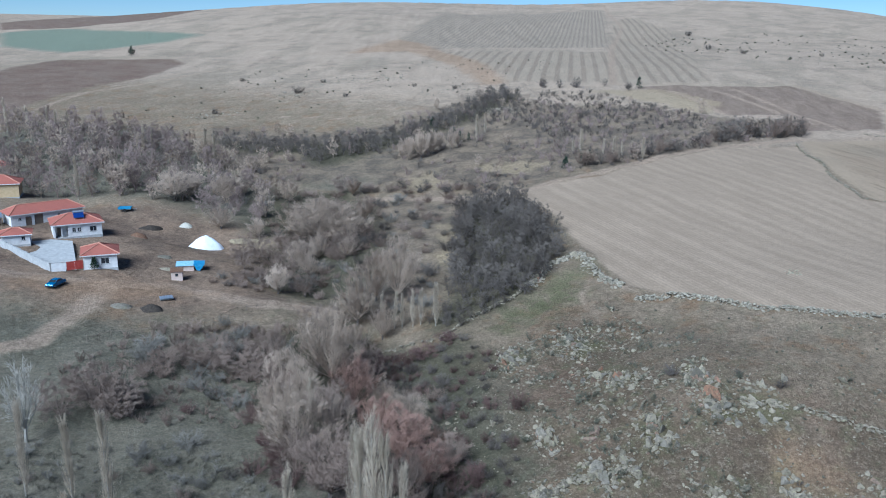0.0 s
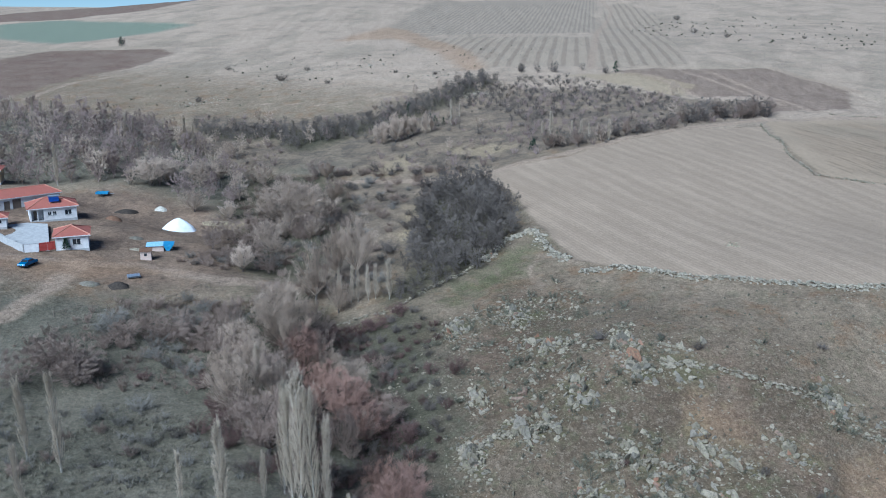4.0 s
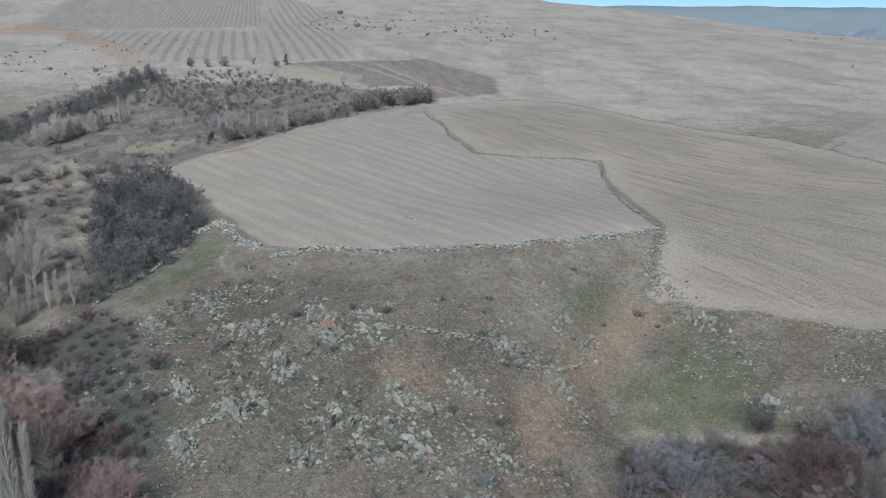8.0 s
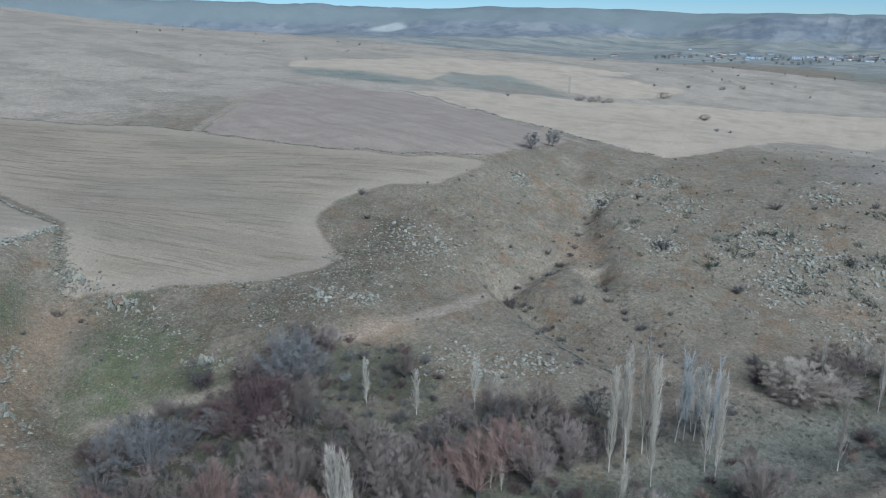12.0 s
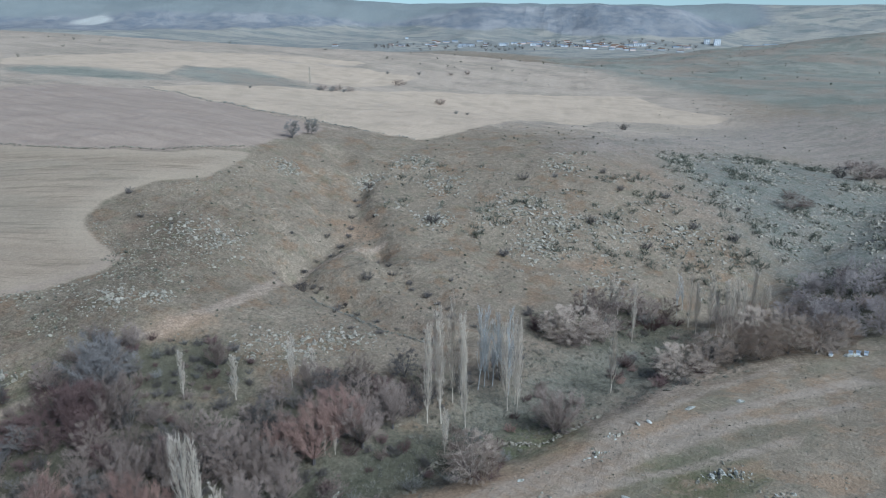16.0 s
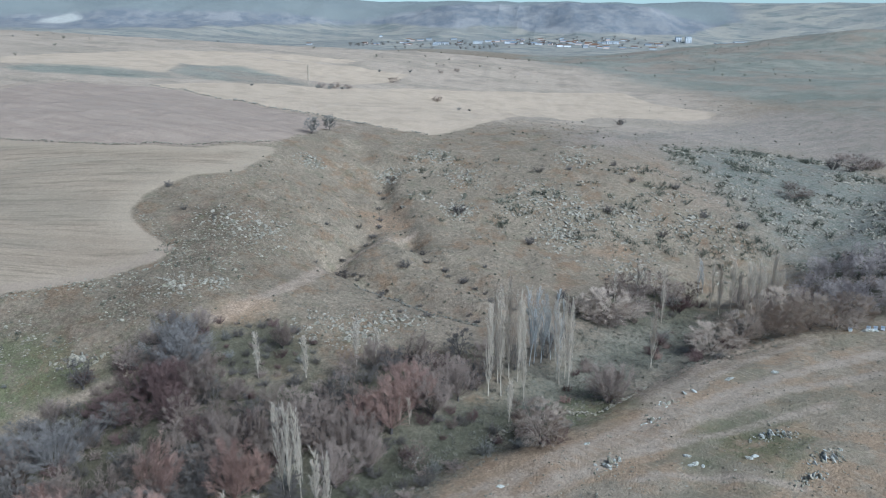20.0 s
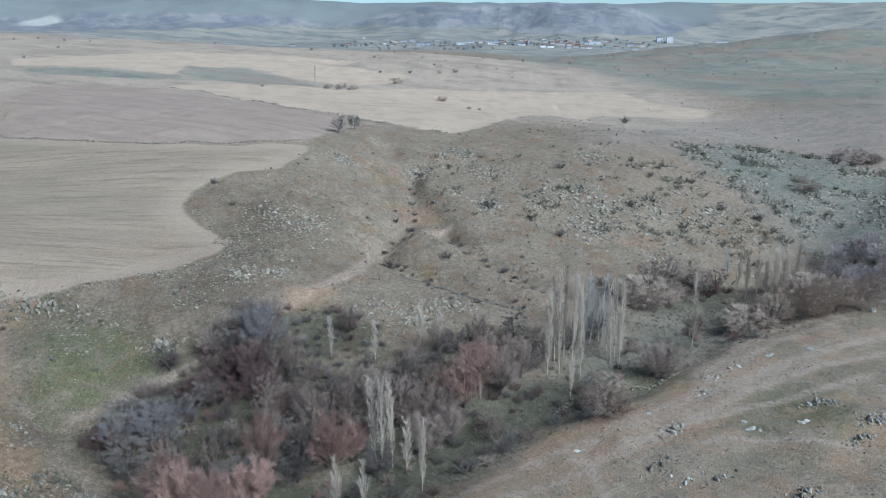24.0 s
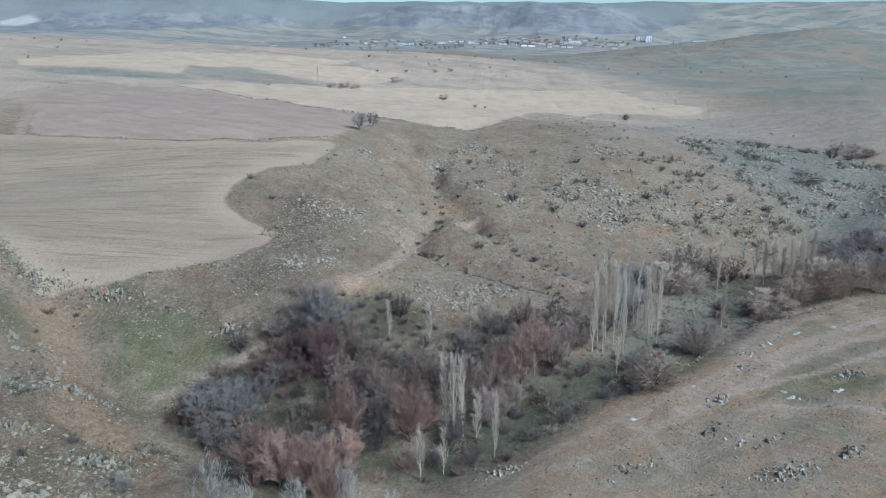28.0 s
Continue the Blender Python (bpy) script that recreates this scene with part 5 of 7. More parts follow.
for k, (x, y, h, w) in enumerate(VALLEY_BUSHES):
    (LOW_MAUVE if h > 3.4 else (SHRUB_GREY, SHRUB_MAUVE)[k % 2]).fit(x, y, h, w, rng, "broad bare bush with a dense dome of twigs")
CRIMSON_BUSHES = ((-21.4, 100.5, 3.6, 7), (-18.9, 93.5, 4, 6), (0, 114.7, 2.8, 3.4), (4.1, 98.9, 3.6, 4), (-8.1, 134.2, 3.5, 8), (-11.9, 132.9, 3.6, 7), (-3.4, 135.3, 3, 6), (0.5, 138.9, 2.4, 5), (-36.8, 111.2, 1.9, 3.5), (-27, 110, 3.4, 4.3), (-4.6, 107.4, 3.2, 5.7), (1.8, 97.6, 3.6, 4.6), (-8.1, 95.8, 3.6, 6), (-24, 96, 3, 5), (-13, 87, 3, 6), (-1, 90, 3, 5))
for x, y, h, w in CRIMSON_BUSHES:
    SHRUB_RED.fit(x, y, h, w, rng)
STREAM_THICKET = ((-12, 140), (-4, 136), (2, 120), (2, 106), (6, 92), (-2, 84), (-14, 84), (-24, 96), (-16, 108), (-11, 122), (-18, 140))
for k, (x, y) in enumerate(spots_in(STREAM_THICKET, 60, 2.4, rng)):
    (SHRUB_RED, SHRUB_DARK, SHRUB_MAUVE, SHRUB_DARK)[k % 4].put(x, y, rng.uniform(1.3, 3.0), rng, 1.4)
HEDGE_SCRUB = ((-49.9, 164.1), (-39.4, 162.3), (-29.3, 167.8), (-23.1, 173.5), (-16, 175.5), (-28.6, 185.9), (-34.6, 183.6), (-43.3, 173.6))
for k, (x, y) in enumerate(spots_in(HEDGE_SCRUB, 70, 2.4, rng)):
    (SHRUB_MAUVE, SHRUB_GREY, SHRUB_MAUVE, SHRUB_DARK)[k % 4].put(x, y, rng.uniform(1.2, 2.8), rng, 1.4)
WILLOW_FOOT = ((-45.1, 209.8), (-22.3, 212), (-14, 190), (-24.5, 184.2), (-36.1, 192), (-42.9, 199.4))
for k, (x, y) in enumerate(spots_in(WILLOW_FOOT, 46, 2.8, rng)):
    (SHRUB_MAUVE, SHRUB_DARK, SHRUB_MAUVE)[k % 3].put(x, y, rng.uniform(2.0, 4.2), rng, 1.3)
SCRUB_BELT = ((-47, 137.8), (-39.2, 144.5), (-28.9, 138.5), (-23.8, 126.4), (-31.4, 122), (-40.9, 122), (-47, 119.4), (-49.9, 130.2))
for k, (x, y) in enumerate(spots_in(SCRUB_BELT, 46, 2.6, rng)):
    (SHRUB_GREY, SHRUB_MAUVE, SHRUB_MAUVE)[k % 3].put(x, y, rng.uniform(1.6, 3.4), rng, 1.35)
EAST_RUSSETS = ((67.8, 49.8, 11, 7.6), (68.4, 39.9, 11, 7.2), (56.4, 58.3, 9.6, 8.5), (54.5, 56, 9.5, 6.5), (53.5, 51.5, 10, 6.3), (50.5, 48.7, 8.5, 5.4), (87.2, 23.2, 11, 10), (86.4, 27.3, 9, 6.5), (92.4, 21.3, 9.6, 7.5), (71.4, 38, 7.5, 4.8), (58.8, 48.6, 7.6, 7.5))
EAST_MAUVES = ((77.3, 44.6, 8, 7.5), (79.5, 40.3, 8.2, 6.8), (80.8, 32.5, 8.6, 7.5), (81.8, 28.9, 8.2, 6.7), (82.5, 25.8, 7.5, 5), (79.1, 36, 8, 5.8), (92, 17.6, 9, 7), (97.6, 14.4, 8, 6.5), (101.9, 11.8, 6.6, 4.8), (75, 28.6, 7.6, 6.4), (79, 24.8, 7, 5), (80.4, 19.2, 4.8, 5), (88.3, 41.2, 6.6, 5.3), (84, 36, 7, 6), (86, 31.5, 6.5, 5.5), (89.3, 52.1, 9.6, 8.2), (108.4, 45.8, 5.6, 5), (73, 44, 7, 6))
GREY_WILLOWS = ((95.6, 58.6, 10, 10.6), (75.6, 69, 7.6, 9.9), (78.9, 66.4, 6, 7.3), (73.4, 73.7, 6.6, 7.3), (99, 60, 8, 6))
for x, y, h, w in EAST_RUSSETS:
    RUSSET_TREE.fit(x, y, h, w, rng)
for k, (x, y, h, w) in enumerate(EAST_MAUVES):
    (MAUVE_TREE, MAUVE_TREE, LOW_MAUVE)[k % 3].fit(x, y, h, w, rng)
for x, y, h, w in GREY_WILLOWS:
    GREY_TREE.fit(x, y, h, w, rng)
THICKET_BUSHES = ((86.4, 57.3, 8.5, 7.3), (88.6, 60.9, 6.5, 5.6), (85.5, 55.2, 6, 7.2), (86.1, 66.2, 3.4, 6.6), (83.8, 60.7, 4.2, 7.3), (81.1, 50.1, 4.6, 6.1), (82.3, 66.2, 2.5, 4.6), (72, 76.1, 4, 6.3), (83.5, 43.2, 4.4, 5.2), (90.2, 57, 7, 6.5), (88.5, 56, 7.5, 6), (91, 60, 6.5, 6))
for x, y, h, w in THICKET_BUSHES:
    THICKET.fit(x, y, h, w, rng)
DARK_THICKETS = ((72.3, 46.9, 5.4, 6.6), (88.5, 34.2, 4, 4.4), (85.6, 31.8, 4.6, 5.2), (87.8, 28.9, 4.2, 5.2), (70, 33.5, 5, 5.5), (65.6, 44.2, 6, 6.2), (74.9, 57.8, 4.4, 5.2), (74.8, 72, 4, 6.4), (101.8, 12.8, 5, 5.6), (62, 52, 5, 6), (64, 48, 5, 6), (97, 16.5, 4, 5), (105.5, 10.5, 4.5, 5), (110, 6, 4.5, 4.5), (118.5, 0.5, 5, 5), (123, -1, 4, 5))
for x, y, h, w in DARK_THICKETS:
    DARK_TREE.fit(x, y, h, w, rng)
for k, (x, y) in enumerate(spots_in(EAST_WOOD, 46, 3.4, rng, ((97, 38, 5), (98, 28, 3)))):
    (MAUVE_TREE, DARK_TREE, LOW_MAUVE)[k % 3].fit(x, y, rng.uniform(4.2, 6.6), rng.uniform(4.5, 6.5), rng)
for k, (x, y) in enumerate(spots_in(EAST_WOOD, 150, 2.2, rng, ((85, 46, 3), (80, 54, 3), (94, 40, 3.5), (100, 36, 4), (97, 30, 3)))):
    (SHRUB_DARK, SHRUB_MAUVE, SHRUB_RED, SHRUB_DARK, SHRUB_MAUVE)[k % 5].put(x, y, rng.uniform(1.4, 3.4), rng, 1.3)
for k, (x, y) in enumerate(spots_in(EAST_LOW, 30, 2.8, rng)):
    (SHRUB_DARK, SHRUB_MAUVE, SHRUB_RUSSET)[k % 3].put(x, y, rng.uniform(1.6, 3.6), rng, 1.3)
for k, (x, y) in enumerate(spots_in(WOOD_EDGE, 60, 2.0, rng, ((97, 62, 3),))):
    (SHRUB_DARK, SHRUB_RED, SHRUB_MAUVE, SHRUB_GREY)[k % 4].put(x, y, rng.uniform(0.7, 2.0), rng, 1.3)
MAUVE_TREE.fit(103, -9.8, 7.8, 8.5, rng, "dark rounded bare tree standing in the stream meadow")
LOW_MAUVE.fit(102.4, -9.2, 6, 7, rng, "dark rounded bare tree standing in the stream meadow")
MEADOW_WILLOWS = ((86, 1.5, 5.4, 7.2), (139, -11.4, 5.2, 10), (137.9, -7.9, 4.2, 6), (140.9, -16.2, 4.6, 6), (127.6, -29.9, 5, 7.9), (134.6, -40.3, 6.6, 8.3), (130.6, -35.2, 5.6, 7), (133.2, -44.1, 6.2, 7.1), (134.6, -49.1, 6.2, 7.2), (134.5, -53.8, 6.2, 7.3), (140, -45.2, 6.4, 7.6), (137, -58, 5.5, 7))
for x, y, h, w in MEADOW_WILLOWS:
    LOW_WILLOW.fit(x, y, h * 1.4, w * 1.3, rng)
MEADOW_BUSHES = ((76.2, 28.3, 2.6, 4.9), (107, -2.7, 1.5, 2.2), (96.2, 4.8, 2.6, 2.7), (92.8, 11.7, 2.6, 2.7), (121, -26, 2.8, 3.8), (133.2, -20.9, 3, 4), (135.3, -27.2, 2, 3), (82.5, 19.7, 2.6, 3.3), (115, -6.5, 2.4, 3.1), (126.8, -18.9, 2.3, 3.3), (86.5, 0, 2.6, 6), (146.4, -19.1, 3, 8), (152.1, -27.2, 4, 6.4), (128, -33, 2.6, 5), (80, 13.4, 1.7, 4.9))
for k, (x, y, h, w) in enumerate(MEADOW_BUSHES):
    (SHRUB_RED, SHRUB_RED, SHRUB_MAUVE)[k % 3].fit(x, y, h, w, rng)
for x, y, h, w in ((150.8, -17.2, 7.5, 8.8), (156.1, -22.8, 7.5, 7.8), (150.6, -13.6, 5.4, 6.3), (155.4, -26.4, 5.6, 6.5), (160, -31, 5, 6.8), (157, -42, 4.5, 7), (160, -48, 4.5, 7)):
    LOW_MAUVE.fit(x, y, h, w, rng)
for k, (x, y) in enumerate(spots_in(BACK_WOOD, 20, 2.6, rng)):
    (SHRUB_RED, SHRUB_MAUVE, SHRUB_DARK)[k % 3].put(x, y, rng.uniform(1.4, 2.6), rng, 1.3)
for k, (x, y) in enumerate(spots_in(RIGHT_WOOD, 90, 3.2, rng)):
    (ROSY_TREE, SHRUB_MAUVE, ROSY_TREE)[k % 3].put(x, y, rng.uniform(3.5, 5.5) if k % 3 != 1 else rng.uniform(2, 3.2), rng, 1.3)

# far woods behind the village and along the upper stream
far_tree = []
for s in (101, 102, 103):
    a, b = tree_shapes(s, 1.1, 60, 24, 0.4, 1.8)
    (va, fa), (vb, fb) = a.arrays(), b.arrays()
    far_tree.append((np.concatenate([va, vb]), np.concatenate([fa, fb + len(va)])))
far_bush = [shrub_shape(s, 8, 6, 2.6).arrays() for s in (104, 105, 106)]


def wood(name, poly, count, gap, sizes, templates, whole, material, label, seed, clear=((-30, 270, 15), (9, 275, 9), (22, 300, 8))):
    whole = max(v[:, 2].max() for v, _ in templates)
    r = random.Random(seed)
    rows = [(x, y, 0.0, r.uniform(0, 6.28), 0, r.uniform(*sizes) / whole, r.uniform(0.8, 1.15), r.randrange(len(templates))) for x, y in spots_in(poly, count, gap, r, clear)]
    return joined(name, templates, rows, material, label, "woodland")


wood("pale_village_trees", VILLAGE_WOOD, 60, 7, (6, 10), far_tree, 7.0, TWIG_TAN, "pale bare trees crowded behind the village", 7)
wood("village_wood", VILLAGE_WOOD, 190, 4.0, (5, 9.5), far_tree, 7.0, TWIG_FAR, "bare mauve-grey trees crowded behind the village", 1)
wood("village_undergrowth", VILLAGE_WOOD, 170, 3.5, (1.5, 3.5), far_bush, 2.4, TWIG_GREY, "dark undergrowth among the village trees", 2)
wood("upper_thicket", UPPER_THICKET, 230, 2.4, (3.0, 6.0), far_tree, 7.0, TWIG_DARK, "dense dark thicket along the upper stream", 3)
wood("upper_scrub", BELT, 240, 3.4, (1.0, 3.0), far_bush, 2.4, TWIG_DARK, "dark scrub along the upper stream", 4)
wood("mauve_upper_scrub", BELT, 260, 3.2, (1.2, 3.6), far_bush, 2.4, TWIG_FAR, "mauve-grey scrub along the upper stream", 6)
wood("pale_upper_trees", BELT, 50, 6.0, (3.0, 6.5), far_tree, 7.0, TWIG_TAN, "pale bare trees along the upper stream", 8)

# greenish thorn scrub between the rocks of the slopes
SCRUB = Mat("green_scrub", rough=0.9, spec=0.1)
SCRUB = SCRUB.done(SCRUB.mix(SCRUB.island(), (0.085, 0.085, 0.06), (0.16, 0.15, 0.105)))
scrub_bush = [shrub_shape(s, 9, 6, 1.7, 1.3).arrays() for s in (111, 112, 113)]
for name, poly, count, sizes in (("hillside_scrub", ROCKY[1], 800, (0.6, 2.4)), ("right_slope_scrub", COOL_SLOPE, 300, (0.6, 2.2)), ("knoll_scrub", ROCKY[0], 420, (0.5, 1.7)), ("terrace_scrub", ROCKY[2], 130, (0.35, 1.0))):
    rows = [(x, y, 0.0, rng.uniform(0, 6.28), 0.0, (sizes[0] + (sizes[1] - sizes[0]) * rng.random() ** 2) / 2.4, rng.uniform(0.6, 0.9), rng.randrange(3)) for x, y in clumped(spots_in(poly, count * 4, 0.0, rng), 0.1)[:count]]
    joined(name, scrub_bush, rows, SCRUB, "dark greenish thorn scrub between the rocks", "scrub")

# ---- single trees and bushes on the slopes ----
for x, y, h, w in ((248, -75.5, 3.4, 8), (240.4, -77.8, 3, 7), (311.8, -117.8, 4, 9), (318.2, -113.7, 3.6, 8), (300.5, -118.9, 3.6, 9), (306, -122, 3.6, 8)):
    LOW_MAUVE.fit(x, y, h, w, rng, "wide low thicket of bare mauve-grey twigs")
SLOPE_BUSHES = ((32.2, 112.9, 2.7), (40.8, 110.1, 1.5), (45.3, 106.5, 2.5), (92.7, 107, 2.5), (42.9, 92.4, 1.3), (63.9, 108.8, 1.9), (84.2, 116, 1.5), (75.7, 100.6, 1.3), (54.2, 83.9, 1.6), (84.2, 104.8, 1.4), (94, 102.8, 1.6), (48.8, 87.4, 2.1), (168.6, 91.9, 3.1), (157.7, 83.6, 2.7), (155.8, 75.6, 1.6), (170.5, 53.5, 1.6), (178.5, 47.5, 2.5), (192.3, 39, 2.0), (152.4, 51.8, 1.7), (150.6, 45, 4.9), (155, 31.9, 4.6), (143.6, 35.9, 3.0), (129.3, 23.6, 1.9), (158.2, 14.5, 1.7), (224, 3.2, 4.2), (227.1, -5.6, 2.6), (225.9, -56.3, 2.7), (235.8, -19.5, 3.4))
HILL_BUSHES = ((190.1, 23.5, 5.7), (368.8, -32.4, 6.7), (213.2, 45.3, 2.9), (138.2, 34.5, 1.6), (129.2, 28.9, 1.5), (210.5, -42.6, 4.1), (194.3, -29.4, 4.4), (178.2, 4.9, 4.0), (200.9, -15.5, 4.5), (292.6, -102.2, 8.7), (206.6, -52.3, 4.7), (225.1, -36.6, 4.0), (224.1, -23.9, 3.3), (-205.6, 558, 8.1), (-68.6, 387, 7), (77.7, 373.8, 4.7), (40.6, 377.9, 5.7), (54.8, 373.2, 5.2), (-61.3, 415.7, 4.6), (-16, 389.3, 3.8), (-97.6, 353.1, 5.1), (-105.2, 435.2, 4.3), (176, 590.9, 8.4), (184.5, 544.4, 6.2), (230, 535.2, 4.7), (198.8, 727.3, 9.2), (2.6, 378.9, 3.7), (-45.7, 375.1, 4.2))
GREY_BUSHES = ((0.1, 115.6, 3.4), (48.3, 74.4, 4.5), (87.5, 90.7, 1.5), (87.4, 83.2, 1.5), (237, -73.5, 9.3), (290, -108, 8), (297, -114, 8), (303, -121, 7), (107, 65, 6.0), (422, 122.3, 4.5), (428, 117, 5), (434, 112, 4), (347.3, 39.3, 3), (352, 35, 2.5), (388.2, 146.8, 2.9), (434.3, 59.6, 7.3), (94.7, 0.9, 5.8), (153.9, -26.1, 4.8), (604.2, 66, 5.9), (501.2, 95.7, 8.5), (561.3, 115.4, 4.0), (575.4, 96.3, 4.8), (588.4, 76.2, 5.7), (99.8, 60.6, 9.2), (91.5, 3.4, 5.7), (80, 15.9, 4.4), (135.8, -11.4, 7.4))
RED_BUSHES = ((10.3, 112.9, 5.5), (31.5, 88.5, 2.0), (4.2, 98.5, 3.0), (-3.4, 123.3, 3.6), (89.9, 2.8, 3.2), (132.8, -21.1, 4.3), (87.8, 64.4, 5.5), (127.4, -27.5, 4.2), (-22, 98, 4), (-16, 95, 4.5), (-9, 92, 4), (-3, 96, 4), (0, 103, 4), (-24, 103, 4))
RUSSET_BUSHES = ((3.7, 89.1, 7.4), (-1.4, 108.3, 5.4), (138.8, -54, 6.5), (143.1, -15.3, 5.8), (1.0, 86.5, 6.0))
for x, y, w in SLOPE_BUSHES + HILL_BUSHES:
    SHRUB_DARK.put(x, y, w * 0.62, rng, 1.45 if x < 130 and y < 200 else 1.15, label="rounded dark bush standing alone on the dry slope")
for x, y, w in GREY_BUSHES:
    if w > 5.5:
        LOW_MAUVE.fit(x, y, w * 0.5, w, rng, "wide low thicket of bare mauve-grey twigs")
    else:
        SHRUB_GREY.put(x, y, w * 0.6, rng, 1.15)
for x, y, w in RED_BUSHES:
    SHRUB_RED.put(x, y, w * 0.6, rng, 1.15)
for x, y, w in RUSSET_BUSHES:
    SHRUB_RUSSET.put(x, y, w * 0.62, rng, 1.1)
for x, y, h in ((235.4, 74.4, 6.2), (244.9, 71.1, 5.6)):
    LONE_TREE.fit(x, y, h, h * 0.82, rng)
for x, y, h in ((41.3, 60.1, 14), (42.5, 56.7, 10), (46.8, 51.5, 8.3), (47.7, 45.3, 10), (47.6, 39.6, 6.4), (-54.2, 99.6, 13)):
    WHITE_TREE.put(x, y, h, rng, 0.9)
for x, y, h, w in ((-76.4, 231, 10.4, 13), (-73, 236, 8.8, 8.5), (-63.1, 235.6, 8.8, 11), (-57.8, 209.9, 7.4, 8), (-60.4, 243.6, 6.6, 7), (-79, 272.6, 10, 7), (-94.7, 237.3, 9, 9), (-91.8, 242.1, 8.1, 8.9), (-63.1, 269.9, 6.9, 8), (-9, 276, 11, 8), (-13, 275, 9.5, 6), (-5.2, 280.8, 9.5, 5)):
    WILLOW.fit(x, y, h, w, rng, "pale upright bare tree near the village")
for x, y, h in ((33.8, 245.4, 3.1), (42.2, 250.9, 4.4), (39.5, 250, 3.4), (-6.4, 312.6, 3.4), (4.3, 293.2, 3.7), (7, 294, 3), (-202.1, 547.1, 6.8), (82, 371, 5.5)):
    CONIFER.put(x, y, h, rng, 1.0)
SLENDER.put(435, 131, 12, rng, 1.3)
for x, y, h, w in ((428, 122, 3.4, 9), (434, 116, 3.8, 10), (440, 110, 3, 9)):
    LOW_MAUVE.fit(x, y, h, w, rng, "wide low thicket of bare mauve-grey twigs")
# upper stream: a hedge along the field's edge, a row of round trees on the rise, low scrub on its flank, pale trees and straw
def beside(line, count, spread, r):
    n = len(line) - 1
    for k in range(count):
        f = n * (k + r.random()) / count
        i = min(int(f), n - 1)
        (ax, ay), (bx, by) = line[i], line[i + 1]
        yield ax + (bx - ax) * (f - i) + r.uniform(-spread, spread), ay + (by - ay) * (f - i) + r.uniform(-spread, spread)


HEDGE = ((119, 283), (110, 281), (97, 278), (82, 269), (66, 258), (50, 249), (40, 247))
for k, (x, y) in enumerate(beside(HEDGE, 40, 2.6, rng)):
    (MAUVE_TREE, DARK_TREE, SHRUB_DARK)[k % 3].put(x, y, (rng.uniform(6, 8.5) if k < 18 else rng.uniform(4, 6)) * (0.6 if k % 3 == 2 else 1), rng, 1.25)
RISE = ((8, 350), (12, 356), (17, 361), (23, 369), (41, 375), (48, 373), (55, 371), (68, 376), (77, 369))
for x, y in RISE:
    DARK_TREE.put(x, y, rng.uniform(3.5, 5.5), rng, 1.2, label="small round dark tree on the crest of the rise")
FLANK = ((12, 316), (20, 345), (36, 362), (60, 362), (80, 340), (92, 322), (90, 296), (61, 290), (30, 288))
wood("flank_scrub", FLANK, 240, 2.0, (1.2, 2.8), far_bush, 2.4, TWIG_DARK, "blue-grey scrub over the flank of the rise", 9)
for x, y in ((-16, 281), (-13, 281), (-10, 288), (-6, 280), (-3, 282), (1, 283), (3, 286), (-9, 283)):
    WILLOW.put(x, y, rng.uniform(7, 9.5), rng, 0.6, label="pale upright bare tree by the upper stream")
for x, y in ((39, 263), (42, 267), (48, 261), (50, 256), (53, 257), (55, 253), (58, 251), (13, 302), (10, 294)):
    POPLAR.put(x, y, rng.uniform(5, 8), rng, 1.3)
UPPER_EDGE = ((-30, 250), (-13, 245), (5, 239), (14, 234))
for k, (x, y) in enumerate(beside(UPPER_EDGE, 26, 3.0, rng)):
    (SHRUB_DARK, SHRUB_MAUVE)[k % 2].put(x, y, rng.uniform(1.8, 3.2), rng, 1.5)
# scrub in the western valley and along the wood's edge
LOW_VALLEY = ((-90, 100), (-52, 99), (-34, 102), (-22.5, 97), (-14, 82), (-10, 60), (-70, 55), (-95, 80))
for k, (x, y) in enumerate(spots_in(LOW_VALLEY, 60, 3.0, rng)):
    (SHRUB_GREY, SHRUB_DARK, SHRUB_GREY, SHRUB_MAUVE)[k % 4].put(x, y, rng.uniform(1.0, 2.6), rng, 1.3)
STREAM_EDGE = ((-12, 95), (6, 98), (8, 84), (14, 70), (0, 60), (-10, 75))
for k, (x, y) in enumerate(spots_in(STREAM_EDGE, 50, 2.2, rng)):
    (SHRUB_RED, SHRUB_MAUVE, SHRUB_DARK)[k % 3].put(x, y, rng.uniform(1.5, 3.2), rng, 1.2)
SLOPE_FOOT = ((-8, 138), (3, 140), (10, 130), (6, 118), (10, 104), (9, 90), (3, 96), (1, 112), (-6, 122))
for k, (x, y) in enumerate(spots_in(SLOPE_FOOT, 60, 1.8, rng)):
    (SHRUB_RED, SHRUB_DARK)[k % 2].put(x, y, rng.uniform(1.0, 2.0), rng, 1.2)
WOOD_EDGE = ((56, 36), (62, 27), (72, 17), (84, 5), (94, -5), (101, 4), (98, 14), (84, 26), (72, 38), (62, 40))
for k, (x, y) in enumerate(spots_in(WOOD_EDGE, 46, 2.0, rng)):
    (SHRUB_RED, SHRUB_MAUVE, SHRUB_DARK, SHRUB_GREY, SHRUB_DARK)[k % 5].put(x, y, rng.uniform(1.0, 2.8), rng, 1.3)
STREAM_MEADOW = ((76, 24), (98, 12), (116, 6), (140, -10), (154, -38), (128, -40), (108, -12), (92, 1))
for k, (x, y) in enumerate(spots_in(STREAM_MEADOW, 20, 2.6, rng)):
    (SHRUB_RED, SHRUB_DARK, SHRUB_GREY, SHRUB_MAUVE, SHRUB_RUSSET)[k % 5].put(x, y, rng.uniform(0.7, 2.0), rng, 1.4)


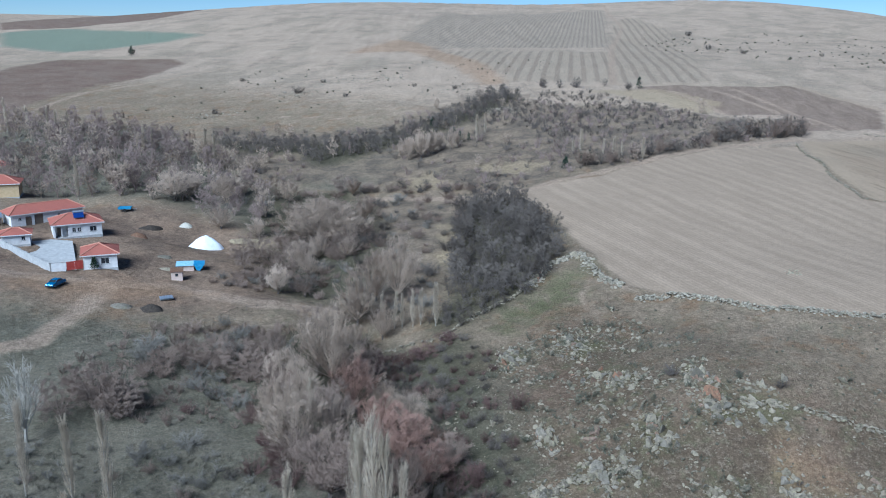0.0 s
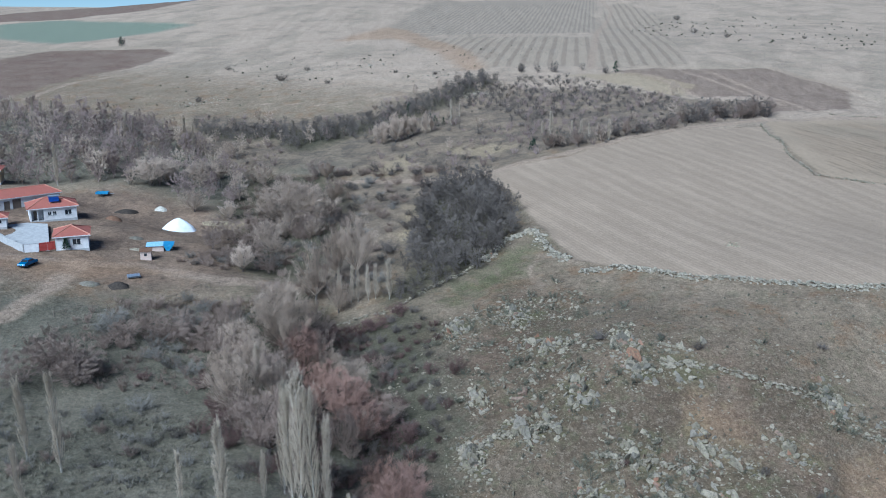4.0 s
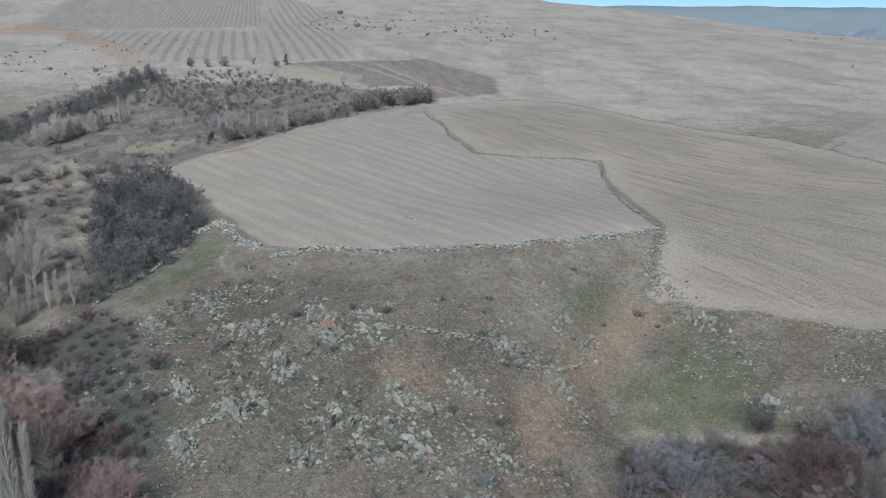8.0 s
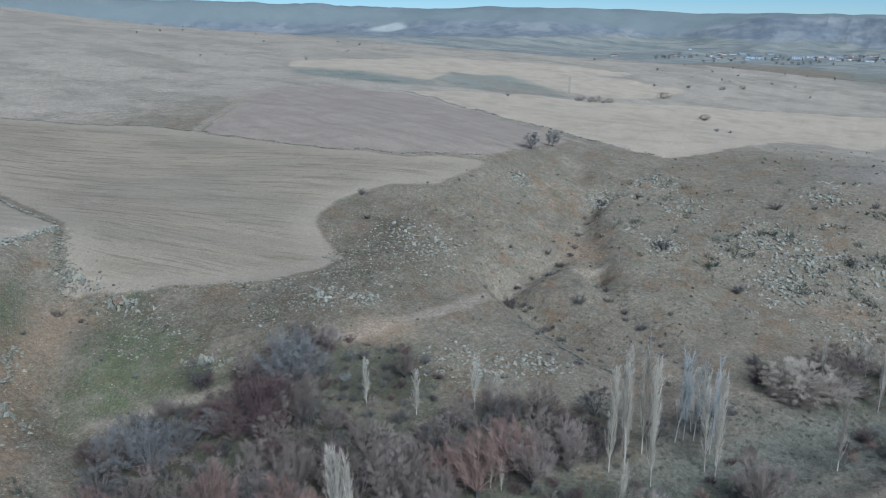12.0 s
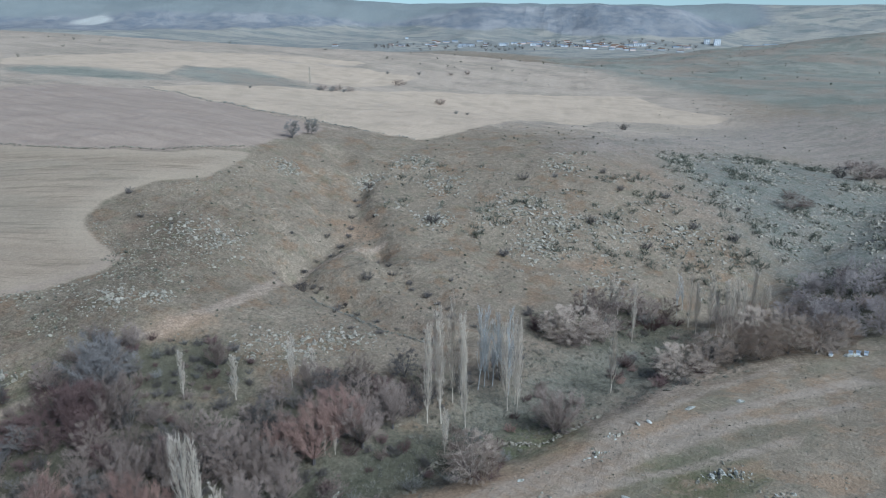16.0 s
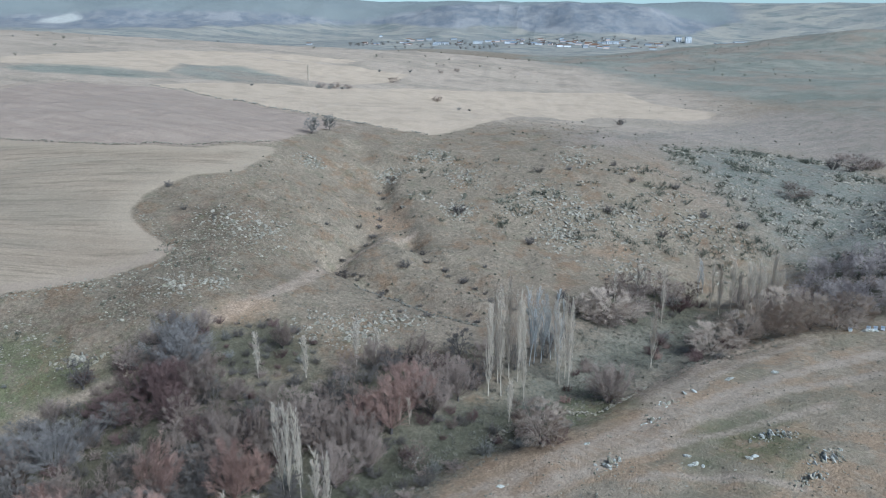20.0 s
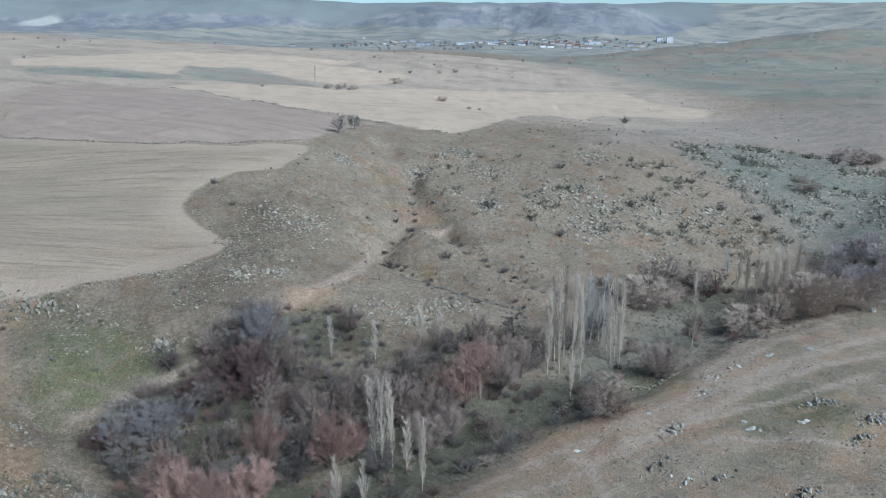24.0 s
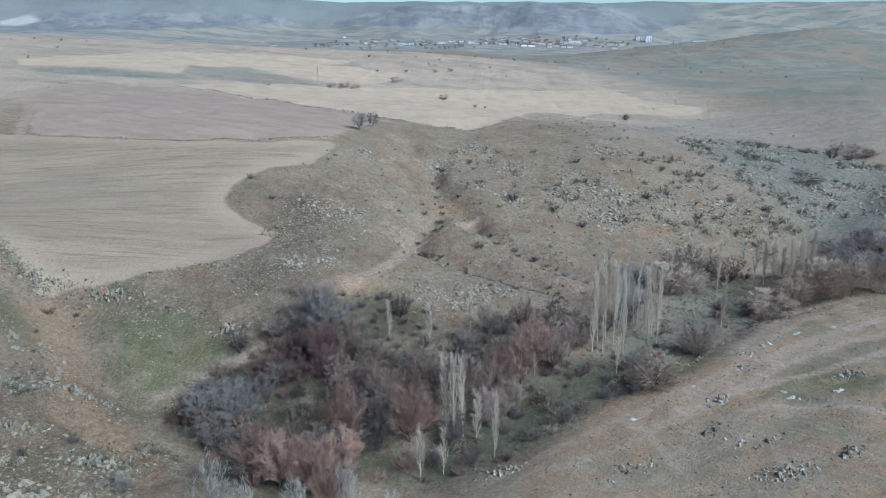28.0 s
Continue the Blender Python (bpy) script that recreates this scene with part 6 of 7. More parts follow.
for line in (GULLIES[0][2], GULLIES[2][2], GULLIES[3][2]):
    for x, y in beside(line, 13, 1.6, rng):
        SHRUB_DARK.put(x, y, rng.uniform(0.6, 1.5), rng, 1.5, label="small dark bush in the bed of a ravine")
wood("meadow_scrub", LOW_VALLEY, 420, 1.3, (0.6, 1.7), far_bush, 2.4, TWIG_GREY, "thin grey scrub growing through the meadow", 51)
wood("valley_scrub", ((-60, 118), (-52, 140), (-28, 146), (-20, 128), (-24, 108), (-44, 106)), 200, 1.6, (0.8, 2.2), far_bush, 2.4, TWIG_MAUVE, "mauve-grey scrub over the valley floor", 52)

# tussocks of dead grass
def tussock(seed):
    r, s = random.Random(seed), Shape()
    for k in range(16):
        s.spike(Vector((r.uniform(-0.25, 0.25), r.uniform(-0.25, 0.25), -0.05)), Vector((r.uniform(-0.8, 0.8), r.uniform(-0.8, 0.8), 1)), r.uniform(0.25, 0.55), 0.03)
    return s.arrays()


GRASS = Mat("dead_grass", rough=0.9, spec=0.1)
GRASS = GRASS.done(GRASS.mix(GRASS.island(), (0.12, 0.11, 0.08), (0.255, 0.22, 0.165)))
tufts = [tussock(s) for s in (1, 2, 3)]
for name, poly, count, sizes in (("meadow_tussocks", LOW_VALLEY, 1900, (0.5, 1.6)), ("stream_tussocks", ((60, 33), (78, 22), (98, 12), (116, 8), (142, -8), (158, -38), (128, -42), (108, -14), (90, 0), (74, 14)), 2200, (0.4, 1.3)), ("bank_tussocks", ((46, 30), (68, 20), (105, -17), (130, -42), (130, -80), (60, -60), (30, -20)), 700, (0.3, 0.7)), ("slope_tussocks", ((100, 60), (145, 45), (170, 70), (230, 50), (240, 0), (170, 0), (120, 20)), 1800, (0.4, 1.0))):
    rows = [(x, y, 0.0, rng.uniform(0, 6.28), 0.0, rng.uniform(*sizes), 1.0, rng.randrange(3)) for x, y in spots_in(poly, count, 0.0, rng)]
    joined(name, tufts, rows, GRASS, "tussocks of dry dead grass", "grass")

# low thorn cushions dotted over every dry slope
CUSHION = Mat("thorn_cushion", rough=0.9, spec=0.1)
CUSHION = CUSHION.done(CUSHION.mix(CUSHION.island(), (0.085, 0.08, 0.056), (0.18, 0.16, 0.115)))


def cushion(seed):
    r, s = random.Random(seed), Shape()
    for k in range(26):
        a, e = r.uniform(0, 6.28), r.uniform(0.1, 1.4)
        d = Vector((math.cos(a) * math.cos(e), math.sin(a) * math.cos(e), math.sin(e)))
        s.spike(d * 0.1, d, r.uniform(0.6, 1.0), 0.2)
    return s.arrays()


cushions = [cushion(s) for s in (1, 2, 3)]
for name, poly, count, sizes in (("slope_cushions", ((100, 64), (145, 52), (170, 90), (206, 76), (240, 60), (330, 0), (330, -120), (170, -80), (160, 0), (120, 20)), 1100, (0.12, 0.6)), ("knoll_cushions", ((0, 90), (8, 130), (34, 142), (70, 125), (110, 120), (98, 80), (60, 70)), 900, (0.12, 0.45)), ("bank_cushions", ((46, 30), (105, -20), (130, -45), (140, -90), (60, -60), (30, -10)), 200, (0.1, 0.3)), ("plateau_stubs", ((240, 60), (330, 0), (560, -60), (600, -200), (330, -130)), 220, (0.2, 0.8)), ("north_cushions", ((-140, 340), (-120, 480), (60, 480), (30, 380), (-20, 340)), 220, (0.3, 1.1)), ("far_cushions", ((130, 560), (150, 720), (330, 760), (330, 480), (220, 430)), 260, (0.4, 1.6))):
    rows = [(x, y, 0.0, rng.uniform(0, 6.28), 0.0, sizes[0] + (sizes[1] - sizes[0]) * rng.random() ** 2, rng.uniform(0.7, 1.0), rng.randrange(3)) for x, y in spots_in(poly, count, 0.0, rng)]
    joined(name, cushions, rows, CUSHION, "low dark thorn cushions dotted over the slope", "scrub")

# ---- rocks ----
def rock_arrays(seed, subdivisions, squash=0.75):
    bm = bmesh.new()
    bmesh.ops.create_icosphere(bm, subdivisions=subdivisions, radius=1.0)
    r = random.Random(seed)
    cuts = [(Vector((r.uniform(-1, 1), r.uniform(-1, 1), r.uniform(-0.6, 1))).normalized(), r.uniform(0.3, 0.7)) for _ in range(9)]
    long = (r.uniform(1.1, 1.7), r.uniform(0.8, 1.1), squash * r.uniform(0.8, 1.3))
    for v in bm.verts:
        for n, d in cuts:
            k = v.co.dot(n)
            if k > d:
                v.co -= n * (k - d)
        v.co += jitter(r, 0.05)
        v.co = Vector((v.co.x * long[0], v.co.y * long[1], v.co.z * long[2]))
    vs = np.array([tuple(v.co) for v in bm.verts])
    fs = np.array([[v.index for v in f.verts] for f in bm.faces])
    bm.free()
    return vs, fs


BIG_ROCKS = [rock_arrays(s, 2, q) for s, q in ((1, 0.8), (2, 1.1), (3, 0.7), (4, 1.3), (5, 0.6))]
SMALL_ROCKS = [rock_arrays(s, 1, 0.7) for s in (6, 7, 8, 9)]
BIG_MESHES = {}
for stone in (STONE, STONE_WARM, STONE_WHITE, STONE_DARK):
    BIG_MESHES[stone.name] = []
    for v, f in BIG_ROCKS:
        me = build_mesh("boulder", v, f)
        me.materials.append(stone)
        BIG_MESHES[stone.name].append(me)


def boulder(x, y, size, r, stone=STONE, label="weathered grey lichen-covered boulder bedded in the slope", group="boulders of the rocky slope", high=1.0):
    ob = new("boulder", r.choice(BIG_MESHES[stone.name]))
    ob.matrix_basis = pose(x, y, at(x, y) + size * 0.18, r.uniform(-25, 25), r.uniform(-25, 25), r.uniform(0, 360)) @ Matrix.Diagonal((size, size * r.uniform(0.75, 1.1), size * high, 1))
    return tagged(ob, label, "boulder", group)


r = random.Random(17)
loose = []


LIE = -68  # the way the bedrock ridges run


def outcrop(cx, cy, rad, count, label, tall=1.0):
    """A knot of cracked bedrock blocks, all leaning one way, with smaller blocks round it."""
    ob = thing("rock_outcrop", pose(cx, cy, at(cx, cy)), label, "rock outcrop", "rock outcrops of the slopes")
    strike = r.uniform(-30, 30)
    xs = [(r.uniform(0, 6.283), rad * 1.3 * r.random() ** 0.65) for _ in range(min(110, int(count * 6.5)))]
    lie = math.radians(LIE + r.uniform(-20, 20))
    xy = [(cx + 1.35 * d * math.cos(a) * math.cos(lie) - 0.6 * d * math.sin(a) * math.sin(lie), cy + 1.35 * d * math.cos(a) * math.sin(lie) + 0.6 * d * math.sin(a) * math.cos(lie)) for a, d in xs]
    zs = land(np.array([p[0] for p in xy]), np.array([p[1] for p in xy])) - at(cx, cy)
    for (x, y), z, (a, d) in zip(xy, zs, xs):
        core = max(0.0, 1 - d / rad)
        size = (0.13 + 0.44 * r.random() ** 2.0) * (0.75 + 0.75 * core)
        # dark stone among the blocks stands in for the shade of crevices
        me = r.choice(BIG_MESHES[r.choices((STONE, STONE_DARK, STONE_WARM, STONE_WHITE), (60, 34, 6, 0) if tall > 0.9 else (60, 0, 0, 40))[0].name])
        size *= 0.6 + 0.4 * tall
        piece = new("rock", me)
        piece.parent = ob
        piece.matrix_basis = pose(x - cx, y - cy, float(z) + size * (0.1 + 1.1 * core * r.random()), r.uniform(-20, 20), r.uniform(-35, 5), strike + r.uniform(-35, 35)) @ Matrix.Diagonal((size, size * r.uniform(0.6, 0.95), size * r.uniform(1.0, 2.1) * tall, 1))
    for k in range(count * 5):
        a, d = r.uniform(0, 6.283), rad * 2.0 * r.random() ** 0.6
        x, y = cx + d * math.cos(a), cy + d * math.sin(a)
        loose.append((x, y, 0.0, r.uniform(0, 6.28), r.uniform(-0.6, 0.6), 0.07 + 0.3 * r.random() ** 2.2, r.uniform(0.6, 1.1), r.randrange(4)))


for spec in OUTCROPS_WEST + OUTCROPS_MID:
    outcrop(*spec, "cracked grey bedrock outcrop with yellowish lichen")
for spec in OUTCROPS_SOUTH:
    outcrop(*spec, "low lichened rocks breaking through the grassy bank", 0.5)
east = []
for cx, cy, rad, count in OUTCROPS_EAST + OUTCROPS_NORTH:
    for k in range(count * 18):
        a, d = r.uniform(0, 6.283), rad * 1.7 * r.random() ** 0.55
        x, y = cx + d * math.cos(a), cy + 0.8 * d * math.sin(a)
        size = (0.22 + 0.85 * r.random() ** 2.4) * max(0.5, 1.25 - 0.45 * d / rad) * (0.68 if cx < 170 else 0.9)
        east.append((x, y, 0.15 * size, r.uniform(0, 6.28), r.uniform(-0.5, 0.5), size, r.uniform(0.7, 1.2), r.randrange(4)))
for poly, count, sizes in ((ROCKY[0], 5200, (0.06, 0.42)), (ROCKY[2], 3500, (0.08, 0.42))):
    for x, y in clumped(spots_in(poly, count, 0.0, r)):
        size = sizes[0] + (sizes[1] - sizes[0]) * r.random() ** 2.5
        loose.append((x, y, 0.0, r.uniform(0, 6.28), r.uniform(-0.5, 0.5), size, 0.9, r.randrange(4)))
for x, y in clumped(spots_in(ROCKY[1], 11000, 0.0, r)):
    east.append((x, y, 0.0, r.uniform(0, 6.28), r.uniform(-0.5, 0.5), 0.12 + 0.7 * r.random() ** 3, 0.9, r.randrange(4)))
for x, y in clumped(spots_in(COOL_SLOPE, 5200, 0.0, r), -0.02):
    east.append((x, y, 0.05, r.uniform(0, 6.28), r.uniform(-0.5, 0.5), 0.2 + 0.75 * r.random() ** 2.2, r.uniform(0.7, 1.1), r.randrange(4)))
for x, y in clumped(spots_in(ROCKY[0], 1500, 0.0, r), 0.18):
    loose.append((x, y, 0.1, r.uniform(0, 6.28), r.uniform(-0.6, 0.6), 0.2 + 0.5 * r.random() ** 1.8, r.uniform(0.7, 1.2), r.randrange(4)))
SLOPE_MID = ((100, 106), (128, 77), (140, 76), (152, 88), (176, 86), (196, 74), (180, 62), (150, 56), (126, 60), (108, 64), (94, 78), (88, 94))
for x, y in clumped(spots_in(SLOPE_MID, 2600, 0.0, r), -0.1):
    loose.append((x, y, 0.0, r.uniform(0, 6.28), r.uniform(-0.6, 0.6), 0.08 + 0.3 * r.random() ** 2.2, r.uniform(0.6, 1.0), r.randrange(4)))
for poly, count in ((ROCKY[0], 3600), (((60, 70), (75, 100), (60, 125), (100, 122), (98, 80), (80, 66)), 2600)):
    for x, y in spots_in(poly, count, 0.0, r):
        loose.append((x, y, 0.0, r.uniform(0, 6.28), r.uniform(-0.6, 0.6), 0.05 + 0.16 * r.random() ** 2.5, r.uniform(0.6, 1.0), r.randrange(4)))
BANK = ((50, 28), (70, 14), (95, -14), (120, -40), (110, -60), (70, -45), (46, -20))
for x, y in clumped(spots_in(BANK, 1500, 0.0, r), 0.1):
    loose.append((x, y, 0.0, r.uniform(0, 6.28), r.uniform(-0.6, 0.6), 0.07 + 0.26 * r.random() ** 2.5, r.uniform(0.5, 0.9), r.randrange(4)))
EAST_STONE = stone_material("hillside_stone", (0.205, 0.172, 0.124), (0.43, 0.362, 0.272), lichen=(0.3, 0.268, 0.17), by_island=True)
joined("loose_stones", SMALL_ROCKS, loose, STONE_MANY, "loose grey stones strewn over the rocky slope", "stones")
joined("hillside_stones", SMALL_ROCKS, east, EAST_STONE, "lichened grey rocks scattered on the eastern hillside", "stones")

# ---- dry stone walls and field edges ----
def stone_row(name, line, width, high, density, label, material=STONE_MANY, seed=1, size=(0.16, 0.42)):
    r, rows = random.Random(seed), []
    for (ax, ay), (bx, by) in zip(line, line[1:]):
        length = math.hypot(bx - ax, by - ay)
        nx, ny = -(by - ay) / length, (bx - ax) / length
        for k in range(int(length * density)):
            s, o = r.random(), r.gauss(0, 0.4) * width
            wave = 0.5 * math.sin(s * length / 7.0 + ax)
            x, y = ax + s * (bx - ax) + nx * (o + wave), ay + s * (by - ay) + ny * (o + wave)
            g = r.uniform(*size)
            rows.append((x, y, max(0.0, high * (1 - abs(o) / width)) * r.random(), r.uniform(0, 6.28), r.uniform(-0.5, 0.5), g, r.uniform(0.6, 1.0), r.randrange(4)))
    return joined(name, SMALL_ROCKS, rows, material, label, "stone wall")


stone_row("dry_stone_wall", ((34.1, 145.9), (39.6, 145.8), (46.5, 141.3), (55.8, 134.3), (65.2, 128.7), (75.5, 125.5), (87.3, 125), (102.3, 128.3), (112, 129.5)), 1.5, 0.6, 15.0, "tumbled dry stone wall along the lower field edge", STONE_WALL, 1, (0.18, 0.46))
stone_row("dry_stone_wall", ((110, 268), (104, 231), (100.9, 203), (110.1, 198.5), (125.4, 193.6), (132.9, 188.5), (126.4, 175.1), (120, 159.8), (115.5, 144.4), (113, 131)), 0.7, 0.5, 5.0, "low grassy stone wall zigzagging between two fields", STONE_MANY, 2)
stone_row("dry_stone_wall", ((138, 282), (167, 271), (172, 250), (177, 226), (184, 205), (193, 185), (193, 162), (191.7, 136.4), (193.7, 114), (199.4, 95.8), (211.7, 80.1)), 0.6, 0.5, 5.0, "low pale stone wall at the far field edge", STONE_MANY, 3, (0.15, 0.36))
stone_row("dry_stone_wall", ((-13.8, 140.3), (-2, 140.2), (10, 151.5), (17, 159.9)), 0.5, 0.6, 7.0, "dry stone wall along the foot of the wood", seed=4)
stone_row("field_edge_stones", ((112, 128), (106, 122), (102, 116), (98, 111)), 3.0, 0.4, 16.0, "heaped stones cleared to the field corner", seed=5)
stone_row("field_edge_stones", ((100, 107), (106, 98), (114, 89), (123, 81), (131, 75), (139, 75), (146, 83), (152, 91)), 2.2, 0.2, 5.0, "stones cleared to the edge of the grassy field", seed=6, size=(0.12, 0.38))
stone_row("stone_ledge", ((63.3, 93.4), (68.7, 93.4), (74.1, 95.7), (76.4, 98.8), (81.3, 101.7)), 0.5, 0.5, 9.0, "short crumbling stone ledge on the slope", seed=7)
stone_row("stone_row", ((12.3, 92.8), (15.5, 95), (21.7, 95.9), (24, 95.5)), 0.9, 0.5, 12.0, "row of rocks across the slope", seed=8, size=(0.2, 0.6))
stone_row("stone_row", ((28, 90.6), (34.4, 89.2), (40, 87.6)), 0.8, 0.5, 8.0, "row of rocks across the slope", seed=9, size=(0.2, 0.6))
stone_row("stone_row", ((39.3, 103.4), (47.4, 103.1), (54.2, 101.1), (60, 99.4)), 0.8, 0.4, 9.0, "row of rocks across the slope", seed=10, size=(0.15, 0.5))
stone_row("stream_wall", ((88, 9), (92.9, 5.6), (98.7, -1), (98.8, -7.1), (108.5, -15.7)), 0.6, 0.5, 7.0, "broken stone wall beside the stream meadow", seed=11)
stone_row("gully_wall", ((146, 42), (140, 34), (135.5, 29), (132.3, 20.9), (129.9, 13.1)), 0.6, 0.5, 6.0, "line of stones along the gully", STONE_DARK, 12)
stone_row("field_divide", ((344, 178), (299, 119), (274, 75), (261, 41)), 0.8, 0.6, 3.0, "low bank between two stubble fields", STONE_DARK, 13, (0.2, 0.5))
stone_row("wood_edge_stones", ((16, 158), (20, 165), (27, 171), (30, 160), (33, 152)), 1.6, 0.5, 9.0, "pale stones at the corner of the field", STONE_WALL, 14, size=(0.2, 0.7))
rr = random.Random(77)
for x, y in clumped(spots_in(ROCKY[0], 700, 0.6, rr), 0.02)[:210]:
    boulder(x, y, 0.16 + 0.3 * rr.random() ** 1.6, rr, STONE, "loose rounded stone block lying on the knoll", "loose blocks of the knoll", 0.85)
for x, y in clumped(spots_in(ROCKY[2], 300, 0.6, rr), 0.02)[:70]:
    boulder(x, y, 0.16 + 0.28 * rr.random() ** 1.6, rr, STONE, "loose stone block lying below the field", "loose blocks of the terrace", 0.85)
for _ in range(34):
    boulder(64.4 + rr.gauss(0, 0.7), 151.1 + rr.gauss(0, 0.9), rr.uniform(0.15, 0.36), rr, STONE, "small pale stone on a heap cleared from the field", "stones of the field heap", 0.7)
for x, y, s in ((109.6, -29.2, 0.9), (85.6, -5, 0.6), (104.2, -22.8, 0.5), (103.1, -21.1, 0.5), (112.6, -36.9, 0.6), (133.2, -58.4, 0.7), (133.6, -59.7, 0.7), (133.4, -60.7, 0.7), (133, -55.9, 0.6), (73.6, 6.7, 0.5), (81.7, -17.9, 0.5), (79.3, -18.4, 0.65), (80.7, -26, 0.55), (81.3, -26.7, 0.5), (79, -19.6, 0.4)):
    boulder(x, y, s, rr, STONE_WHITE, "pale white boulder lying in the grass", "white boulders", 0.4)
for x, y, s, h in ((20, 103.3, 0.9, 1.5), (19.2, 102.2, 1.0, 1.2), (36.2, 106, 1.1, 1.5), (43, 80.5, 1.0, 0.8)):
    boulder(x, y, s, rr, STONE_WARM, "upright rust-orange rock on the slope", "rust-orange rocks", h)
for x, y, s, h in ((34.6, 111.5, 1.4, 1.2), (33.5, 109.5, 1.2, 1.3), (46.2, 108.3, 1.2, 1.2), (42.5, 82.0, 1.6, 0.7), (40.5, 84.5, 1.4, 0.7), (44.2, 84.8, 1.3, 0.7), (39.3, 81.5, 1.3, 0.8), (63, 99.5, 1.2, 1.0), (61, 98, 1, 1.0), (20.3, 131.2, 1.2, 1.1), (18.1, 162, 1.1, 0.9), (26.8, 171.2, 1.1, 0.9), (118, 70.5, 1.2, 0.8), (120.5, 68.5, 1, 0.8), (96, 76.5, 1, 0.7), (91.5, 75, 1.0, 0.7), (94.5, 73.8, 1.2, 0.8), (96.5, 73, 0.9, 0.7)):
    boulder(x, y, 0.65 * s, rr, STONE, "large cracked grey outcrop rock on the knoll", "outcrop rocks", 0.8 * h)


# ---- village ----
def frame_box(s, x0, z0, x1, z1, y, depth, bar):
    s.box(x0, y, z0, x0 + bar, y + depth, z1)
    s.box(x1 - bar, y, z0, x1, y + depth, z1)
    s.box(x0 + bar, y, z1 - bar, x1 - bar, y + depth, z1)
    s.box(x0 + bar, y, z0, x1 - bar, y + depth, z0 + bar)
    return s


def house(name, x, y, turn, length, depth, high, roof_high, label, wall=PLASTER, windows=(), doors=(), side_windows=(), porch=None, base=0.9, hip=None):
    """A one-storey house with a hipped tile roof; x, y is its front corner, its front runs along turn."""
    c, s = math.cos(math.radians(turn)), math.sin(math.radians(turn))
    corners = [(x + u * c - v * s, y + u * s + v * c) for u in (0, length) for v in (0, depth)]
    z = sum(at(*p) for p in corners) / 4 + 0.2
    ob = thing(name, pose(x, y, z, 0, 0, turn), label, "house", "village houses")
    t = 0.3
    holes = sorted([(a, a + w, z0, z0 + h) for a, w, z0, h in windows] + [(a, a + w, 0.0, h) for a, w, h in doors] + ([(porch[0], porch[0] + porch[1], 0.0, high - 0.35)] if porch else []))
    u = 0.0

    def section(*box):
        part("wall_section", Shape().box(*box), wall, ob)

    for a, b, z0, z1 in holes:
        if a > u:
            section(u, 0, 0, a, t, high)
        if z0 > 0.01:
            section(a, 0, 0, b, t, z0)
        section(a, 0, z1, b, t, high)
        u = b
    section(u, 0, 0, length, t, high)
    v = t
    for a, w, z0, h in sorted(side_windows):
        section(0, v, 0, t, a, high)
        section(0, a, 0, t, a + w, z0)
        section(0, a, z0 + h, t, a + w, high)
        v = a + w
    section(0, v, 0, t, depth, high)
    part("side_wall", Shape().box(length - t, t, 0, length, depth, high), wall, ob)
    part("back_wall", Shape().box(t, depth - t, 0, length - t, depth, high), wall, ob)
    part("foundation", Shape().box(-0.06, -0.06, -2.2, length + 0.06, depth + 0.06, 0.02), CONCRETE, ob, "grey concrete foundation")
    part("ceiling_slab", Shape().box(0, 0, high, length, depth, high + 0.12), PLASTER, ob)
    e, h0, h1 = 0.55, high + 0.1, high + roof_high
    k = hip if hip is not None else depth / 2
    lo = [(-e, -e, h0), (length + e, -e, h0), (length + e, depth + e, h0), (-e, depth + e, h0)]
    ra, rb = (k, depth / 2, h1), (length - k, depth / 2, h1)
    for slope in ((lo[0], lo[1], rb, ra), (lo[2], lo[3], ra, rb)):
        part("roof_slope", Shape().solid(slope, 0.12), ROOF, ob)
    part("roof_slope", Shape().solid((lo[3], lo[0], ra), 0.12), ROOF, ob)
    part("roof_slope", Shape().solid((lo[1], lo[2], rb), 0.12), ROOF, ob)
    ridge = Shape()
    for a, b in ((ra, rb), (lo[0], ra), (lo[3], ra), (lo[1], rb), (lo[2], rb)):
        if (Vector(a) - Vector(b)).length > 0.2:
            ridge.tube((Vector(a) + Vector((0, 0, 0.04)), Vector(b) + Vector((0, 0, 0.04))), (0.11, 0.11), 6)
    part("ridge_tiles", ridge, TILE_RIDGE, ob, "paler clay ridge and hip tiles")
    part("eaves_board", Shape().box(-e, -e - 0.02, h0 - 0.2, length + e, -e + 0.02, h0 - 0.02), PLASTER, ob)
    for a, w, z0, h in windows:
        win = part("window", frame_box(Shape(), a, z0, a + w, z0 + h, 0.1, 0.08, 0.07).box(a + w / 2 - 0.03, 0.1, z0, a + w / 2 + 0.03, 0.17, z0 + h), PLASTER, ob)
        part("pane", Shape().box(a + 0.07, 0.13, z0 + 0.07, a + w / 2 - 0.03, 0.15, z0 + h - 0.07), GLASS, win)
        part("pane", Shape().box(a + w / 2 + 0.03, 0.13, z0 + 0.07, a + w - 0.07, 0.15, z0 + h - 0.07), GLASS, win)
        part("sill", Shape().box(a - 0.1, -0.08, z0 - 0.08, a + w + 0.1, 0.1, z0), CONCRETE, win)
    for a, w, z0, h in side_windows:
        win = part("window", Shape().box(0.1, a, z0, 0.18, a + 0.07, z0 + h).box(0.1, a + w - 0.07, z0, 0.18, a + w, z0 + h), PLASTER, ob)
        part("pane", Shape().box(0.13, a + 0.07, z0, 0.15, a + w - 0.07, z0 + h), GLASS, win)
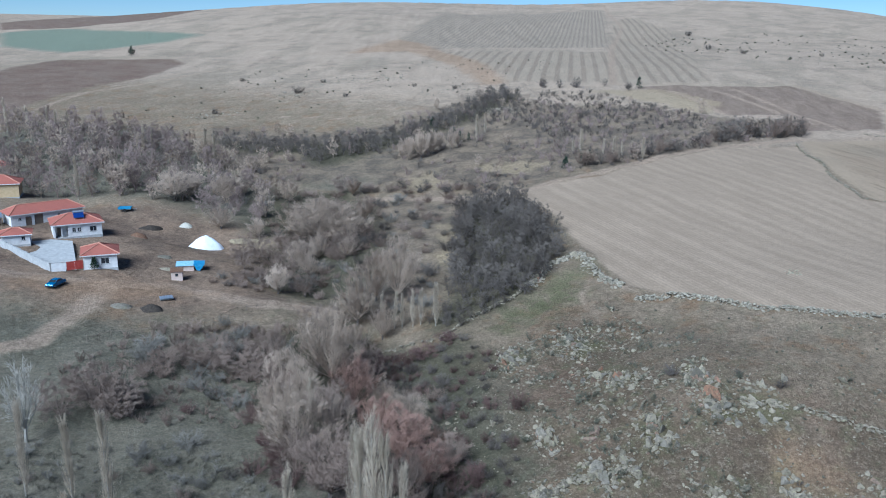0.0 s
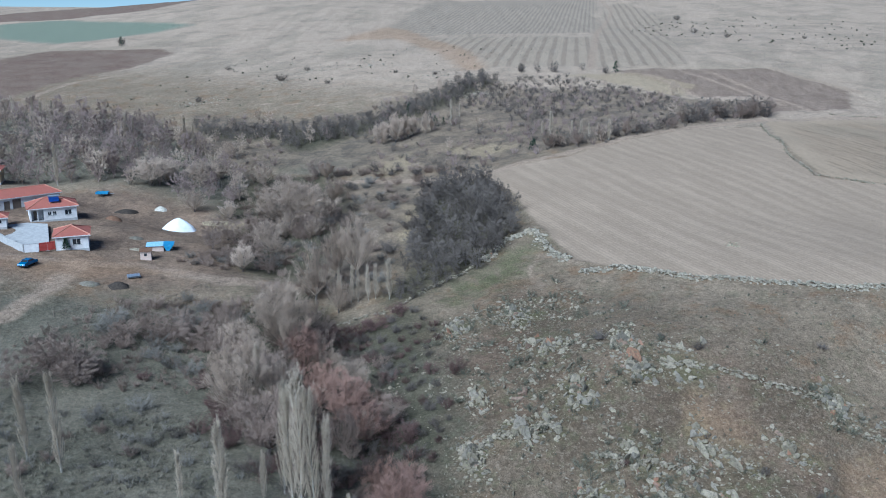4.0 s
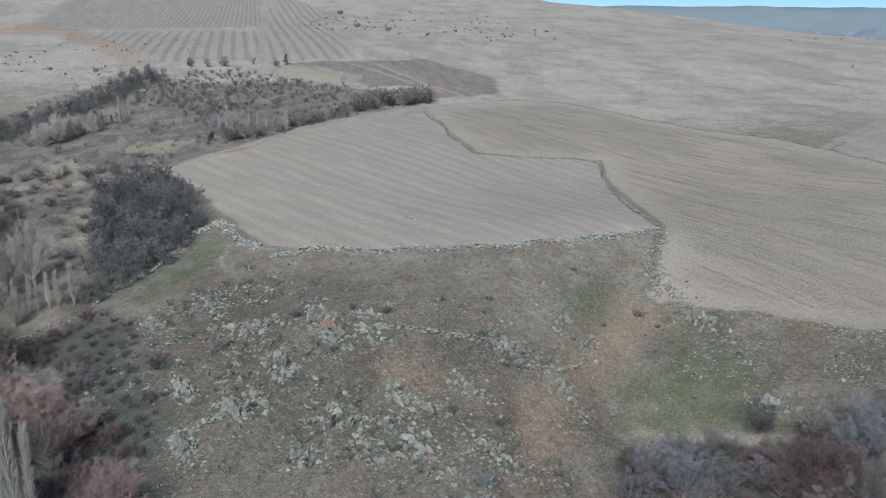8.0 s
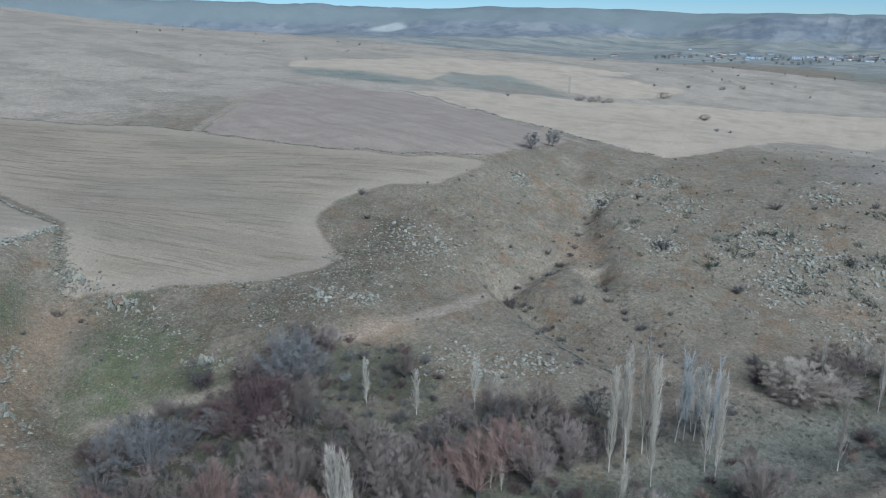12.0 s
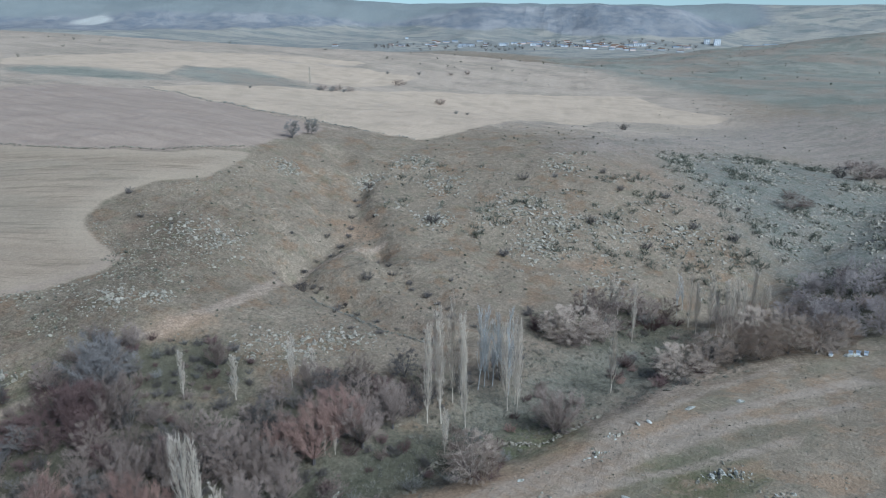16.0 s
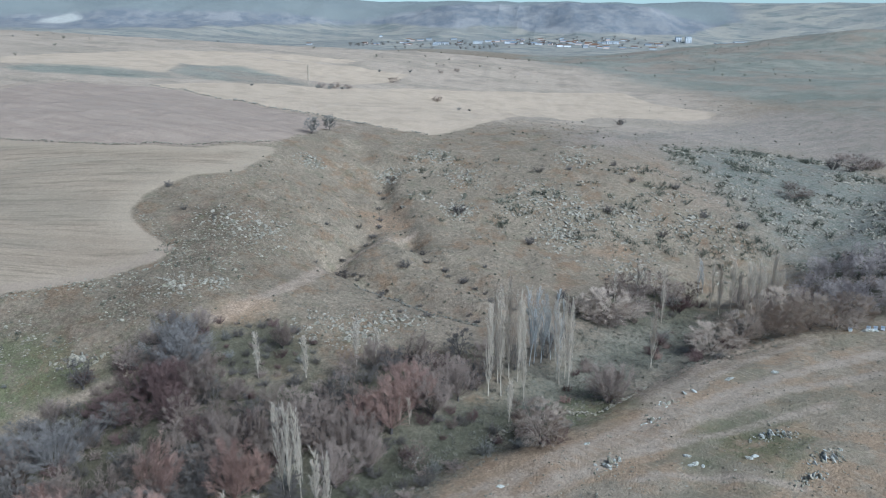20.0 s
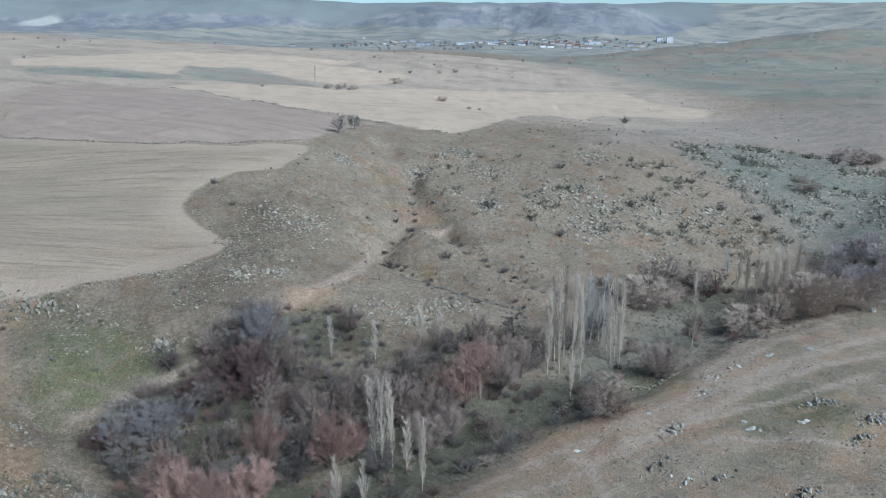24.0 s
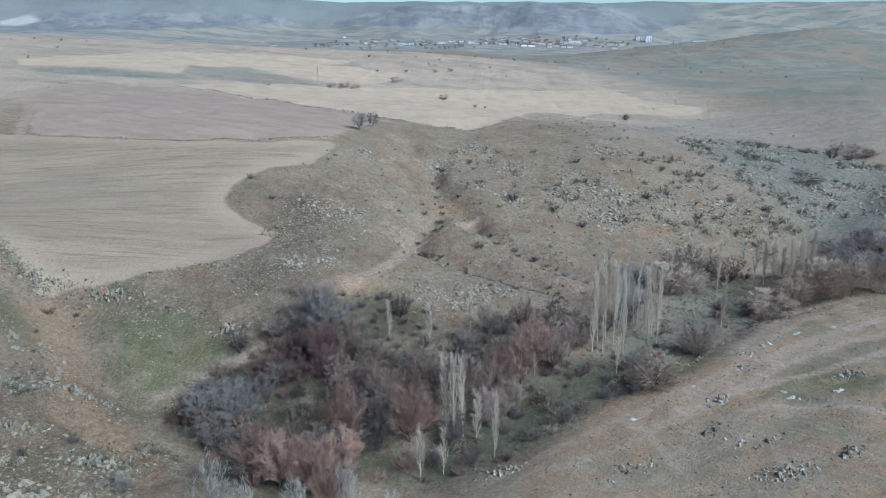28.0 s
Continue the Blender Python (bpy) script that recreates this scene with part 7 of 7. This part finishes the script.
    for a, w, h in doors:
        part("door", Shape().box(a, 0.16, 0, a + w, 0.22, h), WOOD, ob, "dark wooden door")
    if porch:
        part("porch_back", Shape().box(porch[0], 1.6, 0, porch[0] + porch[1], 1.8, high), wall, ob)
        part("porch_post", Shape().box(porch[0] + porch[1] / 2 - 0.1, 0.05, 0, porch[0] + porch[1] / 2 + 0.1, 0.25, high - 0.35), wall, ob)
        part("door", Shape().box(porch[0] + 0.5, 1.52, 0, porch[0] + 1.4, 1.6, 2.05), WOOD, ob, "dark wooden door")
    return ob, z


TILE_RIDGE = plain_material("pale_ridge_tiles", (0.44, 0.2, 0.13), (0.52, 0.27, 0.19), 2.0)
house("house", -72.9, 162.8, 22, 6.4, 6.8, 2.9, 1.7, "white plastered house with red hipped tile roof beside the gate", windows=((3.3, 1.6, 0.9, 1.3),), side_windows=((2.5, 1.0, 0.9, 1.2),))
mid_house, _ = house("house", -88.2, 183.4, 29, 10.2, 7.4, 2.9, 1.9, "white plastered house with red tile roof and solar heater", windows=((3.9, 0.8, 1.0, 1.0), (5.0, 0.8, 1.0, 1.0), (7.6, 1.5, 0.9, 1.2)), porch=(0.4, 2.6))
house("farm_building", -101.8, 191.6, 44, 16.5, 6.0, 3.0, 1.8, "long white farm building with low red tile roof", windows=((1.6, 0.7, 1.6, 0.6), (10.5, 0.7, 1.6, 0.6), (14.0, 0.7, 1.6, 0.6)), doors=((3.2, 1.4, 2.3), (5.2, 2.0, 2.6)), hip=2.4)
house("outbuilding", -95.4, 174.6, 24, 5.6, 4.4, 2.2, 1.2, "small plastered outbuilding with a red hipped roof", windows=((3.9, 0.8, 0.9, 0.9),))
house("house", -126.5, 219.5, 20, 11.5, 7.5, 3.6, 2.0, "ochre plastered house with a red tile roof", wall=PLASTER_YELLOW)
house("house", -140, 254, 20, 5.2, 5.0, 2.6, 1.6, "small pale house with red roof before the trees", wall=PLASTER_PINK, doors=((3.0, 0.9, 2.0),))

# solar water heater on the middle house
heater = thing("solar_heater", mid_house.matrix_basis @ pose(5.6, 1.7, 3.9, 0, 0, 0), "blue solar water heater with tank on the roof", "solar heater")
part("panel", Shape().solid(((-1.1, -0.8, 0.2), (1.1, -0.8, 0.2), (1.1, 0.5, 1.15), (-1.1, 0.5, 1.15)), 0.08), SOLAR, heater)
part("tank", Shape().tube(((-1.2, 0.62, 1.3), (1.2, 0.62, 1.3)), (0.28, 0.28), 12), METAL, heater, "silver water tank", True)
for u in (-1.0, 1.0):
    part("leg", Shape().box(u - 0.03, -0.75, -0.5, u + 0.03, -0.69, 0.25), METAL, heater)
    part("leg", Shape().box(u - 0.03, 0.55, -0.3, u + 0.03, 0.61, 1.2), METAL, heater)


def wall_run(name, a, b, high, thick, material, label, below=1.2, posts=0):
    length, turn = math.hypot(b[0] - a[0], b[1] - a[1]), math.degrees(math.atan2(b[1] - a[1], b[0] - a[0]))
    za, zb = at(*a), at(*b)
    ob = thing(name, pose(a[0], a[1], 0, 0, 0, turn), label, "wall")
    s = Shape()
    n = max(1, int(length / 3))
    for k in range(n):
        u0, u1 = length * k / n, length * (k + 1) / n
        z0, z1 = za + (zb - za) * k / n, za + (zb - za) * (k + 1) / n
        lo = min(z0, z1)
        s.box(u0, -thick / 2, lo - below, u1 - 0.012, thick / 2, (z0 + z1) / 2 + high)
    part("wall_body", s, material, ob)
    cope = Shape()
    for k in range(n):
        u0, u1 = length * k / n, length * (k + 1) / n
        zz = za + (zb - za) * (k + 0.5) / n
        cope.box(u0, -thick / 2 - 0.05, zz + high + 0.004, u1 - 0.012, thick / 2 + 0.05, zz + high + 0.08)
    part("coping", cope, CONCRETE, ob)
    return ob


wall_run("yard_wall", (-104, 182), (-95.6, 174.9), 1.3, 0.25, CONCRETE, "grey block wall round the farmyard")
wall_run("yard_wall", (-95.6, 174.6), (-78.2, 159.9), 1.5, 0.25, CONCRETE, "grey block wall round the farmyard")
wall_run("white_wall", (-78.0, 159.8), (-75.6, 160.9), 1.8, 0.3, PLASTER, "white plastered wall beside the red gate")
gx, gy = -75.5, 160.95
gate = thing("yard_gate", pose(gx, gy, at(gx, gy) + 0.1, 0, 0, 34), "red metal double gate of the farmyard", "gate")
for k in range(2):
    leaf = part("gate_leaf", Shape().box(0.02 + 1.55 * k, -0.03, 0, 1.54 + 1.55 * k, 0.03, 1.75), RED_PAINT, gate)
    for z in (0.1, 0.85, 1.6):
        part("rail", Shape().box(0.04 + 1.55 * k, -0.07, z, 1.52 + 1.55 * k, -0.033, z + 0.08), RED_PAINT, leaf)
yard = [(-74.5, 163.2), (-77, 168.5), (-83, 181), (-88, 182), (-92, 180), (-89.2, 177.5), (-90, 173), (-79, 162.5)]
part_yard = Shape()
part_yard.solid([(x, y, z + 0.12) for (x, y), z in zip(yard, [13.4 + 0.06 * (y - 165) for _, y in yard])], 0.6)
tagged(new("farmyard", part_yard.mesh("farmyard", CONCRETE)), "trodden concrete floor of the walled farmyard", "yard", kind="structure")

# lean-to with a blue curtain
lean = thing("lean_to", pose(-108.5, 189.5, at(-106, 191), 0, 0, 30), "open lean-to with grey roof and turquoise curtain", "shed")
for u in (0.1, 2.4, 4.8):
    part("post", Shape().box(u, 0, -0.5, u + 0.15, 0.15, 2.3), WOOD, lean)
part("roof", Shape().solid(((-0.2, -0.4, 2.3), (5.2, -0.4, 2.3), (5.2, 3.6, 2.8), (-0.2, 3.6, 2.8)), 0.12), METAL, lean, "grey sheet roof")
part("back_wall", Shape().box(0, 3.3, -0.5, 5, 3.5, 2.6), PLASTER_PINK, lean)
part("curtain", Shape().box(0.3, 0.3, 0.3, 2.3, 0.36, 1.8), BLUE, lean, "turquoise plastic curtain")

# hut, shelter with blue sheet, white heap
hut = thing("hut", pose(-55.9, 164.2, at(-55, 165), 0, 0, 15), "small square hut of bare pinkish plaster", "hut")
part("front_wall", Shape().box(0, 0, -0.4, 0.8, 0.15, 1.9).box(1.4, 0, -0.4, 2.2, 0.15, 1.9).box(0.8, 0, -0.4, 1.4, 0.15, 0.9).box(0.8, 0, 1.5, 1.4, 0.15, 1.9), PLASTER_PINK, hut)
part("side_wall", Shape().box(0, 0.15, -0.4, 0.15, 2.0, 1.9), PLASTER_PINK, hut)
part("side_wall", Shape().box(2.05, 0.15, -0.4, 2.2, 2.0, 1.9), PLASTER_PINK, hut)
part("back_wall", Shape().box(0.15, 1.85, -0.4, 2.05, 2.0, 1.9), PLASTER_PINK, hut)
part("roof", Shape().solid(((-0.2, -0.25, 1.98), (2.4, -0.25, 1.98), (2.4, 2.25, 2.2), (-0.2, 2.25, 2.2)), 0.1), RUST, hut, "reddish flat roof")
part("window", Shape().box(0.8, 0.05, 0.9, 1.4, 0.1, 1.5), GLASS, hut)

shelter = thing("tarp_shelter", pose(-57, 171.6, at(-55, 173), 0, 0, 14), "low stone shelter roofed with blue plastic sheeting", "shelter")
part("wall", Shape().box(0, 0, -0.4, 3.4, 0.3, 1.3), PLASTER_PINK, shelter)
part("wall", Shape().box(0, 0.3, -0.4, 0.3, 2.4, 1.3), PLASTER_PINK, shelter)
part("wall", Shape().box(0.3, 2.1, -0.4, 5.2, 2.4, 1.3), PLASTER_PINK, shelter)
part("roof_sheet", Shape().solid(((-0.3, -0.3, 1.32), (3.3, -0.3, 1.32), (3.3, 2.7, 1.62), (-0.3, 2.7, 1.62)), 0.06), PALE_BLUE, shelter, "faded blue roof sheet")
part("roof_sheet", Shape().solid(((3.32, -0.2, 1.45), (5.6, -0.1, 1.35), (5.6, 2.7, 1.5), (3.32, 2.7, 1.66)), 0.06).solid(((3.4, -0.22, 1.4), (3.9, -0.3, 0.2), (4.6, -0.35, 0.1), (5.5, -0.15, 1.3)), 0.05), BLUE, shelter, "bright blue hanging sheet")


def heap(name, x, y, rx, ry, high, material, label, seed, turn=0):
    """A loose mound with an uneven outline."""
    r, s = random.Random(seed), Shape()
    rings, n = 6, 18
    wob = [r.uniform(0.85, 1.12) for _ in range(n)]
    for i in range(rings + 1):
        f = i / rings
        for k in range(n):
            a = 2 * math.pi * k / n
            d = (1 - f) * wob[k]
            z = high * (1 - (1 - f) ** 1.6) * r.uniform(0.93, 1.05) - (0.4 if i == 0 else 0)
            s.v.append(Vector((rx * d * math.cos(a), ry * d * math.sin(a), z)))
    for i in range(rings):
        for k in range(n):
            j = (k + 1) % n
            a, b, c, d = i * n + k, i * n + j, (i + 1) * n + j, (i + 1) * n + k
            s.f += [(a, b, c), (a, c, d)]
    ob = new(name, s.mesh(name, material, True))
    ob.matrix_basis = spot(x, y, turn)
    return tagged(ob, label, "heap")


heap("sheeted_heap", -58.8, 198.6, 4.4, 2.6, 3.0, WHITE_SHEET, "heap covered by a taut white plastic sheet", 3, 15)
heap("white_mound", -67.1, 210.8, 1.9, 1.2, 1.0, STONE_WHITE, "small pale mound of building rubble", 4)
heap("manure_mound", -75.0, 207, 3.2, 1.8, 0.9, DUNG, "low dark heap of manure behind the houses", 5, 20)
heap("brown_heap", -73.4, 194, 2.2, 1.4, 1.1, RUST, "rust-brown heap of earth and straw", 6)
heap("rubble_heap", -54.3, 147.4, 2.4, 1.5, 1.0, DUNG, "dark heap of scrap beside the lane", 7)
heap("rubble_heap", -60.0, 147.0, 2.4, 1.4, 0.6, STONE_DARK, "grey heap of stones and scrap", 8)
heap("straw_patch", -50.0, 203.0, 4.5, 2.5, 0.25, STRAW_HEAP, "flattened ring of yellow straw", 9)
heap("rubble_heap", -62.0, 178.0, 2.0, 1.2, 0.5, STONE_DARK, "low pile of stones behind the hut", 10)
heap("rubble_heap", -59.0, 170.5, 2.4, 0.8, 0.5, STONE_MANY, "pile of stones and planks near the hut", 11)

scrap = thing("roofing_stack", spot(-53.2, 152.8, 25), "stack of corrugated zinc roofing sheets on the ground", "roofing sheets")
for k in range(3):
    sheet = Shape()
    for n in range(10):
        u = -1.2 + 0.24 * n
        sheet.solid(((u, -0.9, 0.2 + 0.12 * k + 0.05 * (n % 2)), (u + 0.24, -0.9, 0.2 + 0.12 * k + 0.05 * ((n + 1) % 2)), (u + 0.24, 0.9, 0.25 + 0.12 * k + 0.05 * ((n + 1) % 2)), (u, 0.9, 0.25 + 0.12 * k + 0.05 * (n % 2))), 0.02)
    part("sheet", sheet, METAL, scrap)

# farm cart with blue sides
cart = thing("farm_trailer", spot(-84.9, 217.2, 10), "blue two-wheeled farm trailer beside the trees", "trailer")
part("bed", Shape().box(-1.6, -0.9, 0.6, 1.6, 0.9, 0.7), WOOD, cart)
for box in ((-1.6, -0.95, 0.7, 1.6, -0.9, 1.2), (-1.6, 0.9, 0.7, 1.6, 0.95, 1.2), (-1.65, -0.9, 0.7, -1.6, 0.9, 1.2), (1.6, -0.9, 0.7, 1.65, 0.9, 1.2)):
    part("side_board", Shape().box(*box), BLUE, cart)
for v in (-1.0, 0.98):
    part("wheel", Shape().tube(((0, v - 0.08, 0.4), (0, v + 0.12, 0.4)), (0.4, 0.4), 14).tube(((0, v - 0.08, 0.4), (0, v - 0.081, 0.4)), (0.4, 0.0), 14), RUBBER, cart)
part("drawbar", Shape().box(1.65, -0.05, 0.55, 3.0, 0.05, 0.65), METAL, cart)


def car(x, y, turn):
    ob = thing("car", spot(x, y, turn), "parked dark blue saloon car on the dirt lane", "car")
    side = ((-2.05, 0.35), (-2.1, 0.75), (-1.9, 0.88), (-1.25, 0.93), (-0.75, 1.36), (0.55, 1.38), (1.1, 0.95), (1.95, 0.82), (2.08, 0.6), (2.05, 0.35))
    body, n = Shape(), len(side)
    for v, k in ((-0.78, 1.0), (0.78, 1.0)):
        body.v += [Vector((a, v * (0.82 if b > 1.0 else 1.0), b)) for a, b in side]
    for k in range(n):
        j = (k + 1) % n
        body.f += [(k, n + j, j), (k, n + k, n + j)]
    body.f += [(0, k, k + 1) for k in range(1, n - 1)] + [(n, n + k + 1, n + k) for k in range(1, n - 1)]
    shell = part("body", body, CAR_BLUE, ob)
    part("windscreen", Shape().solid(((0.6, -0.6, 1.37), (0.6, 0.6, 1.37), (1.1, 0.68, 0.985), (1.1, -0.68, 0.985))[::-1], 0.02), GLASS, shell)
    part("rear_window", Shape().solid(((-0.8, -0.6, 1.36), (-0.8, 0.6, 1.36), (-1.26, 0.68, 0.965), (-1.26, -0.68, 0.965)), 0.02), GLASS, shell)
    for v in (-0.735, 0.715):
        part("side_window", Shape().prism(((-1.0, v), (0.85, v), (0.85, v + 0.02), (-1.0, v + 0.02)), 0.98, 1.28, 0.8), GLASS, shell)
    for u in (-1.3, 1.3):
        for v in (-0.8, 0.62):
            wheel = part("wheel", Shape().tube(((u, v, 0.3), (u, v + 0.18, 0.3)), (0.3, 0.3), 14), RUBBER, ob)
            part("rim", Shape().tube(((u, v - 0.005, 0.3), (u, v + 0.185, 0.3)), (0.18, 0.18), 10), METAL, wheel)
    for v in (-0.55, 0.35):
        part("headlight", Shape().box(2.0, v, 0.58, 2.1, v + 0.22, 0.74), WHITE_SHEET, ob)
        part("tail_light", Shape().box(-2.12, v, 0.62, -2.05, v + 0.22, 0.76), RED_PAINT, ob)
    part("bumper", Shape().box(2.03, -0.75, 0.34, 2.14, 0.75, 0.5), RUBBER, ob)
    part("bumper", Shape().box(-2.17, -0.75, 0.34, -2.06, 0.75, 0.5), RUBBER, ob)
    return ob


car(-73.9, 152.6, -100)

# garden conifer in front of the house
fir = thing("garden_fir", spot(-70.9, 163.1), "small dark green conifer before the white house", "tree")
needles, r = Shape(), random.Random(9)
for k in range(420):
    z = 0.4 + 2.2 * r.random()
    a, d = r.uniform(0, 6.28), (2.8 - z) * 0.36 * r.random() ** 0.5
    needles.spike(Vector((d * math.cos(a), d * math.sin(a), z)), Vector((math.cos(a), math.sin(a), 0.5)), 0.35, 0.06)
part("trunk", Shape().tube(((0, 0, -0.3), (0, 0, 2.4)), (0.08, 0.02), 6), BARK_DARK, fir)
part("needles", needles, LEAF_GREEN, fir)

# evergreens and a fiery bush at the upper wood
for x, y, h in ((35, 250, 3.6), (42, 253, 3.2), (-6, 316, 4.5), (4, 297, 4.2), (2, 303, 3.5)):
    ob = copy_thing(fir, spot(x, y, 40 * h, h / 4.0))
    ob["label"] = "dark evergreen bush standing among bare trees"

# rough fence of poles along the lane
post_line = ((-59.3, 131.1), (-56.9, 135.1), (-52.5, 137.3), (-44.2, 141), (-39.2, 150), (-34.3, 152.9))
fence = thing("pole_fence", pose(0, 0, 0), "rough fence of crooked poles along the lane", "fence")
for (ax, ay), (bx, by) in zip(post_line, post_line[1:]):
    n = int(math.hypot(bx - ax, by - ay) / 1.8)
    for k in range(n):
        x, y = ax + (bx - ax) * k / n, ay + (by - ay) * k / n
        z = at(x, y)
        part("post", Shape().tube(((x, y, z - 0.3), (x + rr.uniform(-0.1, 0.1), y, z + rr.uniform(0.9, 1.3))), (0.07, 0.05), 5), WOOD, fence)
    za, zb = at(ax, ay), at(bx, by)
    part("rail", Shape().tube(((ax, ay, za + 0.8), ((ax + bx) / 2, (ay + by) / 2, (za + zb) / 2 + 0.7), (bx, by, zb + 0.8)), (0.045, 0.045, 0.035), 5), WOOD, fence)

# beehives on the southern bank
for x, y in ((133.4, -55.9), (133.8, -59.3), (133.9, -60.6), (133.9, -61.9)):
    hive = thing("beehive", spot(x, y, 70), "white wooden beehive box standing in the grass", "beehive", "beehives on the bank")
    part("stand", Shape().box(-0.3, -0.35, -0.1, 0.3, 0.35, 0.15), WOOD, hive)
    part("box", Shape().box(-0.32, -0.38, 0.154, 0.32, 0.38, 0.6), WHITE_SHEET, hive)
    part("lid", Shape().box(-0.37, -0.43, 0.604, 0.37, 0.43, 0.7), METAL, hive)

# ---- the far town in the basin ----
def town():
    r, count = random.Random(21), 0
    for k in range(80):
        d = r.uniform(3000, 3900)
        a = r.gauss(0.0, 0.11) - 0.02
        x, y = d, d * a + 60
        turn = r.uniform(-12, 12)
        w, l, h = r.uniform(9, 18), r.uniform(12, 30), r.uniform(4, 8)
        ob = thing("town_house", pose(x, y, at(x, y), 0, 0, turn), "pale far town house with tile roof", "house", "houses of the far town")
        part("wall", Shape().box(0, 0, -3, w, l, h), PLASTER if r.random() < 0.22 else PLASTER_PINK if r.random() < 0.5 else CONCRETE, ob)
        e = 0.5
        roof = Shape().solid(((-e, -e, h), (w / 2, -e, h + 2.5), (w / 2, l + e, h + 2.5), (-e, l + e, h)), 0.3).solid(((w / 2, -e, h + 2.5), (w + e, -e, h), (w + e, l + e, h), (w / 2, l + e, h + 2.5)), 0.3)
        part("roof", roof, RUST if r.random() < 0.55 else METAL, ob)
    for x, y, w, l, h in ((3300, 372, 30, 60, 10), (3900, -640, 20, 26, 26), (3930, -600, 20, 24, 20), (3950, -840, 22, 90, 16), (3980, -900, 22, 60, 14), (3600, -300, 20, 50, 10), (3500, 120, 20, 46, 9), (3450, 250, 20, 40, 9)):
        ob = thing("town_hall", pose(x, y, at(x, y), 0, 0, 4), "large white far building in the town", "building", "large buildings of the far town")
        part("wall", Shape().box(0, 0, -4, w, l, h), PLASTER, ob)
        part("roof", Shape().box(-0.6, -0.6, h + 0.01, w + 0.6, l + 0.6, h + 1.0), METAL, ob)
        for f in range(int(h / 4)):
            for q in range(int(l / 8)):
                part("window", Shape().box(-0.2, 2 + 8 * q, 1.5 + 4 * f, -0.02, 6 + 8 * q, 3.4 + 4 * f), GLASS, ob)


town()
wood("town_trees", ((2900, 500), (3000, 700), (3500, 800), (3900, 300), (3950, -300), (3700, -700), (3300, -300), (3000, 100)), 160, 20, (8, 16), far_bush, 2.4, TWIG_DARK, "dark far trees among the town houses", 31)
for n, (poly, count) in enumerate(((((590, 60), (680, 300), (900, 250), (1000, 0), (800, -150), (580, -60)), 40), (((700, -120), (1500, 60), (1800, -400), (1500, -900), (700, -900), (450, -400)), 420), (((340, 260), (400, 450), (600, 600), (800, 400), (580, 280)), 12))):
    wood("heath_bushes", poly, int(count * 1.6), 5, (0.8, 2.6), far_bush, 2.4, SCRUB, "low dark bushes dotted over the far heath", 41 + n)
